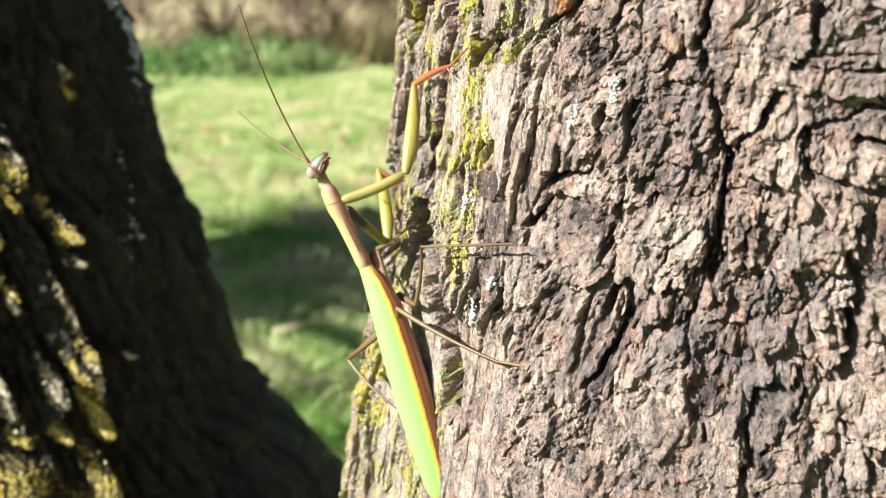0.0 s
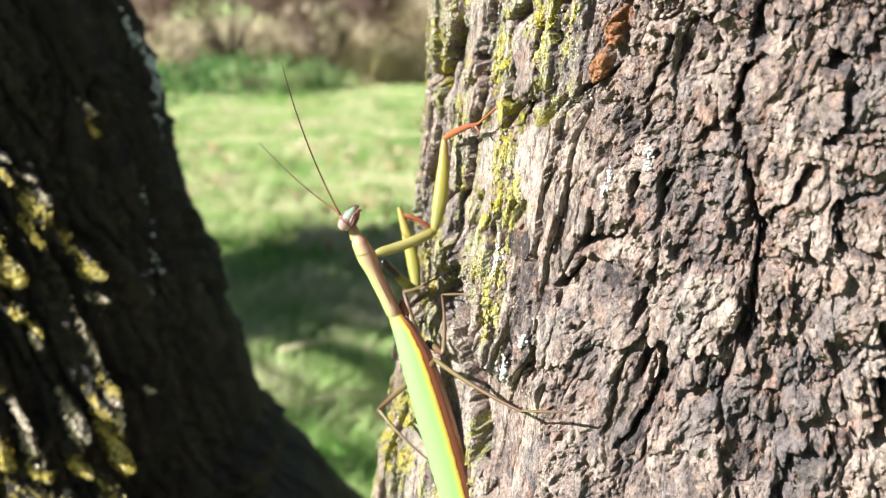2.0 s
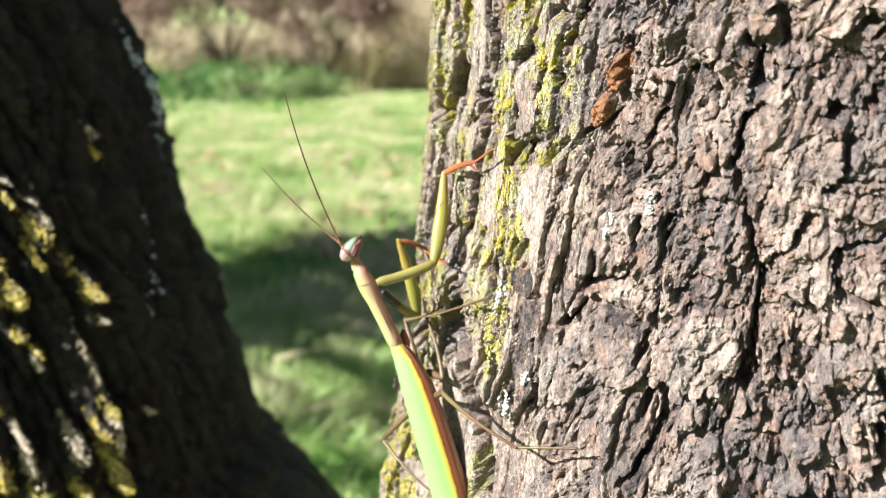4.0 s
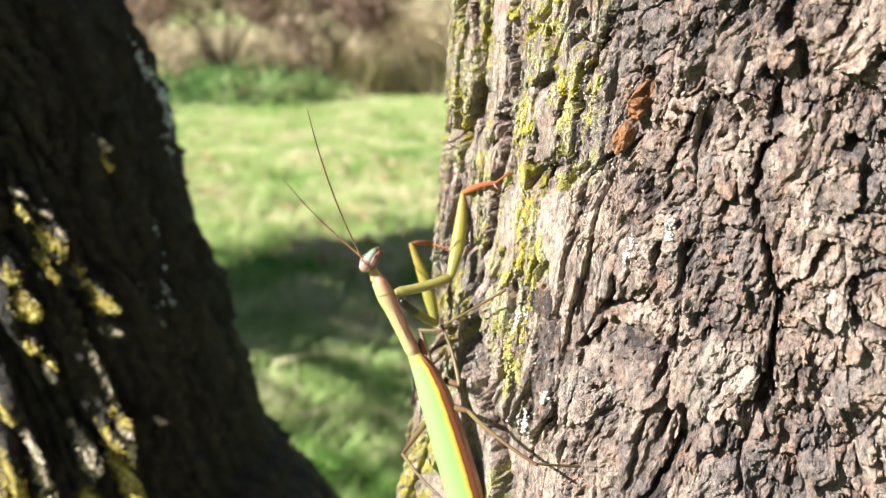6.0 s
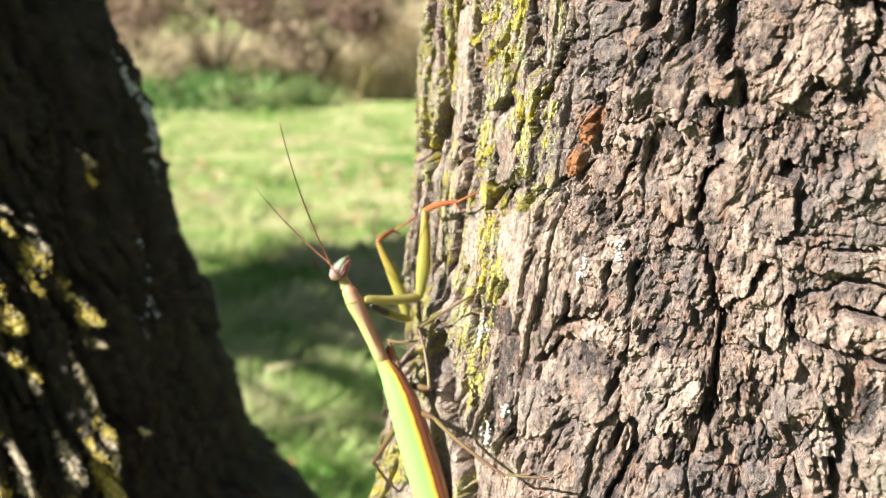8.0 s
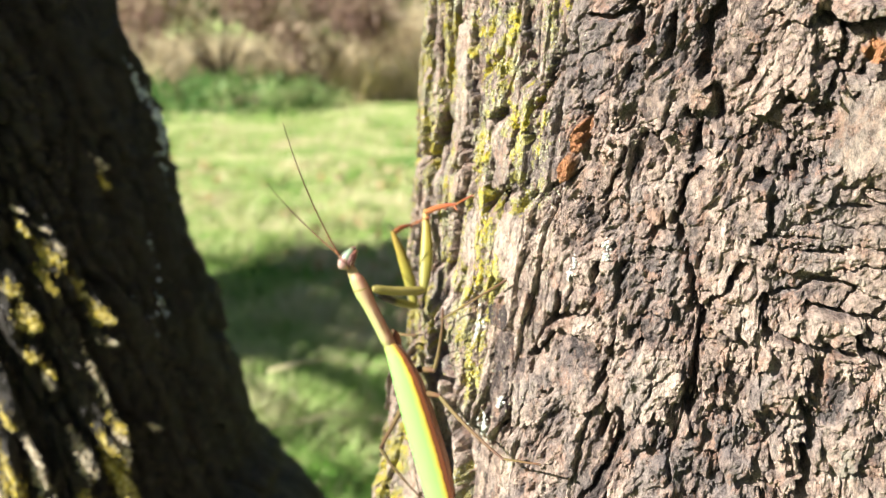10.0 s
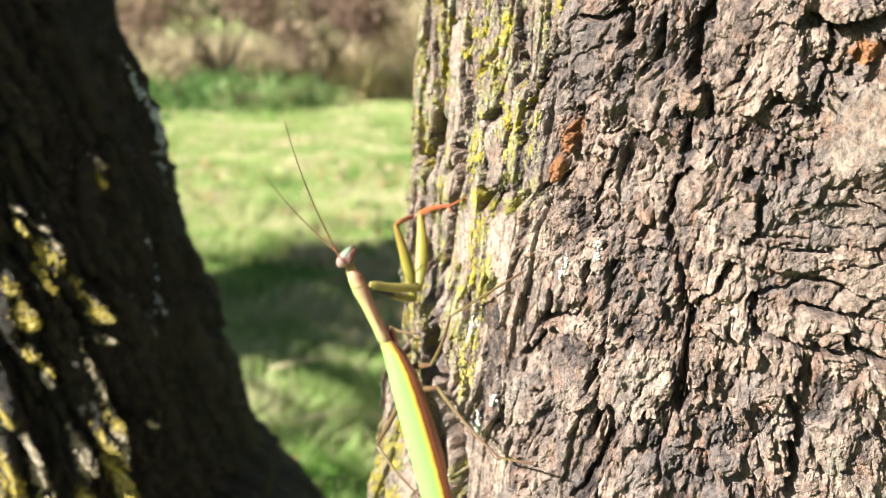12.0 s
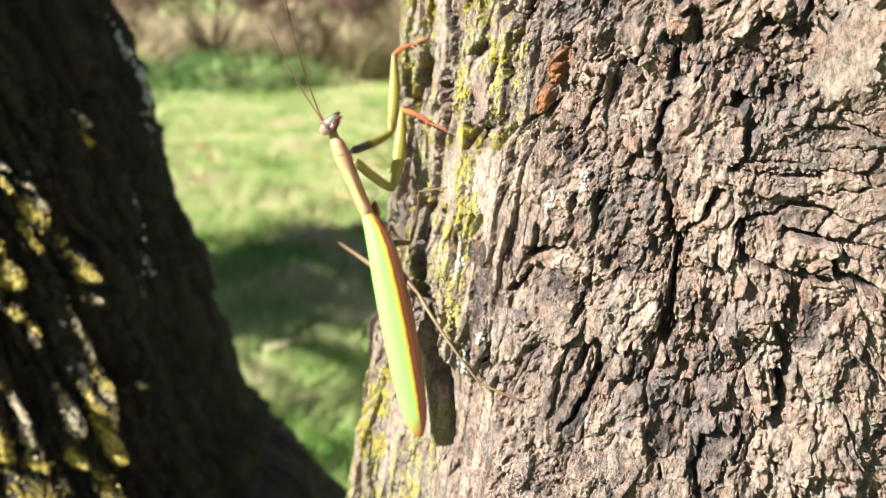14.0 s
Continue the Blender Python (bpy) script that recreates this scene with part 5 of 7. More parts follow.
def shrub(x, y, high, wide, leaves, label, mat):
    ob = thing("shrub", label, "shrub", group="scrub along the meadow")
    ob.location = (x, y, 0)
    ends = [(wide * rng.uniform(-1, 1), wide * 0.8 * rng.uniform(-1, 1), high * rng.uniform(0.1 if high < 1 else 0.5, 1.0)) for _ in range(26)]
    part("framework", twigs("framework", (0, 0, 0), ends, 0.018), TWIG, ob, "bare grey-brown twigs")
    part("foliage", leaf_cloud("foliage", [(*e, wide * 0.34) for e in ends], leaves, 0.055, rng), mat, ob)
    return ob


for x, y, high, wide, leaves, lab, mat in (
    (-2.1, 14.4, 1.8, 1.3, 240, "russet-brown half-bare shrub at the meadow's edge", RUSSET),
    (-0.8, 17.5, 1.5, 1.1, 110, "straw-coloured dry shrub at the meadow's edge", DRYLEAF),
    (-3.9, 14.9, 2.1, 1.2, 70, "straw-coloured dry shrub at the meadow's edge", DRYLEAF),
    (-5.3, 14.6, 1.9, 1.1, 80, "russet-brown half-bare shrub at the meadow's edge", RUSSET),
    (0.6, 15.4, 2.0, 1.2, 70, "straw-coloured dry shrub at the meadow's edge", DRYLEAF),
    (-3.3, 12.6, 0.30, 1.1, 60, "low dark green bush in the rank grass", WEED),
    (-2.4, 13.2, 0.26, 0.8, 50, "low dark green bush in the rank grass", WEED),
    (-5.2, 14.2, 0.45, 1.1, 70, "straw-coloured dry shrub at the meadow's edge", DRYLEAF),
    (-7.2, 15.5, 2.2, 1.4, 60, "russet-brown half-bare shrub at the meadow's edge", RUSSET),
    (2.2, 15.8, 1.9, 1.3, 45, "russet-brown half-bare shrub at the meadow's edge", RUSSET),
):
    shrub(x, y, high, wide, leaves, lab, mat)

# the climbed tree's unseen crown, added high over the view, dense against sky light
ends = [(0.5 + rng.normal() * 0.8, 0.6 + rng.normal() * 0.7, rng.uniform(3.7, 5.4)) for _ in range(16)]
part("framework", twigs("limbs", (0.37, 0.46, 3.1), ends, 0.05), TWIG, trees)
part("crown", leaf_cloud("crown", [(*e, 0.62) for e in ends], 330, 0.06, rng), CROWN, trees, "green summer leaves")
ends = [(-1.1 + rng.normal() * 0.6, 0.6 + rng.normal() * 0.6, rng.uniform(3.7, 5.0)) for _ in range(10)]
part("framework", twigs("left_limbs", (-0.9, 0.455, 3.1), ends, 0.045), TWIG, trees)
part("crown", leaf_cloud("left_crown", [(*e, 0.55) for e in ends], 330, 0.06, rng), CROWN, trees, "green summer leaves")

# a tree added out of view, so that its shade lies across the meadow
shade_tree = thing("tree", "leafy tree added out of view to shade the meadow", "tree")
shade_tree.location = (-5.15, 2.18, 0)
part("trunk", twigs("young_trunk", (0, 0, -0.1), [(0.1, 0, 3.6)], 0.09), TWIG, shade_tree)
ends = []
for _ in range(44):
    dx = rng.uniform(-0.35, 1.5)
    ends.append((dx, -0.75 + rng.random() * (1.45 + 0.62 * dx), 3.0 + rng.uniform(-0.12, 0.12)))
part("framework", twigs("young_limbs", (0.05, 0, 2.0), ends, 0.03), TWIG, shade_tree)
thin = [(0.75 + rng.uniform(-0.9, 0.9), -1.45 + rng.uniform(-0.7, 0.6), 3.0 + rng.uniform(-0.4, 0.5)) for _ in range(14)]
part("framework", twigs("thin_limbs", (0.05, 0, 2.2), thin, 0.025), TWIG, shade_tree)
part("crown", leaf_cloud("thin_crown", [(*e, 0.27) for e in thin], 40, 0.06, rng), CROWN, shade_tree, "sparse green leaves")
part("crown", leaf_cloud("young_crown", [(*e, 0.28) for e in ends], 105, 0.06, rng), CROWN, shade_tree, "green leafy crown")

# far wood added all round to close the view and the low sky
far = []
for i in range(150):
    a = 2 * math.pi * i / 150
    d = 75 + 18 * rng.random()
    far.append((d * math.sin(a), d * math.cos(a), 2.5 + 3 * rng.random(), 4.5))
tagged(new("woodland", leaf_cloud("woodland", far, 130, 0.9, rng)), "distant wood of mixed autumn green trees, added to close the horizon", "woods", "", "stuff").data.materials.append(CROWN)


def motions():
    """The insect climbs, and each piece of its legs swings on it."""
    rows = {}
    rows["body"] = [
        (0, -0.01980, 0.19603, 1.23227, -22.5, -17.7, 6.0),
        (0.5, -0.02033, 0.19617, 1.23348, -22.6, -18.0, 6.1),
        (1, -0.01986, 0.19617, 1.23352, -22.6, -18.1, 6.1),
        (1.5, -0.01977, 0.19615, 1.23331, -22.6, -18.1, 6.1),
        (2, -0.01999, 0.19612, 1.23307, -22.6, -18.1, 6.1),
        (2.5, -0.02010, 0.19613, 1.23315, -22.6, -18.2, 6.1),
        (3, -0.01995, 0.19611, 1.23297, -22.6, -18.2, 6.1),
        (5.5, -0.02115, 0.19651, 1.23649, -22.6, -18.2, 6.1),
        (6, -0.02086, 0.19651, 1.23650, -22.6, -18.2, 6.1),
        (6.5, -0.02082, 0.19651, 1.23645, -22.6, -18.1, 6.1),
        (7, -0.02126, 0.19655, 1.23680, -22.6, -18.1, 6.1),
        (7.5, -0.02104, 0.19694, 1.24028, -22.6, -18.1, 6.1),
        (8, -0.02089, 0.19677, 1.23872, -22.6, -18.1, 6.1),
        (10.5, -0.01931, 0.19717, 1.24225, -22.5, -17.9, 6.0),
        (11, -0.01910, 0.19713, 1.24194, -22.5, -17.8, 6.0),
        (11.5, -0.01913, 0.19714, 1.24198, -22.5, -17.8, 6.0),
        (12, -0.01912, 0.19717, 1.24224, -22.5, -17.7, 5.9),
        (12.5, -0.01902, 0.19716, 1.24220, -22.5, -17.6, 5.9),
        (13, -0.01911, 0.19722, 1.24271, -22.5, -17.3, 5.8),
        (13.5, -0.01932, 0.19736, 1.24395, -22.4, -16.0, 5.3),
        (13.7, -0.01989, 0.19824, 1.25166, -22.4, -16.2, 5.4),
        (13.9, -0.01877, 0.19888, 1.25729, -22.2, -13.7, 4.5),
        (14, -0.02008, 0.19945, 1.26226, -22.2, -13.0, 4.3),
    ]
    rows["FN_coxa"] = [
        (0, 0.00028, -0.00517, 0.01634, 40.6, 84.5, 40.9),
        (0.5, 0.00071, -0.00487, 0.01506, 41.6, 85.0, 46.1),
        (1, 0.00051, -0.00488, 0.01518, 41.8, 85.4, 50.8),
        (1.5, 0.00072, -0.00496, 0.01540, 42.0, 85.7, 55.7),
        (2, 0.00089, -0.00501, 0.01557, 39.3, 85.5, 52.1),
        (2.5, 0.00085, -0.00498, 0.01547, 37.1, 85.2, 49.0),
        (3, 0.00064, -0.00502, 0.01570, 35.1, 85.0, 46.2),
        (5.5, 0.00105, -0.00512, 0.01598, 122.3, 83.4, 147.1),
        (6, 0.00082, -0.00512, 0.01604, 112.1, 84.9, 135.0),
        (6.5, 0.00081, -0.00513, 0.01608, 92.8, 86.1, 113.9),
        (7, 0.00177, -0.00547, 0.01714, 133.3, 80.8, 157.1),
        (7.5, 0.00110, -0.00502, 0.01553, 141.0, 74.1, 167.3),
        (8, 0.00121, -0.00518, 0.01615, 140.5, 72.7, 168.3),
        (10.5, 0.00094, -0.00497, 0.01540, 140.6, 68.1, 171.0),
        (11, 0.00129, -0.00519, 0.01616, 140.5, 67.2, 171.4),
        (11.5, 0.00131, -0.00521, 0.01621, 140.2, 67.4, 171.3),
        (12, 0.00118, -0.00517, 0.01607, 139.7, 67.6, 171.2),
        (12.5, 0.00108, -0.00520, 0.01624, 139.3, 67.9, 171.1),
        (13, 0.00093, -0.00510, 0.01584, 138.9, 68.3, 170.9),
        (13.5, 0.00032, -0.00496, 0.01532, 134.5, 69.4, 170.3),
        (13.7, 0.00221, -0.00515, 0.01566, 142.9, 57.6, 174.3),
        (13.9, 0.00069, -0.00501, 0.01529, 151.9, 46.1, 176.2),
        (14, 0.00033, -0.00466, 0.01396, 133.2, 42.0, 176.7),
    ]
    rows["FN_femur"] = [
        (0, 0.01719, -0.00514, 0.01757, -9.9, 23.3, 1.6),
        (0.5, 0.01719, -0.00359, 0.01613, -5.1, 23.9, 1.6),
        (1, 0.01656, -0.00236, 0.01616, -0.4, 24.3, 1.6),
        (1.5, 0.01633, -0.00119, 0.01631, 4.3, 24.6, 1.7),
        (2, 0.01655, -0.00148, 0.01655, 3.3, 24.8, 1.7),
        (2.5, 0.01656, -0.00169, 0.01653, 2.4, 24.9, 1.7),
        (3, 0.01640, -0.00197, 0.01684, 1.4, 25.0, 1.7),
        (5.5, 0.01561, 0.00164, 0.01500, -7.6, 26.3, 1.8),
        (6, 0.01561, 0.00115, 0.01551, -9.6, 27.1, 1.8),
        (6.5, 0.01583, 0.00064, 0.01603, -11.7, 27.8, 1.9),
        (7, 0.01626, 0.00103, 0.01539, -4.6, 25.0, 1.7),
        (7.5, 0.01506, 0.00221, 0.01211, 2.4, 22.3, 1.5),
        (8, 0.01489, 0.00246, 0.01246, 8.8, 22.4, 1.5),
        (10.5, 0.01392, 0.00330, 0.01077, -11.7, 18.8, 1.2),
        (11, 0.01415, 0.00321, 0.01134, -15.7, 18.0, 1.2),
        (11.5, 0.01414, 0.00326, 0.01145, -15.7, 18.2, 1.2),
        (12, 0.01400, 0.00337, 0.01140, -15.8, 18.3, 1.2),
        (12.5, 0.01387, 0.00340, 0.01164, -15.9, 18.4, 1.2),
        (13, 0.01373, 0.00357, 0.01137, -15.9, 18.4, 1.2),
        (13.5, 0.01266, 0.00458, 0.01136, -11.7, 17.3, 1.1),
        (13.7, 0.01396, 0.00343, 0.00879, -1.8, 13.5, 0.9),
        (13.9, 0.01140, 0.00186, 0.00545, -8.8, 11.7, 0.8),
        (14, 0.00836, 0.00662, 0.00576, -4.9, 19.7, 1.3),
    ]
    rows["FN_tibia"] = [
        (0, 0.02641, -0.00079, 0.03927, -129.4, 74.6, 166.8),
        (0.5, 0.02673, -0.00119, 0.03782, -128.7, 74.5, 166.9),
        (1, 0.02635, -0.00192, 0.03786, -128.2, 74.6, 166.8),
        (1.5, 0.02635, -0.00271, 0.03803, -127.8, 74.8, 166.7),
        (2, 0.02660, -0.00259, 0.03828, -125.2, 73.4, 167.8),
        (2.5, 0.02666, -0.00239, 0.03825, -122.7, 71.9, 168.9),
        (3, 0.02655, -0.00226, 0.03855, -120.3, 70.2, 170.0),
        (5.5, 0.02604, 0.00513, 0.03630, -135.1, 79.7, 159.9),
        (6, 0.02623, 0.00549, 0.03653, -127.9, 76.3, 165.1),
        (6.5, 0.02661, 0.00585, 0.03679, -122.4, 72.2, 168.7),
        (7, 0.02621, 0.00324, 0.03686, -123.0, 68.7, 170.7),
        (7.5, 0.02416, 0.00144, 0.03427, -124.4, 65.8, 172.0),
        (8, 0.02403, -0.00098, 0.03436, -126.8, 73.6, 167.6),
        (10.5, 0.02130, 0.00825, 0.03270, -130.6, 75.9, 165.5),
        (11, 0.02115, 0.00983, 0.03329, -131.5, 76.4, 164.9),
        (11.5, 0.02122, 0.00991, 0.03337, -130.0, 75.1, 166.3),
        (12, 0.02110, 0.01005, 0.03330, -128.9, 73.9, 167.4),
        (12.5, 0.02103, 0.01010, 0.03352, -127.8, 72.7, 168.4),
        (13, 0.02086, 0.01029, 0.03324, -127.1, 71.6, 169.1),
        (13.5, 0.01955, 0.00956, 0.03377, -130.0, 72.4, 168.4),
        (13.7, 0.01955, 0.00427, 0.03209, -124.0, 49.1, 175.8),
        (13.9, 0.01616, 0.00558, 0.02865, -125.5, 52.4, 175.2),
        (14, 0.01636, 0.00883, 0.02825, -125.9, 36.4, 177.3),
    ]
    rows["FN_tarsus"] = [
        (0, 0.03489, -0.01881, 0.03585, 66.0, 74.6, 13.2),
        (0.5, 0.03503, -0.01930, 0.03443, 66.7, 74.5, 13.1),
        (1, 0.03446, -0.02013, 0.03453, 67.3, 74.2, 12.8),
        (1.5, 0.03428, -0.02101, 0.03478, 67.8, 73.8, 12.5),
        (2, 0.03403, -0.02107, 0.03496, 70.0, 76.5, 15.2),
        (2.5, 0.03357, -0.02105, 0.03487, 73.4, 79.1, 19.0),
        (3, 0.03296, -0.02111, 0.03510, 78.9, 81.6, 25.0),
        (5.5, 0.03435, -0.01312, 0.03374, 83.2, 76.5, 15.1),
        (6, 0.03378, -0.01300, 0.03359, 84.1, 79.0, 18.8),
        (6.5, 0.03339, -0.01290, 0.03348, 85.5, 80.9, 23.0),
        (7, 0.03359, -0.01511, 0.03286, 114.2, 85.4, 51.7),
        (7.5, 0.03215, -0.01653, 0.02959, -170.1, 85.5, 127.5),
        (8, 0.03192, -0.01927, 0.03095, 135.5, 86.4, 81.5),
        (10.5, 0.02980, -0.00980, 0.02951, 89.7, 84.1, 37.2),
        (11, 0.02978, -0.00817, 0.03015, 85.0, 83.4, 32.7),
        (11.5, 0.02976, -0.00809, 0.03003, 89.0, 83.7, 34.7),
        (12, 0.02956, -0.00797, 0.02979, 92.8, 83.9, 36.4),
        (12.5, 0.02940, -0.00792, 0.02983, 97.4, 84.3, 38.9),
        (13, 0.02915, -0.00773, 0.02939, 101.4, 84.5, 40.8),
        (13.5, 0.02856, -0.00810, 0.02986, -140.5, 79.6, 159.7),
        (13.7, 0.02685, -0.01307, 0.02469, -137.7, 67.7, 171.1),
        (13.9, 0.02404, -0.01160, 0.02149, -131.6, 68.0, 170.8),
        (14, 0.02260, -0.00786, 0.01872, -137.4, 41.9, 176.7),
    ]
    rows["FF_coxa"] = [
        (0, 0.00020, 0.00227, 0.01531, 134.8, 28.1, 178.1),
        (0.5, 0.00076, 0.00260, 0.01393, 132.9, 27.7, 178.1),
        (1, 0.00068, 0.00260, 0.01396, 130.9, 27.5, 178.1),
        (1.5, 0.00103, 0.00254, 0.01409, 128.9, 27.3, 178.1),
        (2, 0.00112, 0.00254, 0.01407, 128.7, 27.2, 178.1),
        (2.5, 0.00101, 0.00262, 0.01378, 128.5, 27.1, 178.2),
        (3, 0.00073, 0.00263, 0.01382, 128.3, 26.9, 178.2),
        (5.5, 0.00114, 0.00255, 0.01403, 127.6, 35.4, 177.4),
        (6, 0.00104, 0.00255, 0.01403, 126.5, 34.2, 177.6),
        (6.5, 0.00117, 0.00255, 0.01401, 125.5, 33.1, 177.7),
        (7, 0.00230, 0.00208, 0.01552, 121.6, 42.0, 176.8),
        (7.5, 0.00180, 0.00241, 0.01437, 118.0, 52.3, 175.3),
        (8, 0.00154, 0.00235, 0.01470, 122.0, 46.3, 176.2),
        (10.5, 0.00112, 0.00247, 0.01434, 125.0, 52.7, 175.3),
        (11, 0.00145, 0.00223, 0.01518, 125.6, 53.9, 175.0),
        (11.5, 0.00159, 0.00221, 0.01523, 124.9, 54.0, 175.0),
        (12, 0.00159, 0.00224, 0.01509, 124.1, 54.2, 175.0),
        (12.5, 0.00161, 0.00219, 0.01526, 123.3, 54.4, 174.9),
        (13, 0.00160, 0.00229, 0.01486, 122.5, 54.8, 174.9),
        (13.5, 0.00078, 0.00228, 0.01500, 122.9, 57.1, 174.4),
        (13.7, 0.00266, 0.00156, 0.01742, 93.6, 83.2, 148.0),
        (13.9, -0.00030, 0.00163, 0.01756, -31.2, 73.8, 12.8),
        (14, -0.00039, 0.00147, 0.01815, -34.1, 69.0, 9.7),
    ]
    rows["FF_femur"] = [
        (0, 0.00654, 0.01471, 0.00424, -23.3, 8.8, 0.6),
        (0.5, 0.00681, 0.01545, 0.00322, -21.0, 7.7, 0.5),
        (1, 0.00650, 0.01586, 0.00362, -18.8, 6.5, 0.4),
        (1.5, 0.00662, 0.01622, 0.00414, -16.5, 5.2, 0.3),
        (2, 0.00666, 0.01626, 0.00416, -2.2, 6.3, 0.4),
        (2.5, 0.00650, 0.01639, 0.00391, 13.1, 7.4, 0.5),
        (3, 0.00617, 0.01644, 0.00398, 27.4, 8.6, 0.5),
        (5.5, 0.00805, 0.01636, 0.00516, 17.3, 0.1, 0.0),
        (6, 0.00761, 0.01659, 0.00526, 11.7, 1.5, 0.1),
        (6.5, 0.00741, 0.01681, 0.00535, 6.1, 2.8, 0.2),
        (7, 0.00936, 0.01678, 0.00863, 7.4, -0.8, -0.1),
        (7.5, 0.00967, 0.01755, 0.00926, 8.7, -4.3, -0.3),
        (8, 0.00936, 0.01697, 0.00817, 7.6, -2.7, -0.2),
        (10.5, 0.01042, 0.01633, 0.00816, 17.6, 3.5, 0.2),
        (11, 0.01105, 0.01594, 0.00908, 19.7, 4.8, 0.3),
        (11.5, 0.01106, 0.01605, 0.00925, 17.1, 4.7, 0.3),
        (12, 0.01094, 0.01622, 0.00926, 14.5, 4.5, 0.3),
        (12.5, 0.01085, 0.01632, 0.00956, 11.9, 4.4, 0.3),
        (13, 0.01073, 0.01655, 0.00934, 9.4, 4.0, 0.3),
        (13.5, 0.01033, 0.01637, 0.00975, 11.3, 3.1, 0.2),
        (13.7, 0.01304, 0.01604, 0.01729, 29.1, 2.7, 0.2),
        (13.9, 0.01193, 0.01387, 0.02181, -4.3, 4.0, 0.3),
        (14, 0.01151, 0.01363, 0.02344, 2.0, 15.3, 1.0),
    ]
    rows["FF_tibia"] = [
        (0, 0.00976, 0.02407, 0.02563, 177.7, 33.9, 177.6),
        (0.5, 0.00968, 0.02392, 0.02498, 175.9, 39.3, 177.1),
        (1, 0.00895, 0.02345, 0.02576, 174.1, 44.6, 176.4),
        (1.5, 0.00862, 0.02292, 0.02665, 172.2, 49.6, 175.8),
        (2, 0.00907, 0.01712, 0.02607, 170.8, 48.2, 176.0),
        (2.5, 0.00931, 0.01140, 0.02521, 169.2, 46.6, 176.2),
        (3, 0.00939, 0.00561, 0.02468, 167.5, 45.0, 176.4),
        (5.5, 0.00809, 0.00937, 0.02767, 113.6, 76.7, 164.6),
        (6, 0.00822, 0.01185, 0.02826, 120.1, 75.3, 166.1),
        (6.5, 0.00855, 0.01431, 0.02885, 126.2, 74.3, 167.1),
        (7, 0.00900, 0.01366, 0.03257, 3.7, 85.1, 47.7),
        (7.5, 0.00781, 0.01380, 0.03364, -35.3, 66.6, 8.3),
        (8, 0.00821, 0.01374, 0.03222, -35.4, 69.9, 9.9),
        (10.5, 0.01182, 0.00919, 0.03060, -27.1, 78.0, 17.2),
        (11, 0.01295, 0.00801, 0.03120, -24.3, 79.5, 19.8),
        (11.5, 0.01294, 0.00915, 0.03165, -20.8, 79.3, 19.5),
        (12, 0.01276, 0.01035, 0.03194, -17.5, 79.1, 19.1),
        (12.5, 0.01262, 0.01146, 0.03252, -14.0, 78.9, 18.8),
        (13, 0.01238, 0.01272, 0.03258, -10.9, 78.6, 18.2),
        (13.5, 0.01159, 0.01173, 0.03302, -22.0, 71.2, 10.8),
        (13.7, 0.01405, 0.00457, 0.03786, -18.9, 36.5, 2.7),
        (13.9, 0.01358, 0.01565, 0.04526, 17.6, 28.5, 2.0),
        (14, 0.01773, 0.01291, 0.04617, 122.5, 86.2, 76.8),
    ]
    rows["FF_tarsus"] = [
        (0, 0.01450, 0.02420, 0.01860, -137.8, 17.2, 178.9),
        (0.5, 0.01519, 0.02426, 0.01829, -136.3, 20.2, 178.7),
        (1, 0.01524, 0.02398, 0.01942, -134.9, 23.6, 178.4),
        (1.5, 0.01571, 0.02365, 0.02068, -133.7, 27.3, 178.1),
        (2, 0.01578, 0.01810, 0.02013, -132.1, 28.4, 178.1),
        (2.5, 0.01565, 0.01263, 0.01931, -130.5, 29.5, 178.0),
        (3, 0.01535, 0.00708, 0.01882, -128.9, 30.7, 177.9),
        (5.5, 0.01334, 0.01598, 0.02690, -111.6, 53.2, 175.2),
        (6, 0.01395, 0.01795, 0.02719, -112.4, 50.6, 175.6),
        (6.5, 0.01477, 0.01991, 0.02750, -113.5, 48.4, 175.9),
        (7, 0.01490, 0.01935, 0.03327, -128.1, 79.2, 160.8),
        (7.5, 0.01338, 0.01958, 0.03639, 81.5, 75.9, 14.5),
        (8, 0.01377, 0.01969, 0.03459, 106.8, 84.7, 42.6),
        (10.5, 0.01773, 0.01506, 0.03217, -132.4, 80.9, 157.0),
        (11, 0.01892, 0.01386, 0.03261, -125.0, 77.6, 163.3),
        (11.5, 0.01924, 0.01456, 0.03311, -121.7, 75.3, 166.1),
        (12, 0.01938, 0.01531, 0.03345, -119.2, 73.0, 168.1),
        (12.5, 0.01956, 0.01599, 0.03409, -117.2, 70.4, 169.8),
        (13, 0.01963, 0.01680, 0.03423, -115.5, 67.8, 171.1),
        (13.5, 0.01830, 0.01625, 0.03554, -116.3, 62.2, 173.1),
        (13.7, 0.01869, 0.00754, 0.04431, 87.7, 76.5, 15.3),
        (13.9, 0.01774, 0.01308, 0.05276, 76.0, 47.7, 4.1),
        (14, 0.02365, 0.00685, 0.04587, -114.6, 51.0, 175.4),
    ]
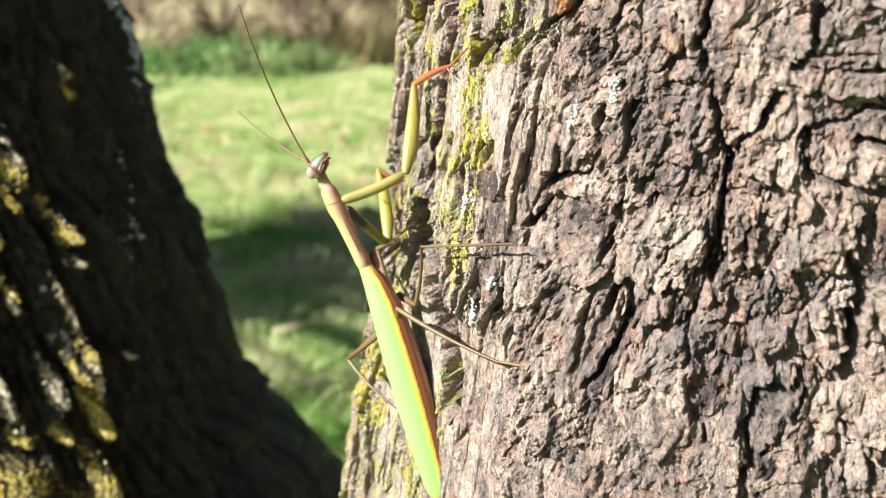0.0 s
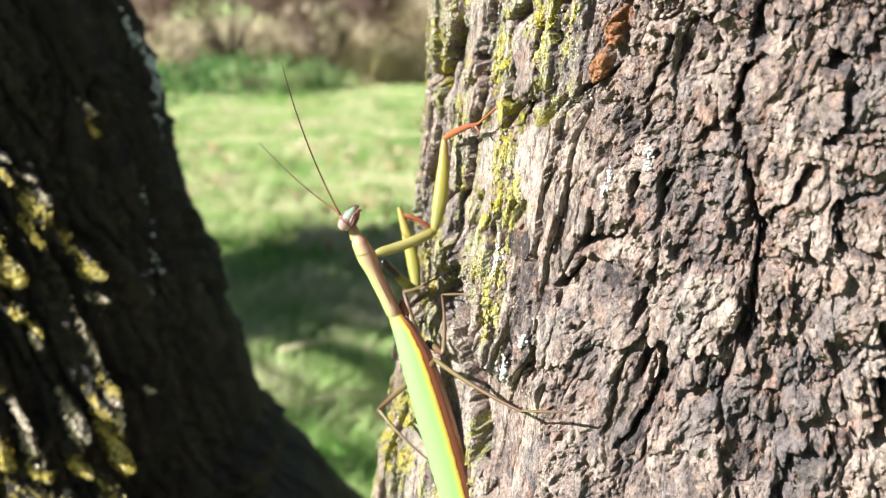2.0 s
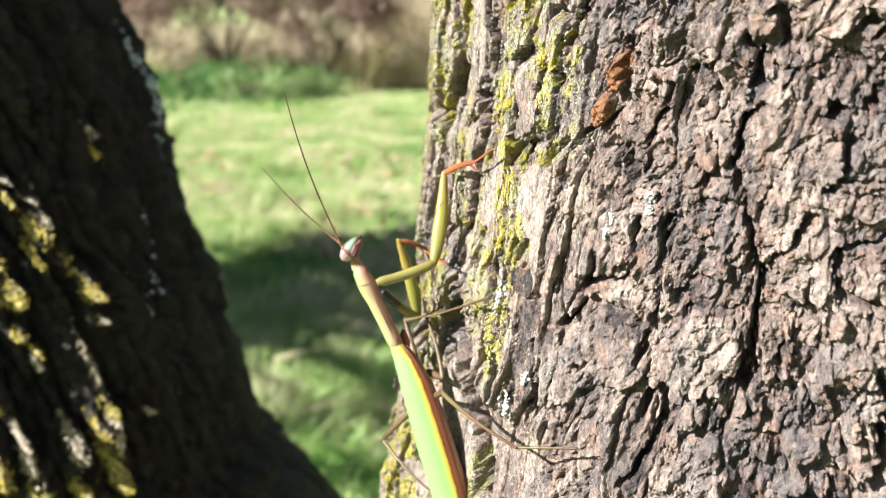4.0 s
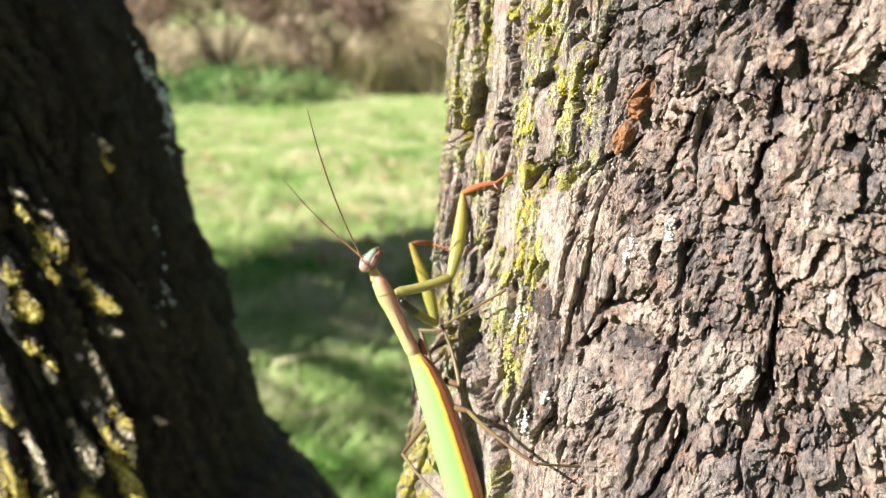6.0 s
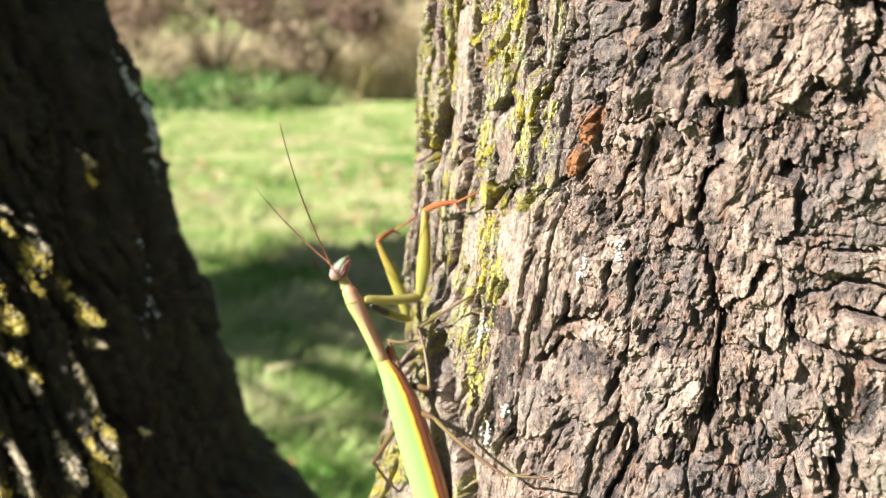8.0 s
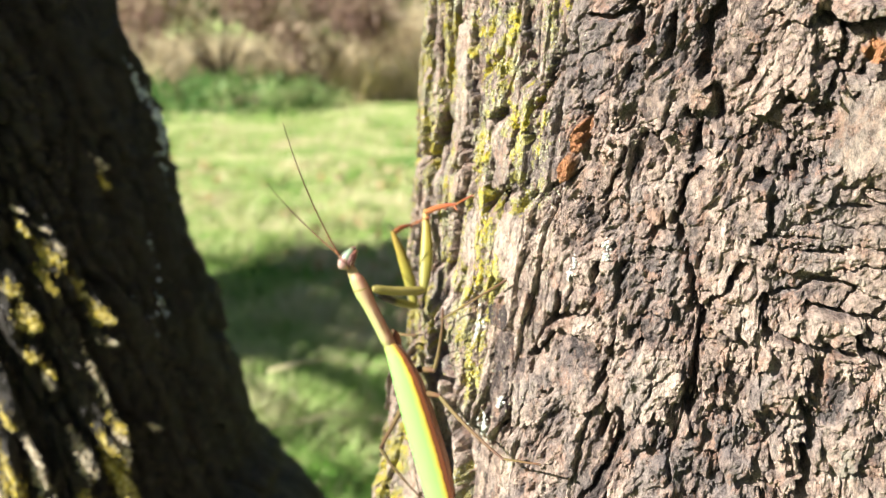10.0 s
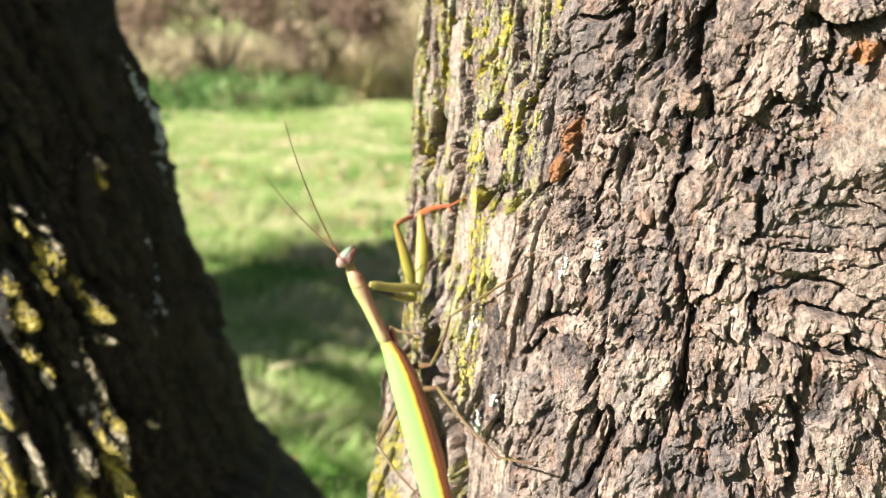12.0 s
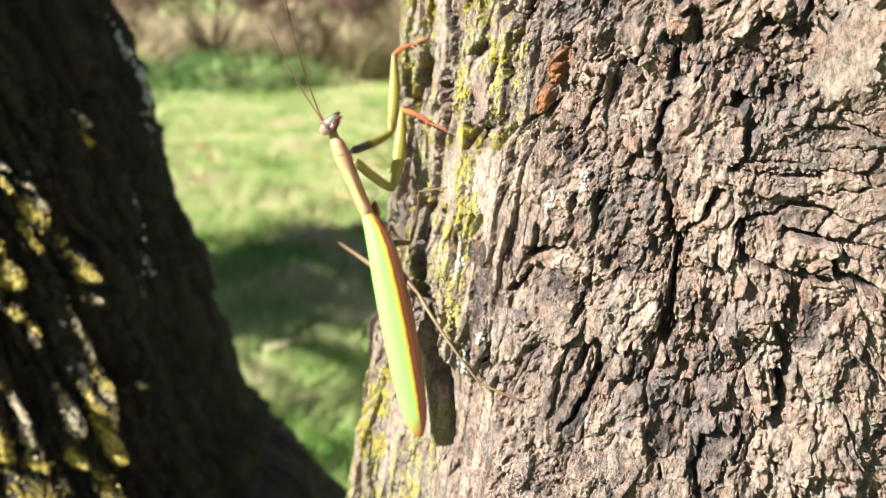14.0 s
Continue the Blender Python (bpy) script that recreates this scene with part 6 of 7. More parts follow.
    rows["MN_femur"] = [
        (0, 0.00550, 0.00400, -0.01000, -130.9, 46.2, 176.2),
        (0.5, 0.00550, 0.00400, -0.01000, -134.7, 38.6, 177.1),
        (1, 0.00550, 0.00400, -0.01000, -130.7, 36.9, 177.3),
        (1.5, 0.00550, 0.00400, -0.01000, -127.6, 40.2, 177.0),
        (2, 0.00550, 0.00400, -0.01000, -126.6, 46.0, 176.3),
        (2.5, 0.00550, 0.00400, -0.01000, -125.9, 47.6, 176.1),
        (3, 0.00550, 0.00400, -0.01000, -123.2, 51.3, 175.5),
        (5.5, 0.00550, 0.00400, -0.01000, -129.2, 70.5, 169.8),
        (6, 0.00550, 0.00400, -0.01000, -125.3, 69.2, 170.5),
        (6.5, 0.00550, 0.00400, -0.01000, -123.7, 69.2, 170.5),
        (7, 0.00550, 0.00400, -0.01000, 149.8, 86.4, 90.9),
        (7.5, 0.00550, 0.00400, -0.01000, -135.1, 70.8, 169.6),
        (8, 0.00550, 0.00400, -0.01000, -135.1, 73.2, 168.0),
        (10.5, 0.00550, 0.00400, -0.01000, -141.8, 77.2, 163.9),
        (11, 0.00550, 0.00400, -0.01000, 144.8, 86.4, 91.8),
        (11.5, 0.00550, 0.00400, -0.01000, 167.4, 86.1, 114.2),
        (12, 0.00550, 0.00400, -0.01000, -161.3, 83.7, 145.1),
        (12.5, 0.00550, 0.00400, -0.01000, -159.8, 83.6, 145.9),
        (13, 0.00550, 0.00400, -0.01000, -143.3, 77.8, 163.0),
        (13.5, 0.00550, 0.00400, -0.01000, -138.2, 72.0, 168.7),
        (13.7, 0.00550, 0.00400, -0.01000, 138.7, 85.0, 133.5),
        (13.9, 0.00550, 0.00400, -0.01000, -158.2, 78.1, 162.2),
        (14, 0.00550, 0.00400, -0.01000, 90.7, 82.0, 152.8),
    ]
    rows["MN_tibia"] = [
        (0, 0.00905, -0.00262, -0.01382, 39.0, 25.2, 1.7),
        (0.5, 0.00906, -0.00246, -0.01485, 16.9, 24.2, 1.6),
        (1, 0.00853, -0.00262, -0.01444, -9.8, 22.9, 1.5),
        (1.5, 0.00846, -0.00284, -0.01393, -31.9, 21.5, 1.4),
        (2, 0.00869, -0.00303, -0.01351, -31.4, 16.9, 1.1),
        (2.5, 0.00870, -0.00313, -0.01336, -30.6, 12.4, 0.8),
        (3, 0.00854, -0.00331, -0.01289, -29.7, 7.9, 0.5),
        (5.5, 0.00928, -0.00332, -0.01178, -26.8, 0.5, 0.0),
        (6, 0.00883, -0.00347, -0.01172, -27.5, 1.5, 0.1),
        (6.5, 0.00865, -0.00364, -0.01166, -28.2, 2.5, 0.2),
        (7, 0.01013, -0.00365, -0.01049, -24.2, 4.6, 0.3),
        (7.5, 0.00998, -0.00286, -0.01197, -20.1, 6.6, 0.4),
        (8, 0.00984, -0.00301, -0.01172, -21.2, 7.3, 0.5),
        (10.5, 0.01009, -0.00255, -0.01141, 27.7, 33.6, 2.4),
        (11, 0.01057, -0.00272, -0.01043, 36.0, 38.9, 2.9),
        (11.5, 0.01056, -0.00277, -0.01057, 36.2, 38.8, 2.9),
        (12, 0.01047, -0.00276, -0.01087, 36.5, 38.5, 2.9),
        (12.5, 0.01038, -0.00283, -0.01088, 36.7, 38.2, 2.8),
        (13, 0.01034, -0.00275, -0.01142, 36.9, 37.8, 2.8),
        (13.5, 0.01027, -0.00267, -0.01194, 28.3, 30.6, 2.2),
        (13.7, 0.01388, 0.00325, -0.01055, 7.9, 24.0, 1.6),
        (13.9, 0.01183, -0.00132, -0.01161, 40.9, 31.2, 2.2),
        (14, 0.00945, 0.01144, -0.01002, 40.2, 25.4, 1.8),
    ]
    rows["MN_tarsus"] = [
        (0, 0.01524, -0.01359, -0.00138, -139.8, 72.5, 168.5),
        (0.5, 0.01498, -0.00661, -0.00191, -138.5, 71.8, 169.0),
        (1, 0.01414, 0.00005, -0.00099, -137.2, 71.3, 169.3),
        (1.5, 0.01374, 0.00665, 0.00005, -136.1, 70.9, 169.5),
        (2, 0.01289, 0.00623, 0.00088, -137.6, 75.0, 166.5),
        (2.5, 0.01182, 0.00589, 0.00144, -142.0, 79.3, 160.6),
        (3, 0.01059, 0.00548, 0.00234, -155.2, 83.6, 146.2),
        (5.5, 0.00941, 0.00465, 0.00403, 74.8, 76.9, 15.7),
        (6, 0.00923, 0.00470, 0.00397, 69.0, 74.4, 13.0),
        (6.5, 0.00930, 0.00474, 0.00392, 64.1, 72.1, 11.2),
        (7, 0.01138, 0.00358, 0.00556, 69.9, 70.0, 10.0),
        (7.5, 0.01183, 0.00322, 0.00455, 75.5, 66.8, 8.4),
        (8, 0.01190, 0.00340, 0.00465, 70.4, 74.1, 12.8),
        (10.5, 0.01837, -0.00976, 0.00059, 63.2, 73.3, 12.1),
        (11, 0.02008, -0.01265, 0.00071, 61.7, 73.1, 11.9),
        (11.5, 0.02002, -0.01277, 0.00056, 61.8, 73.4, 12.2),
        (12, 0.01984, -0.01282, 0.00027, 61.7, 73.7, 12.4),
        (12.5, 0.01967, -0.01296, 0.00026, 61.7, 73.9, 12.6),
        (13, 0.01951, -0.01296, -0.00024, 61.6, 74.0, 12.7),
        (13.5, 0.01851, -0.01075, 0.00148, 66.3, 66.9, 8.6),
        (13.7, 0.02126, 0.00098, 0.00589, 89.5, 74.9, 13.6),
        (13.9, 0.01921, -0.01263, -0.00016, 74.7, 78.0, 17.6),
        (14, 0.01559, 0.00019, 0.00219, -160.6, 80.2, 158.1),
    ]
    rows["MF_femur"] = [
        (0, 0.00300, 0.00750, -0.00900, -31.7, 0.8, 0.1),
        (0.5, 0.00300, 0.00750, -0.00900, -32.2, 1.6, 0.1),
        (1, 0.00300, 0.00750, -0.00900, -28.8, -0.4, -0.0),
        (1.5, 0.00300, 0.00750, -0.00900, -25.1, -0.4, -0.0),
        (2, 0.00300, 0.00750, -0.00900, -24.3, 1.3, 0.1),
        (2.5, 0.00300, 0.00750, -0.00900, -24.1, 2.1, 0.1),
        (3, 0.00300, 0.00750, -0.00900, -23.2, 2.1, 0.1),
        (5.5, 0.00300, 0.00750, -0.00900, -26.1, -0.1, -0.0),
        (6, 0.00300, 0.00750, -0.00900, -25.1, -0.2, -0.0),
        (6.5, 0.00300, 0.00750, -0.00900, -24.0, 0.8, 0.0),
        (7, 0.00300, 0.00750, -0.00900, -26.7, 1.3, 0.1),
        (7.5, 0.00300, 0.00750, -0.00900, -36.3, -5.8, -0.4),
        (8, 0.00300, 0.00750, -0.00900, -30.7, -4.1, -0.3),
        (10.5, 0.00300, 0.00750, -0.00900, -38.5, -10.0, -0.6),
        (11, 0.00300, 0.00750, -0.00900, -37.3, -8.5, -0.5),
        (11.5, 0.00300, 0.00750, -0.00900, -36.9, -7.8, -0.5),
        (12, 0.00300, 0.00750, -0.00900, -37.0, -7.7, -0.5),
        (12.5, 0.00300, 0.00750, -0.00900, -36.2, -7.5, -0.5),
        (13, 0.00300, 0.00750, -0.00900, -37.0, -7.6, -0.5),
        (13.5, 0.00300, 0.00750, -0.00900, -44.7, -5.8, -0.4),
        (13.7, 0.00300, 0.00750, -0.00900, -44.5, 10.3, 0.7),
        (13.9, 0.00300, 0.00750, -0.00900, -62.5, -0.6, -0.0),
        (14, 0.00300, 0.00750, -0.00900, -64.5, 15.7, 1.0),
    ]
    rows["MF_tibia"] = [
        (0, 0.00319, 0.01562, 0.00413, 56.2, 75.5, 14.1),
        (0.5, 0.00334, 0.01533, 0.00344, 60.8, 78.5, 18.0),
        (1, 0.00291, 0.01473, 0.00415, 67.5, 81.2, 24.1),
        (1.5, 0.00291, 0.01406, 0.00498, 79.3, 83.8, 35.4),
        (2, 0.00330, 0.01387, 0.00512, 73.1, 82.8, 29.6),
        (2.5, 0.00349, 0.01377, 0.00498, 68.4, 81.7, 25.4),
        (3, 0.00351, 0.01359, 0.00518, 64.8, 80.6, 22.2),
        (5.5, 0.00298, 0.01430, 0.00486, -166.8, 80.8, 157.2),
        (6, 0.00296, 0.01405, 0.00499, -162.2, 81.4, 155.4),
        (6.5, 0.00319, 0.01379, 0.00510, -158.8, 82.3, 152.4),
        (7, 0.00331, 0.01482, 0.00557, -149.6, 75.9, 165.5),
        (7.5, 0.00180, 0.01664, 0.00339, -149.5, 70.1, 170.0),
        (8, 0.00209, 0.01539, 0.00424, -143.0, 76.0, 165.4),
        (10.5, 0.00106, 0.01685, 0.00257, -139.7, 68.9, 170.6),
        (11, 0.00128, 0.01688, 0.00314, -139.5, 67.6, 171.2),
        (11.5, 0.00140, 0.01682, 0.00329, -139.1, 66.1, 171.9),
        (12, 0.00141, 0.01682, 0.00325, -138.9, 64.7, 172.4),
        (12.5, 0.00143, 0.01674, 0.00352, -138.7, 63.2, 172.8),
        (13, 0.00146, 0.01681, 0.00322, -138.7, 62.0, 173.2),
        (13.5, 0.00195, 0.01837, 0.00192, -136.4, 61.2, 173.3),
        (13.7, 0.00485, 0.01835, 0.00183, -139.2, 31.1, 177.8),
        (13.9, 0.00293, 0.02120, -0.00187, -141.3, 34.9, 177.4),
        (14, 0.00455, 0.02147, -0.00260, -138.3, 31.8, 177.7),
    ]
    rows["HN_femur"] = [
        (0, 0.00400, 0.00400, -0.01650, 74.6, 13.4, 0.9),
        (0.5, 0.00400, 0.00400, -0.01650, 79.0, 28.8, 2.0),
        (1, 0.00400, 0.00400, -0.01650, 78.2, 27.9, 1.9),
        (1.5, 0.00400, 0.00400, -0.01650, 76.2, 32.1, 2.3),
        (2, 0.00400, 0.00400, -0.01650, 75.9, 39.5, 3.0),
        (2.5, 0.00400, 0.00400, -0.01650, 76.9, 46.9, 3.8),
        (3, 0.00400, 0.00400, -0.01650, 77.0, 49.3, 4.2),
        (5.5, 0.00400, 0.00400, -0.01650, -150.1, 84.0, 143.4),
        (6, 0.00400, 0.00400, -0.01650, -130.5, 77.6, 163.4),
        (6.5, 0.00400, 0.00400, -0.01650, -126.6, 71.8, 169.0),
        (7, 0.00400, 0.00400, -0.01650, -136.4, 78.9, 161.3),
        (7.5, 0.00400, 0.00400, -0.01650, -125.1, 57.2, 174.4),
        (8, 0.00400, 0.00400, -0.01650, -124.0, 69.3, 170.4),
        (10.5, 0.00400, 0.00400, -0.01650, -140.2, 80.4, 158.1),
        (11, 0.00400, 0.00400, -0.01650, 121.5, 85.9, 61.6),
        (11.5, 0.00400, 0.00400, -0.01650, 127.9, 86.1, 68.4),
        (12, 0.00400, 0.00400, -0.01650, 158.8, 86.3, 99.5),
        (12.5, 0.00400, 0.00400, -0.01650, 148.4, 86.4, 89.2),
        (13, 0.00400, 0.00400, -0.01650, -163.7, 84.6, 137.9),
        (13.5, 0.00400, 0.00400, -0.01650, -140.7, 77.5, 163.4),
        (13.7, 0.00400, 0.00400, -0.01650, -145.0, 54.5, 174.9),
        (13.9, 0.00400, 0.00400, -0.01650, -150.9, 35.9, 177.3),
        (14, 0.00400, 0.00400, -0.01650, -145.4, 29.5, 177.9),
    ]
    rows["HN_tibia"] = [
        (0, 0.00495, -0.00814, -0.01325, -148.3, 47.1, 176.1),
        (0.5, 0.00553, -0.00792, -0.01446, -144.9, 47.1, 176.1),
        (1, 0.00558, -0.00801, -0.01426, -141.5, 47.2, 176.1),
        (1.5, 0.00608, -0.00817, -0.01395, -138.1, 47.5, 176.1),
        (2, 0.00660, -0.00817, -0.01411, -136.4, 47.1, 176.1),
        (2.5, 0.00690, -0.00810, -0.01455, -134.7, 46.8, 176.2),
        (3, 0.00704, -0.00809, -0.01465, -133.1, 46.4, 176.2),
        (5.5, 0.00899, -0.00752, -0.01764, -123.8, 43.1, 176.6),
        (6, 0.00889, -0.00740, -0.01824, -124.8, 44.1, 176.5),
        (6.5, 0.00907, -0.00730, -0.01885, -125.8, 45.2, 176.4),
        (7, 0.00988, -0.00748, -0.01831, -126.7, 43.6, 176.6),
        (7.5, 0.00906, -0.00686, -0.02043, -127.6, 42.1, 176.8),
        (8, 0.00876, -0.00741, -0.01898, -129.8, 42.6, 176.7),
        (10.5, 0.00971, -0.00676, -0.01807, -133.5, 31.1, 177.8),
        (11, 0.01033, -0.00689, -0.01697, -134.4, 29.2, 178.0),
        (11.5, 0.01042, -0.00688, -0.01702, -135.0, 28.8, 178.0),
        (12, 0.01045, -0.00682, -0.01725, -135.5, 28.6, 178.0),
        (12.5, 0.01047, -0.00683, -0.01718, -136.0, 28.3, 178.1),
        (13, 0.01056, -0.00670, -0.01763, -136.6, 28.2, 178.1),
        (13.5, 0.01084, -0.00638, -0.01861, -138.7, 27.8, 178.1),
        (13.7, 0.01174, -0.00394, -0.02250, -132.3, 26.2, 178.2),
        (13.9, 0.01016, -0.00243, -0.02542, -132.7, 29.2, 177.9),
        (14, 0.00884, -0.00333, -0.02554, -155.8, 22.2, 178.5),
    ]
    rows["HN_tarsus"] = [
        (0, 0.02336, -0.02593, -0.03141, -152.0, 66.0, 171.9),
        (0.5, 0.02300, -0.02714, -0.03188, -148.0, 69.3, 170.4),
        (1, 0.02217, -0.02867, -0.03087, -145.3, 73.6, 167.7),
        (1.5, 0.02182, -0.03026, -0.02973, -146.2, 78.8, 161.5),
        (2, 0.02175, -0.03087, -0.02956, -152.4, 80.8, 157.3),
        (2.5, 0.02146, -0.03139, -0.02966, -160.3, 82.5, 151.5),
        (3, 0.02100, -0.03199, -0.02944, -170.5, 84.0, 143.4),
        (5.5, 0.01938, -0.03424, -0.03039, 156.0, 61.8, 173.3),
        (6, 0.01976, -0.03388, -0.03109, 151.3, 62.6, 173.0),
        (6.5, 0.02046, -0.03353, -0.03178, 146.5, 63.6, 172.7),
        (7, 0.02127, -0.03336, -0.03188, 143.4, 59.8, 173.8),
        (7.5, 0.02045, -0.03241, -0.03464, 140.3, 55.7, 174.7),
        (8, 0.02093, -0.03227, -0.03376, -151.5, 79.8, 159.6),
        (10.5, 0.01998, -0.02988, -0.03652, -141.3, 78.6, 161.8),
        (11, 0.02024, -0.02966, -0.03615, -139.3, 78.3, 162.3),
        (11.5, 0.02033, -0.02944, -0.03645, -140.1, 78.8, 161.4),
        (12, 0.02040, -0.02916, -0.03690, -141.1, 79.4, 160.3),
        (12.5, 0.02044, -0.02896, -0.03706, -142.2, 80.0, 159.1),
        (13, 0.02062, -0.02862, -0.03772, -144.0, 80.7, 157.2),
        (13.5, 0.02114, -0.02746, -0.03945, -160.9, 84.2, 140.8),
        (13.7, 0.02034, -0.02744, -0.04143, -134.1, 60.6, 173.5),
        (13.9, 0.01970, -0.02586, -0.04400, -134.8, 54.8, 174.8),
        (14, 0.01931, -0.01649, -0.05204, -136.1, 61.1, 173.3),
    ]
    rows["HF_femur"] = [
        (0, -0.00000, 0.00500, -0.01700, 131.4, -68.2, -170.9),
        (0.5, 0.00000, 0.00500, -0.01700, 133.9, -63.5, -172.8),
        (1, -0.00000, 0.00500, -0.01700, 134.9, -64.1, -172.6),
        (1.5, -0.00000, 0.00500, -0.01700, 135.4, -64.3, -172.5),
        (2, 0.00000, 0.00500, -0.01700, 134.3, -64.0, -172.6),
        (2.5, -0.00000, 0.00500, -0.01700, 133.8, -63.2, -172.9),
        (3, 0.00000, 0.00500, -0.01700, 133.1, -63.8, -172.7),
        (5.5, 0.00000, 0.00500, -0.01700, 138.9, -51.6, -175.5),
        (6, 0.00000, 0.00500, -0.01700, 139.4, -52.4, -175.3),
        (6.5, -0.00000, 0.00500, -0.01700, 139.7, -52.5, -175.3),
        (7, 0.00000, 0.00500, -0.01700, 142.3, -50.5, -175.6),
        (7.5, -0.00000, 0.00500, -0.01700, 148.4, -45.2, -176.4),
        (8, 0.00000, 0.00500, -0.01700, 144.8, -49.4, -175.8),
        (10.5, 0.00000, 0.00500, -0.01700, 150.5, -46.4, -176.2),
        (11, -0.00000, 0.00500, -0.01700, 150.9, -47.0, -176.1),
        (11.5, -0.00000, 0.00500, -0.01700, 151.8, -46.7, -176.2),
        (12, -0.00000, 0.00500, -0.01700, 152.8, -45.9, -176.3),
        (12.5, -0.00000, 0.00500, -0.01700, 153.6, -46.0, -176.3),
        (13, -0.00000, 0.00500, -0.01700, 154.7, -44.4, -176.5),
        (13.5, -0.00000, 0.00500, -0.01700, 155.6, -40.1, -176.9),
        (13.7, -0.00000, 0.00500, -0.01700, 153.4, -26.0, -178.2),
        (13.9, -0.00000, 0.00500, -0.01700, 124.8, -69.9, -169.9),
        (14, 0.00000, 0.00500, -0.01700, -31.9, -43.7, -3.5),
    ]
    rows["HF_tibia"] = [
        (0, -0.01400, 0.01744, -0.02174, -153.2, 31.7, 177.8),
        (0.5, -0.01385, 0.01747, -0.02308, -154.4, 31.5, 177.8),
        (1, -0.01419, 0.01718, -0.02307, -155.6, 31.5, 177.8),
        (1.5, -0.01406, 0.01683, -0.02296, -156.8, 31.5, 177.8),
        (2, -0.01369, 0.01702, -0.02286, -157.3, 31.2, 177.8),
        (2.5, -0.01353, 0.01729, -0.02301, -157.9, 30.8, 177.9),
        (3, -0.01354, 0.01749, -0.02284, -158.4, 30.5, 177.9),
        (5.5, -0.01239, 0.01675, -0.02604, -141.2, 31.8, 177.8),
        (6, -0.01268, 0.01663, -0.02599, -139.1, 33.8, 177.6),
        (6.5, -0.01267, 0.01650, -0.02598, -137.1, 36.1, 177.4),
        (7, -0.01167, 0.01503, -0.02596, -178.2, 23.3, 178.5),
        (7.5, -0.01230, 0.01435, -0.02860, 140.2, 12.6, 179.2),
        (8, -0.01278, 0.01523, -0.02727, 137.2, 14.7, 179.1),
        (10.5, -0.01330, 0.01403, -0.02906, -167.2, 23.5, 178.4),
        (11, -0.01296, 0.01353, -0.02852, -157.8, 25.1, 178.3),
        (11.5, -0.01288, 0.01323, -0.02860, -157.1, 26.2, 178.2),
        (12, -0.01285, 0.01299, -0.02891, -156.5, 27.4, 178.1),
        (12.5, -0.01283, 0.01267, -0.02889, -155.8, 28.6, 178.0),
        (13, -0.01270, 0.01250, -0.02948, -155.2, 30.1, 177.9),
        (13.5, -0.01176, 0.01236, -0.03045, -159.5, 28.0, 178.1),
        (13.7, -0.00784, 0.01342, -0.03253, -147.7, 21.6, 178.6),
        (13.9, -0.01298, 0.01881, -0.02080, 146.3, -7.6, -179.5),
        (14, -0.01070, 0.01589, -0.00515, 107.8, 40.6, 176.8),
    ]
    rows["pronotum"] = [
        (0, 0.00000, 0.00000, 0.00000, 13.8, -6.4, -0.4),
        (0.5, 0.00000, 0.00000, 0.00000, 13.7, -6.6, -0.4),
        (1, 0.00000, 0.00000, 0.00000, 13.7, -6.9, -0.4),
        (1.5, 0.00000, 0.00000, 0.00000, 13.7, -6.7, -0.4),
        (2, 0.00000, 0.00000, 0.00000, 13.7, -6.6, -0.4),
        (2.5, 0.00000, 0.00000, 0.00000, 13.7, -6.5, -0.4),
        (3, 0.00000, 0.00000, 0.00000, 13.7, -6.5, -0.4),
        (5.5, 0.00000, 0.00000, 0.00000, 13.7, -6.5, -0.4),
        (6, 0.00000, 0.00000, 0.00000, 13.7, -6.7, -0.4),
        (6.5, 0.00000, 0.00000, 0.00000, 13.7, -6.5, -0.4),
        (7, 0.00000, 0.00000, 0.00000, 13.7, -6.5, -0.4),
        (7.5, 0.00000, 0.00000, 0.00000, 13.8, -5.6, -0.4),
        (8, 0.00000, 0.00000, 0.00000, 13.7, -6.1, -0.4),
        (10.5, 0.00000, 0.00000, 0.00000, 13.6, -7.6, -0.5),
        (11, 0.00000, 0.00000, 0.00000, 13.7, -6.9, -0.4),
        (11.5, 0.00000, 0.00000, 0.00000, 13.7, -6.6, -0.4),
        (12, 0.00000, 0.00000, 0.00000, 13.7, -6.7, -0.4),
        (12.5, 0.00000, 0.00000, 0.00000, 13.7, -6.9, -0.4),
        (13, 0.00000, 0.00000, 0.00000, 13.7, -7.4, -0.5),
        (13.5, 0.00000, 0.00000, 0.00000, 13.7, -9.1, -0.6),
        (13.7, 0.00000, 0.00000, 0.00000, 14.1, -4.1, -0.3),
        (13.9, 0.00000, 0.00000, 0.00000, 14.2, -6.0, -0.4),
        (14, 0.00000, 0.00000, 0.00000, 14.0, -9.3, -0.6),
    ]
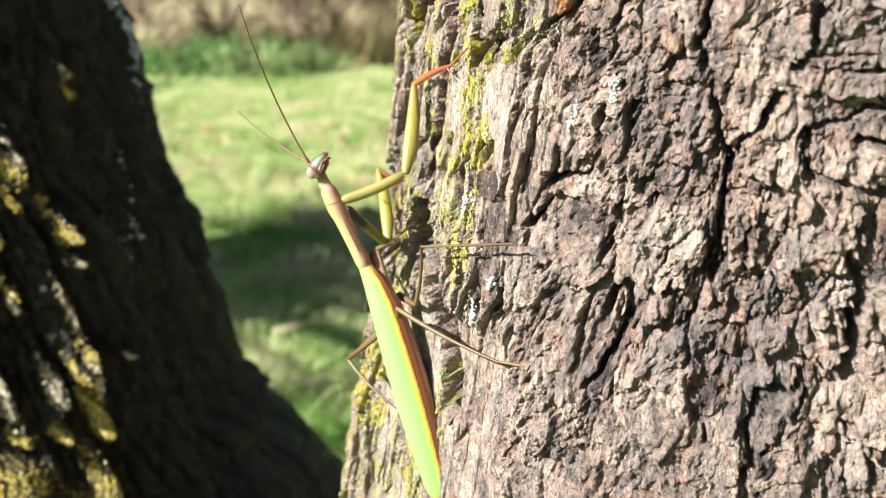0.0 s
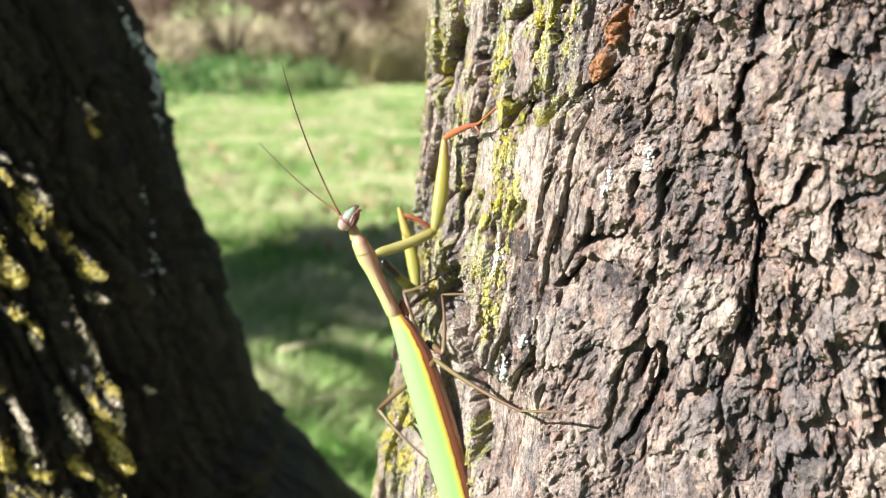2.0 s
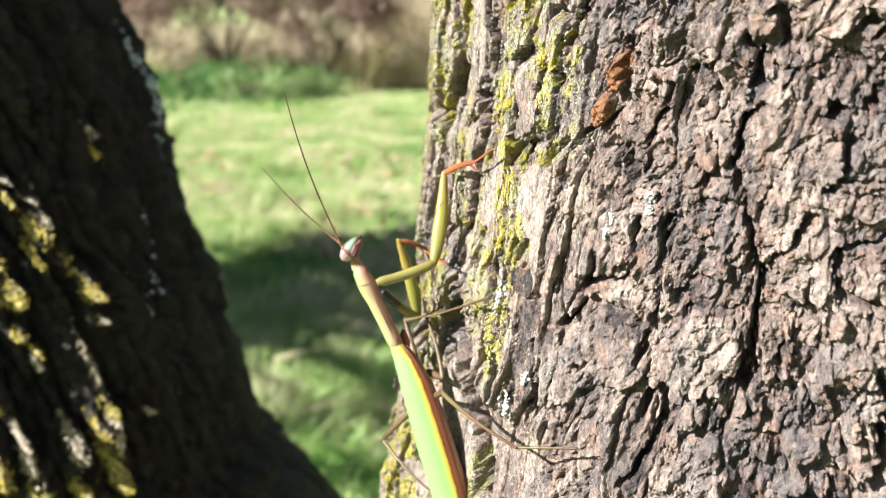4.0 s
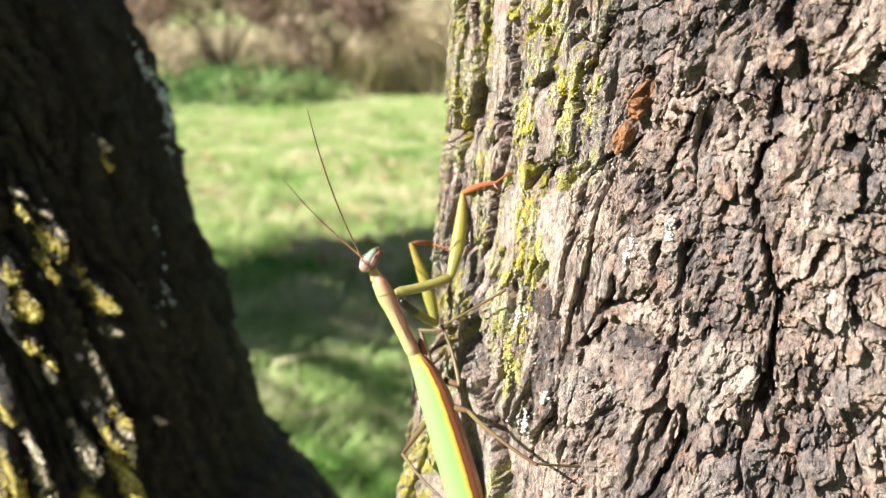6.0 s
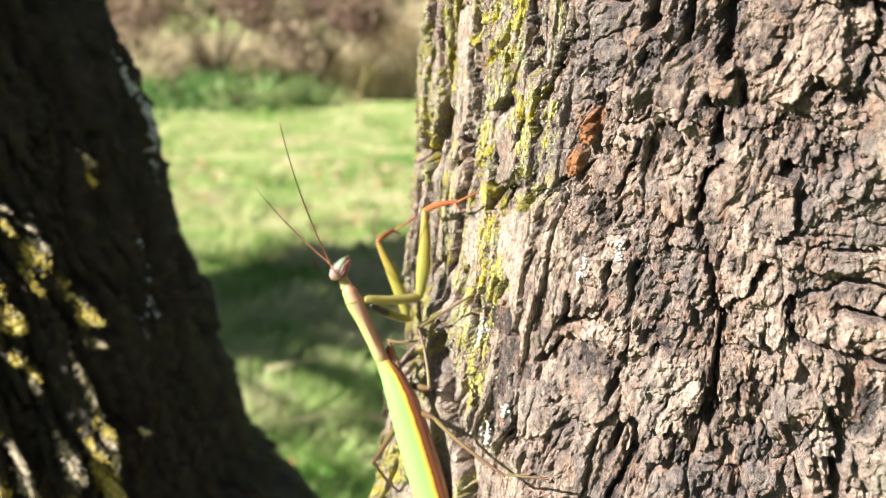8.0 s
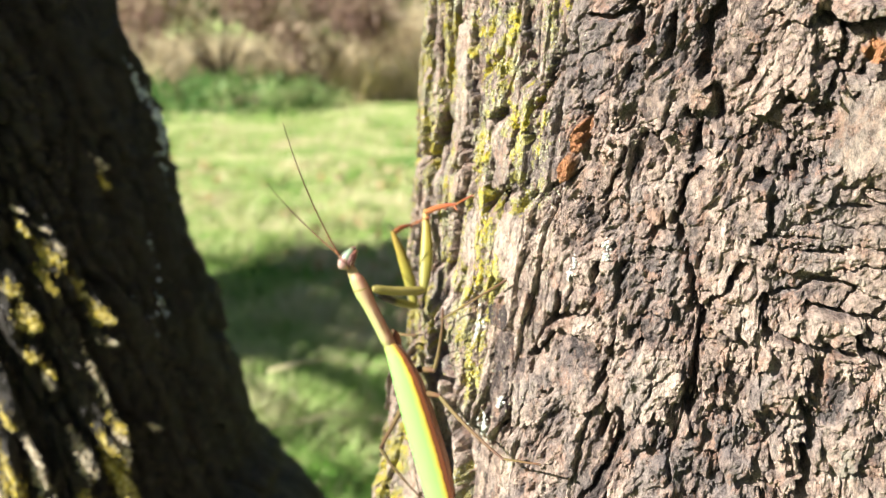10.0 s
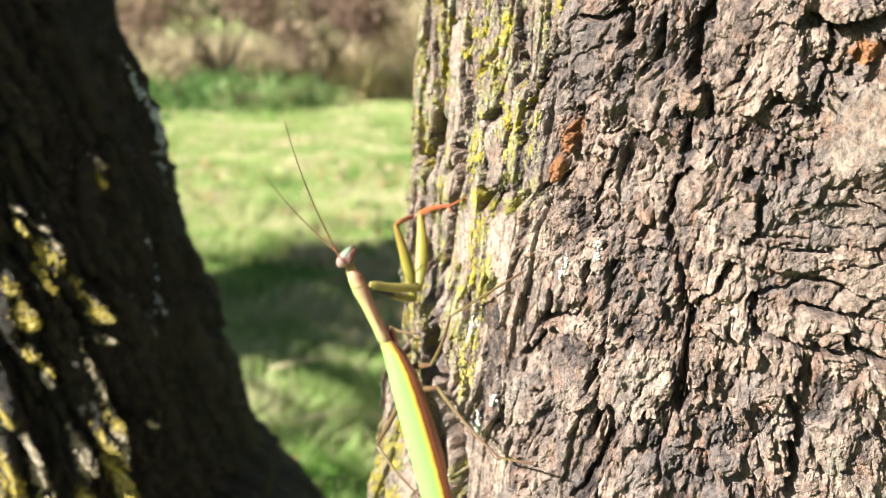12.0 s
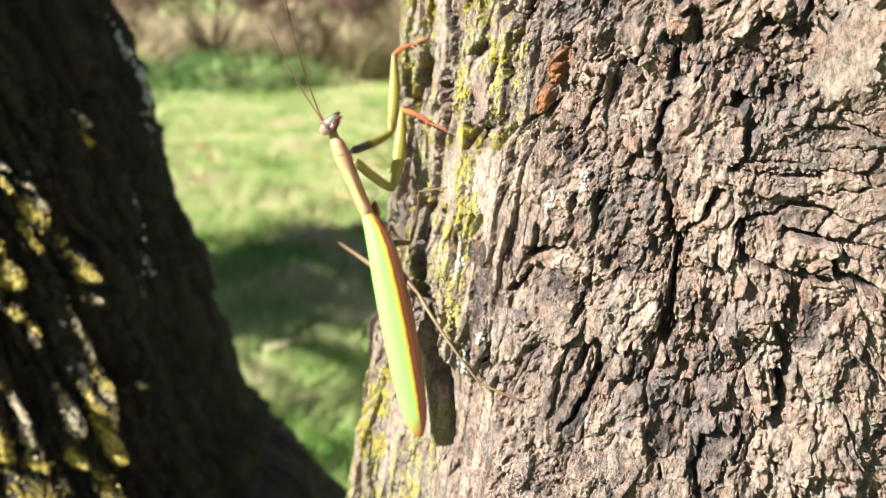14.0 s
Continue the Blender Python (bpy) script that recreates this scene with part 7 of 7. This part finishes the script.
    rows["head"] = [
        (0, -0.00282, -0.00609, 0.02482, 13.8, -6.4, -0.4),
        (0.5, -0.00293, -0.00608, 0.02487, 13.7, -6.6, -0.4),
        (1, -0.00303, -0.00605, 0.02478, 13.7, -6.9, -0.4),
        (1.5, -0.00293, -0.00601, 0.02459, 13.7, -6.7, -0.4),
        (2, -0.00288, -0.00604, 0.02471, 13.7, -6.6, -0.4),
        (2.5, -0.00287, -0.00604, 0.02473, 13.7, -6.5, -0.4),
        (3, -0.00286, -0.00608, 0.02487, 13.7, -6.5, -0.4),
        (5.5, -0.00284, -0.00600, 0.02455, 13.7, -6.5, -0.4),
        (6, -0.00296, -0.00603, 0.02471, 13.7, -6.7, -0.4),
        (6.5, -0.00288, -0.00609, 0.02488, 13.7, -6.5, -0.4),
        (7, -0.00286, -0.00607, 0.02480, 13.7, -6.5, -0.4),
        (7.5, -0.00247, -0.00605, 0.02464, 13.8, -5.6, -0.4),
        (8, -0.00268, -0.00606, 0.02473, 13.7, -6.1, -0.4),
        (10.5, -0.00330, -0.00596, 0.02447, 13.6, -7.6, -0.5),
        (11, -0.00303, -0.00600, 0.02453, 13.7, -6.9, -0.4),
        (11.5, -0.00287, -0.00598, 0.02440, 13.7, -6.6, -0.4),
        (12, -0.00290, -0.00595, 0.02426, 13.7, -6.7, -0.4),
        (12.5, -0.00303, -0.00604, 0.02462, 13.7, -6.9, -0.4),
        (13, -0.00325, -0.00601, 0.02453, 13.7, -7.4, -0.5),
        (13.5, -0.00393, -0.00593, 0.02409, 13.7, -9.1, -0.6),
        (13.7, -0.00182, -0.00622, 0.02480, 14.1, -4.1, -0.3),
        (13.9, -0.00255, -0.00605, 0.02388, 14.2, -6.0, -0.4),
        (14, -0.00395, -0.00598, 0.02375, 14.0, -9.3, -0.6),
    ]
    rows["near_antenna"] = [
        (0, -0.00120, -0.00100, 0.00280, 15.4, 3.8, 0.0),
        (0.5, -0.00120, -0.00100, 0.00280, 14.9, 4.5, -0.0),
        (1, -0.00120, -0.00100, 0.00280, 14.4, 5.2, 0.0),
        (1.5, -0.00120, -0.00100, 0.00280, 13.8, 6.0, 0.0),
        (2, -0.00120, -0.00100, 0.00280, 13.7, 6.3, 0.0),
        (2.5, -0.00120, -0.00100, 0.00280, 13.6, 6.6, 0.0),
        (3, -0.00120, -0.00100, 0.00280, 13.5, 6.9, 0.0),
        (5.5, -0.00120, -0.00100, 0.00280, 12.9, 6.2, 0.0),
        (6, -0.00120, -0.00100, 0.00280, 13.0, 6.7, -0.0),
        (6.5, -0.00120, -0.00100, 0.00280, 13.0, 7.2, 0.0),
        (7, -0.00120, -0.00100, 0.00280, 13.1, 5.4, 0.0),
        (7.5, -0.00120, -0.00100, 0.00280, 13.1, 3.7, 0.0),
        (8, -0.00120, -0.00100, 0.00280, 13.2, 7.0, 0.0),
        (10.5, -0.00120, -0.00100, 0.00280, 12.4, 4.1, -0.0),
        (11, -0.00120, -0.00100, 0.00280, 12.3, 3.6, 0.0),
        (11.5, -0.00120, -0.00100, 0.00280, 12.5, 4.2, -0.0),
        (12, -0.00120, -0.00100, 0.00280, 12.7, 4.9, 0.0),
        (12.5, -0.00120, -0.00100, 0.00280, 13.0, 5.6, 0.0),
        (13, -0.00120, -0.00100, 0.00280, 13.2, 6.2, 0.0),
        (13.5, -0.00120, -0.00100, 0.00280, 14.3, 2.1, 0.0),
        (13.7, -0.00120, -0.00100, 0.00280, 18.2, 0.5, 0.0),
        (13.9, -0.00120, -0.00100, 0.00280, 15.8, 4.2, 0.0),
        (14, -0.00120, -0.00100, 0.00280, 17.4, 8.8, 0.0),
    ]
    rows["far_antenna"] = [
        (0, -0.00120, 0.00100, 0.00280, -37.2, -32.8, 0.0),
        (0.5, -0.00120, 0.00100, 0.00280, -32.3, -30.4, -0.0),
        (1, -0.00120, 0.00100, 0.00280, -27.3, -28.2, 0.0),
        (1.5, -0.00120, 0.00100, 0.00280, -22.3, -26.2, 0.0),
        (2, -0.00120, 0.00100, 0.00280, -20.6, -24.7, -0.0),
        (2.5, -0.00120, 0.00100, 0.00280, -19.0, -23.2, 0.0),
        (3, -0.00120, 0.00100, 0.00280, -17.3, -21.7, 0.0),
        (5.5, -0.00120, 0.00100, 0.00280, -16.7, -22.5, 0.0),
        (6, -0.00120, 0.00100, 0.00280, -15.2, -21.0, 0.0),
        (6.5, -0.00120, 0.00100, 0.00280, -13.8, -19.5, -0.0),
        (7, -0.00120, 0.00100, 0.00280, -15.4, -21.6, 0.0),
        (7.5, -0.00120, 0.00100, 0.00280, -16.9, -23.8, -0.0),
        (8, -0.00120, 0.00100, 0.00280, -15.5, -21.1, -0.0),
        (10.5, -0.00120, 0.00100, 0.00280, -14.7, -20.0, 0.0),
        (11, -0.00120, 0.00100, 0.00280, -14.5, -19.7, 0.0),
        (11.5, -0.00120, 0.00100, 0.00280, -15.2, -19.9, 0.0),
        (12, -0.00120, 0.00100, 0.00280, -15.9, -20.1, -0.0),
        (12.5, -0.00120, 0.00100, 0.00280, -16.6, -20.3, 0.0),
        (13, -0.00120, 0.00100, 0.00280, -17.4, -20.5, -0.0),
        (13.5, -0.00120, 0.00100, 0.00280, -21.4, -23.6, 0.0),
        (13.7, -0.00120, 0.00100, 0.00280, -10.9, -14.9, 0.0),
        (13.9, -0.00120, 0.00100, 0.00280, -12.0, -13.5, -0.0),
        (14, -0.00120, 0.00100, 0.00280, -12.0, -7.5, 0.0),
    ]
    for key, ob in MOVING.items():
        walk(ob, [(r[0], pose(*r[1:])) for r in rows[key]])


motions()
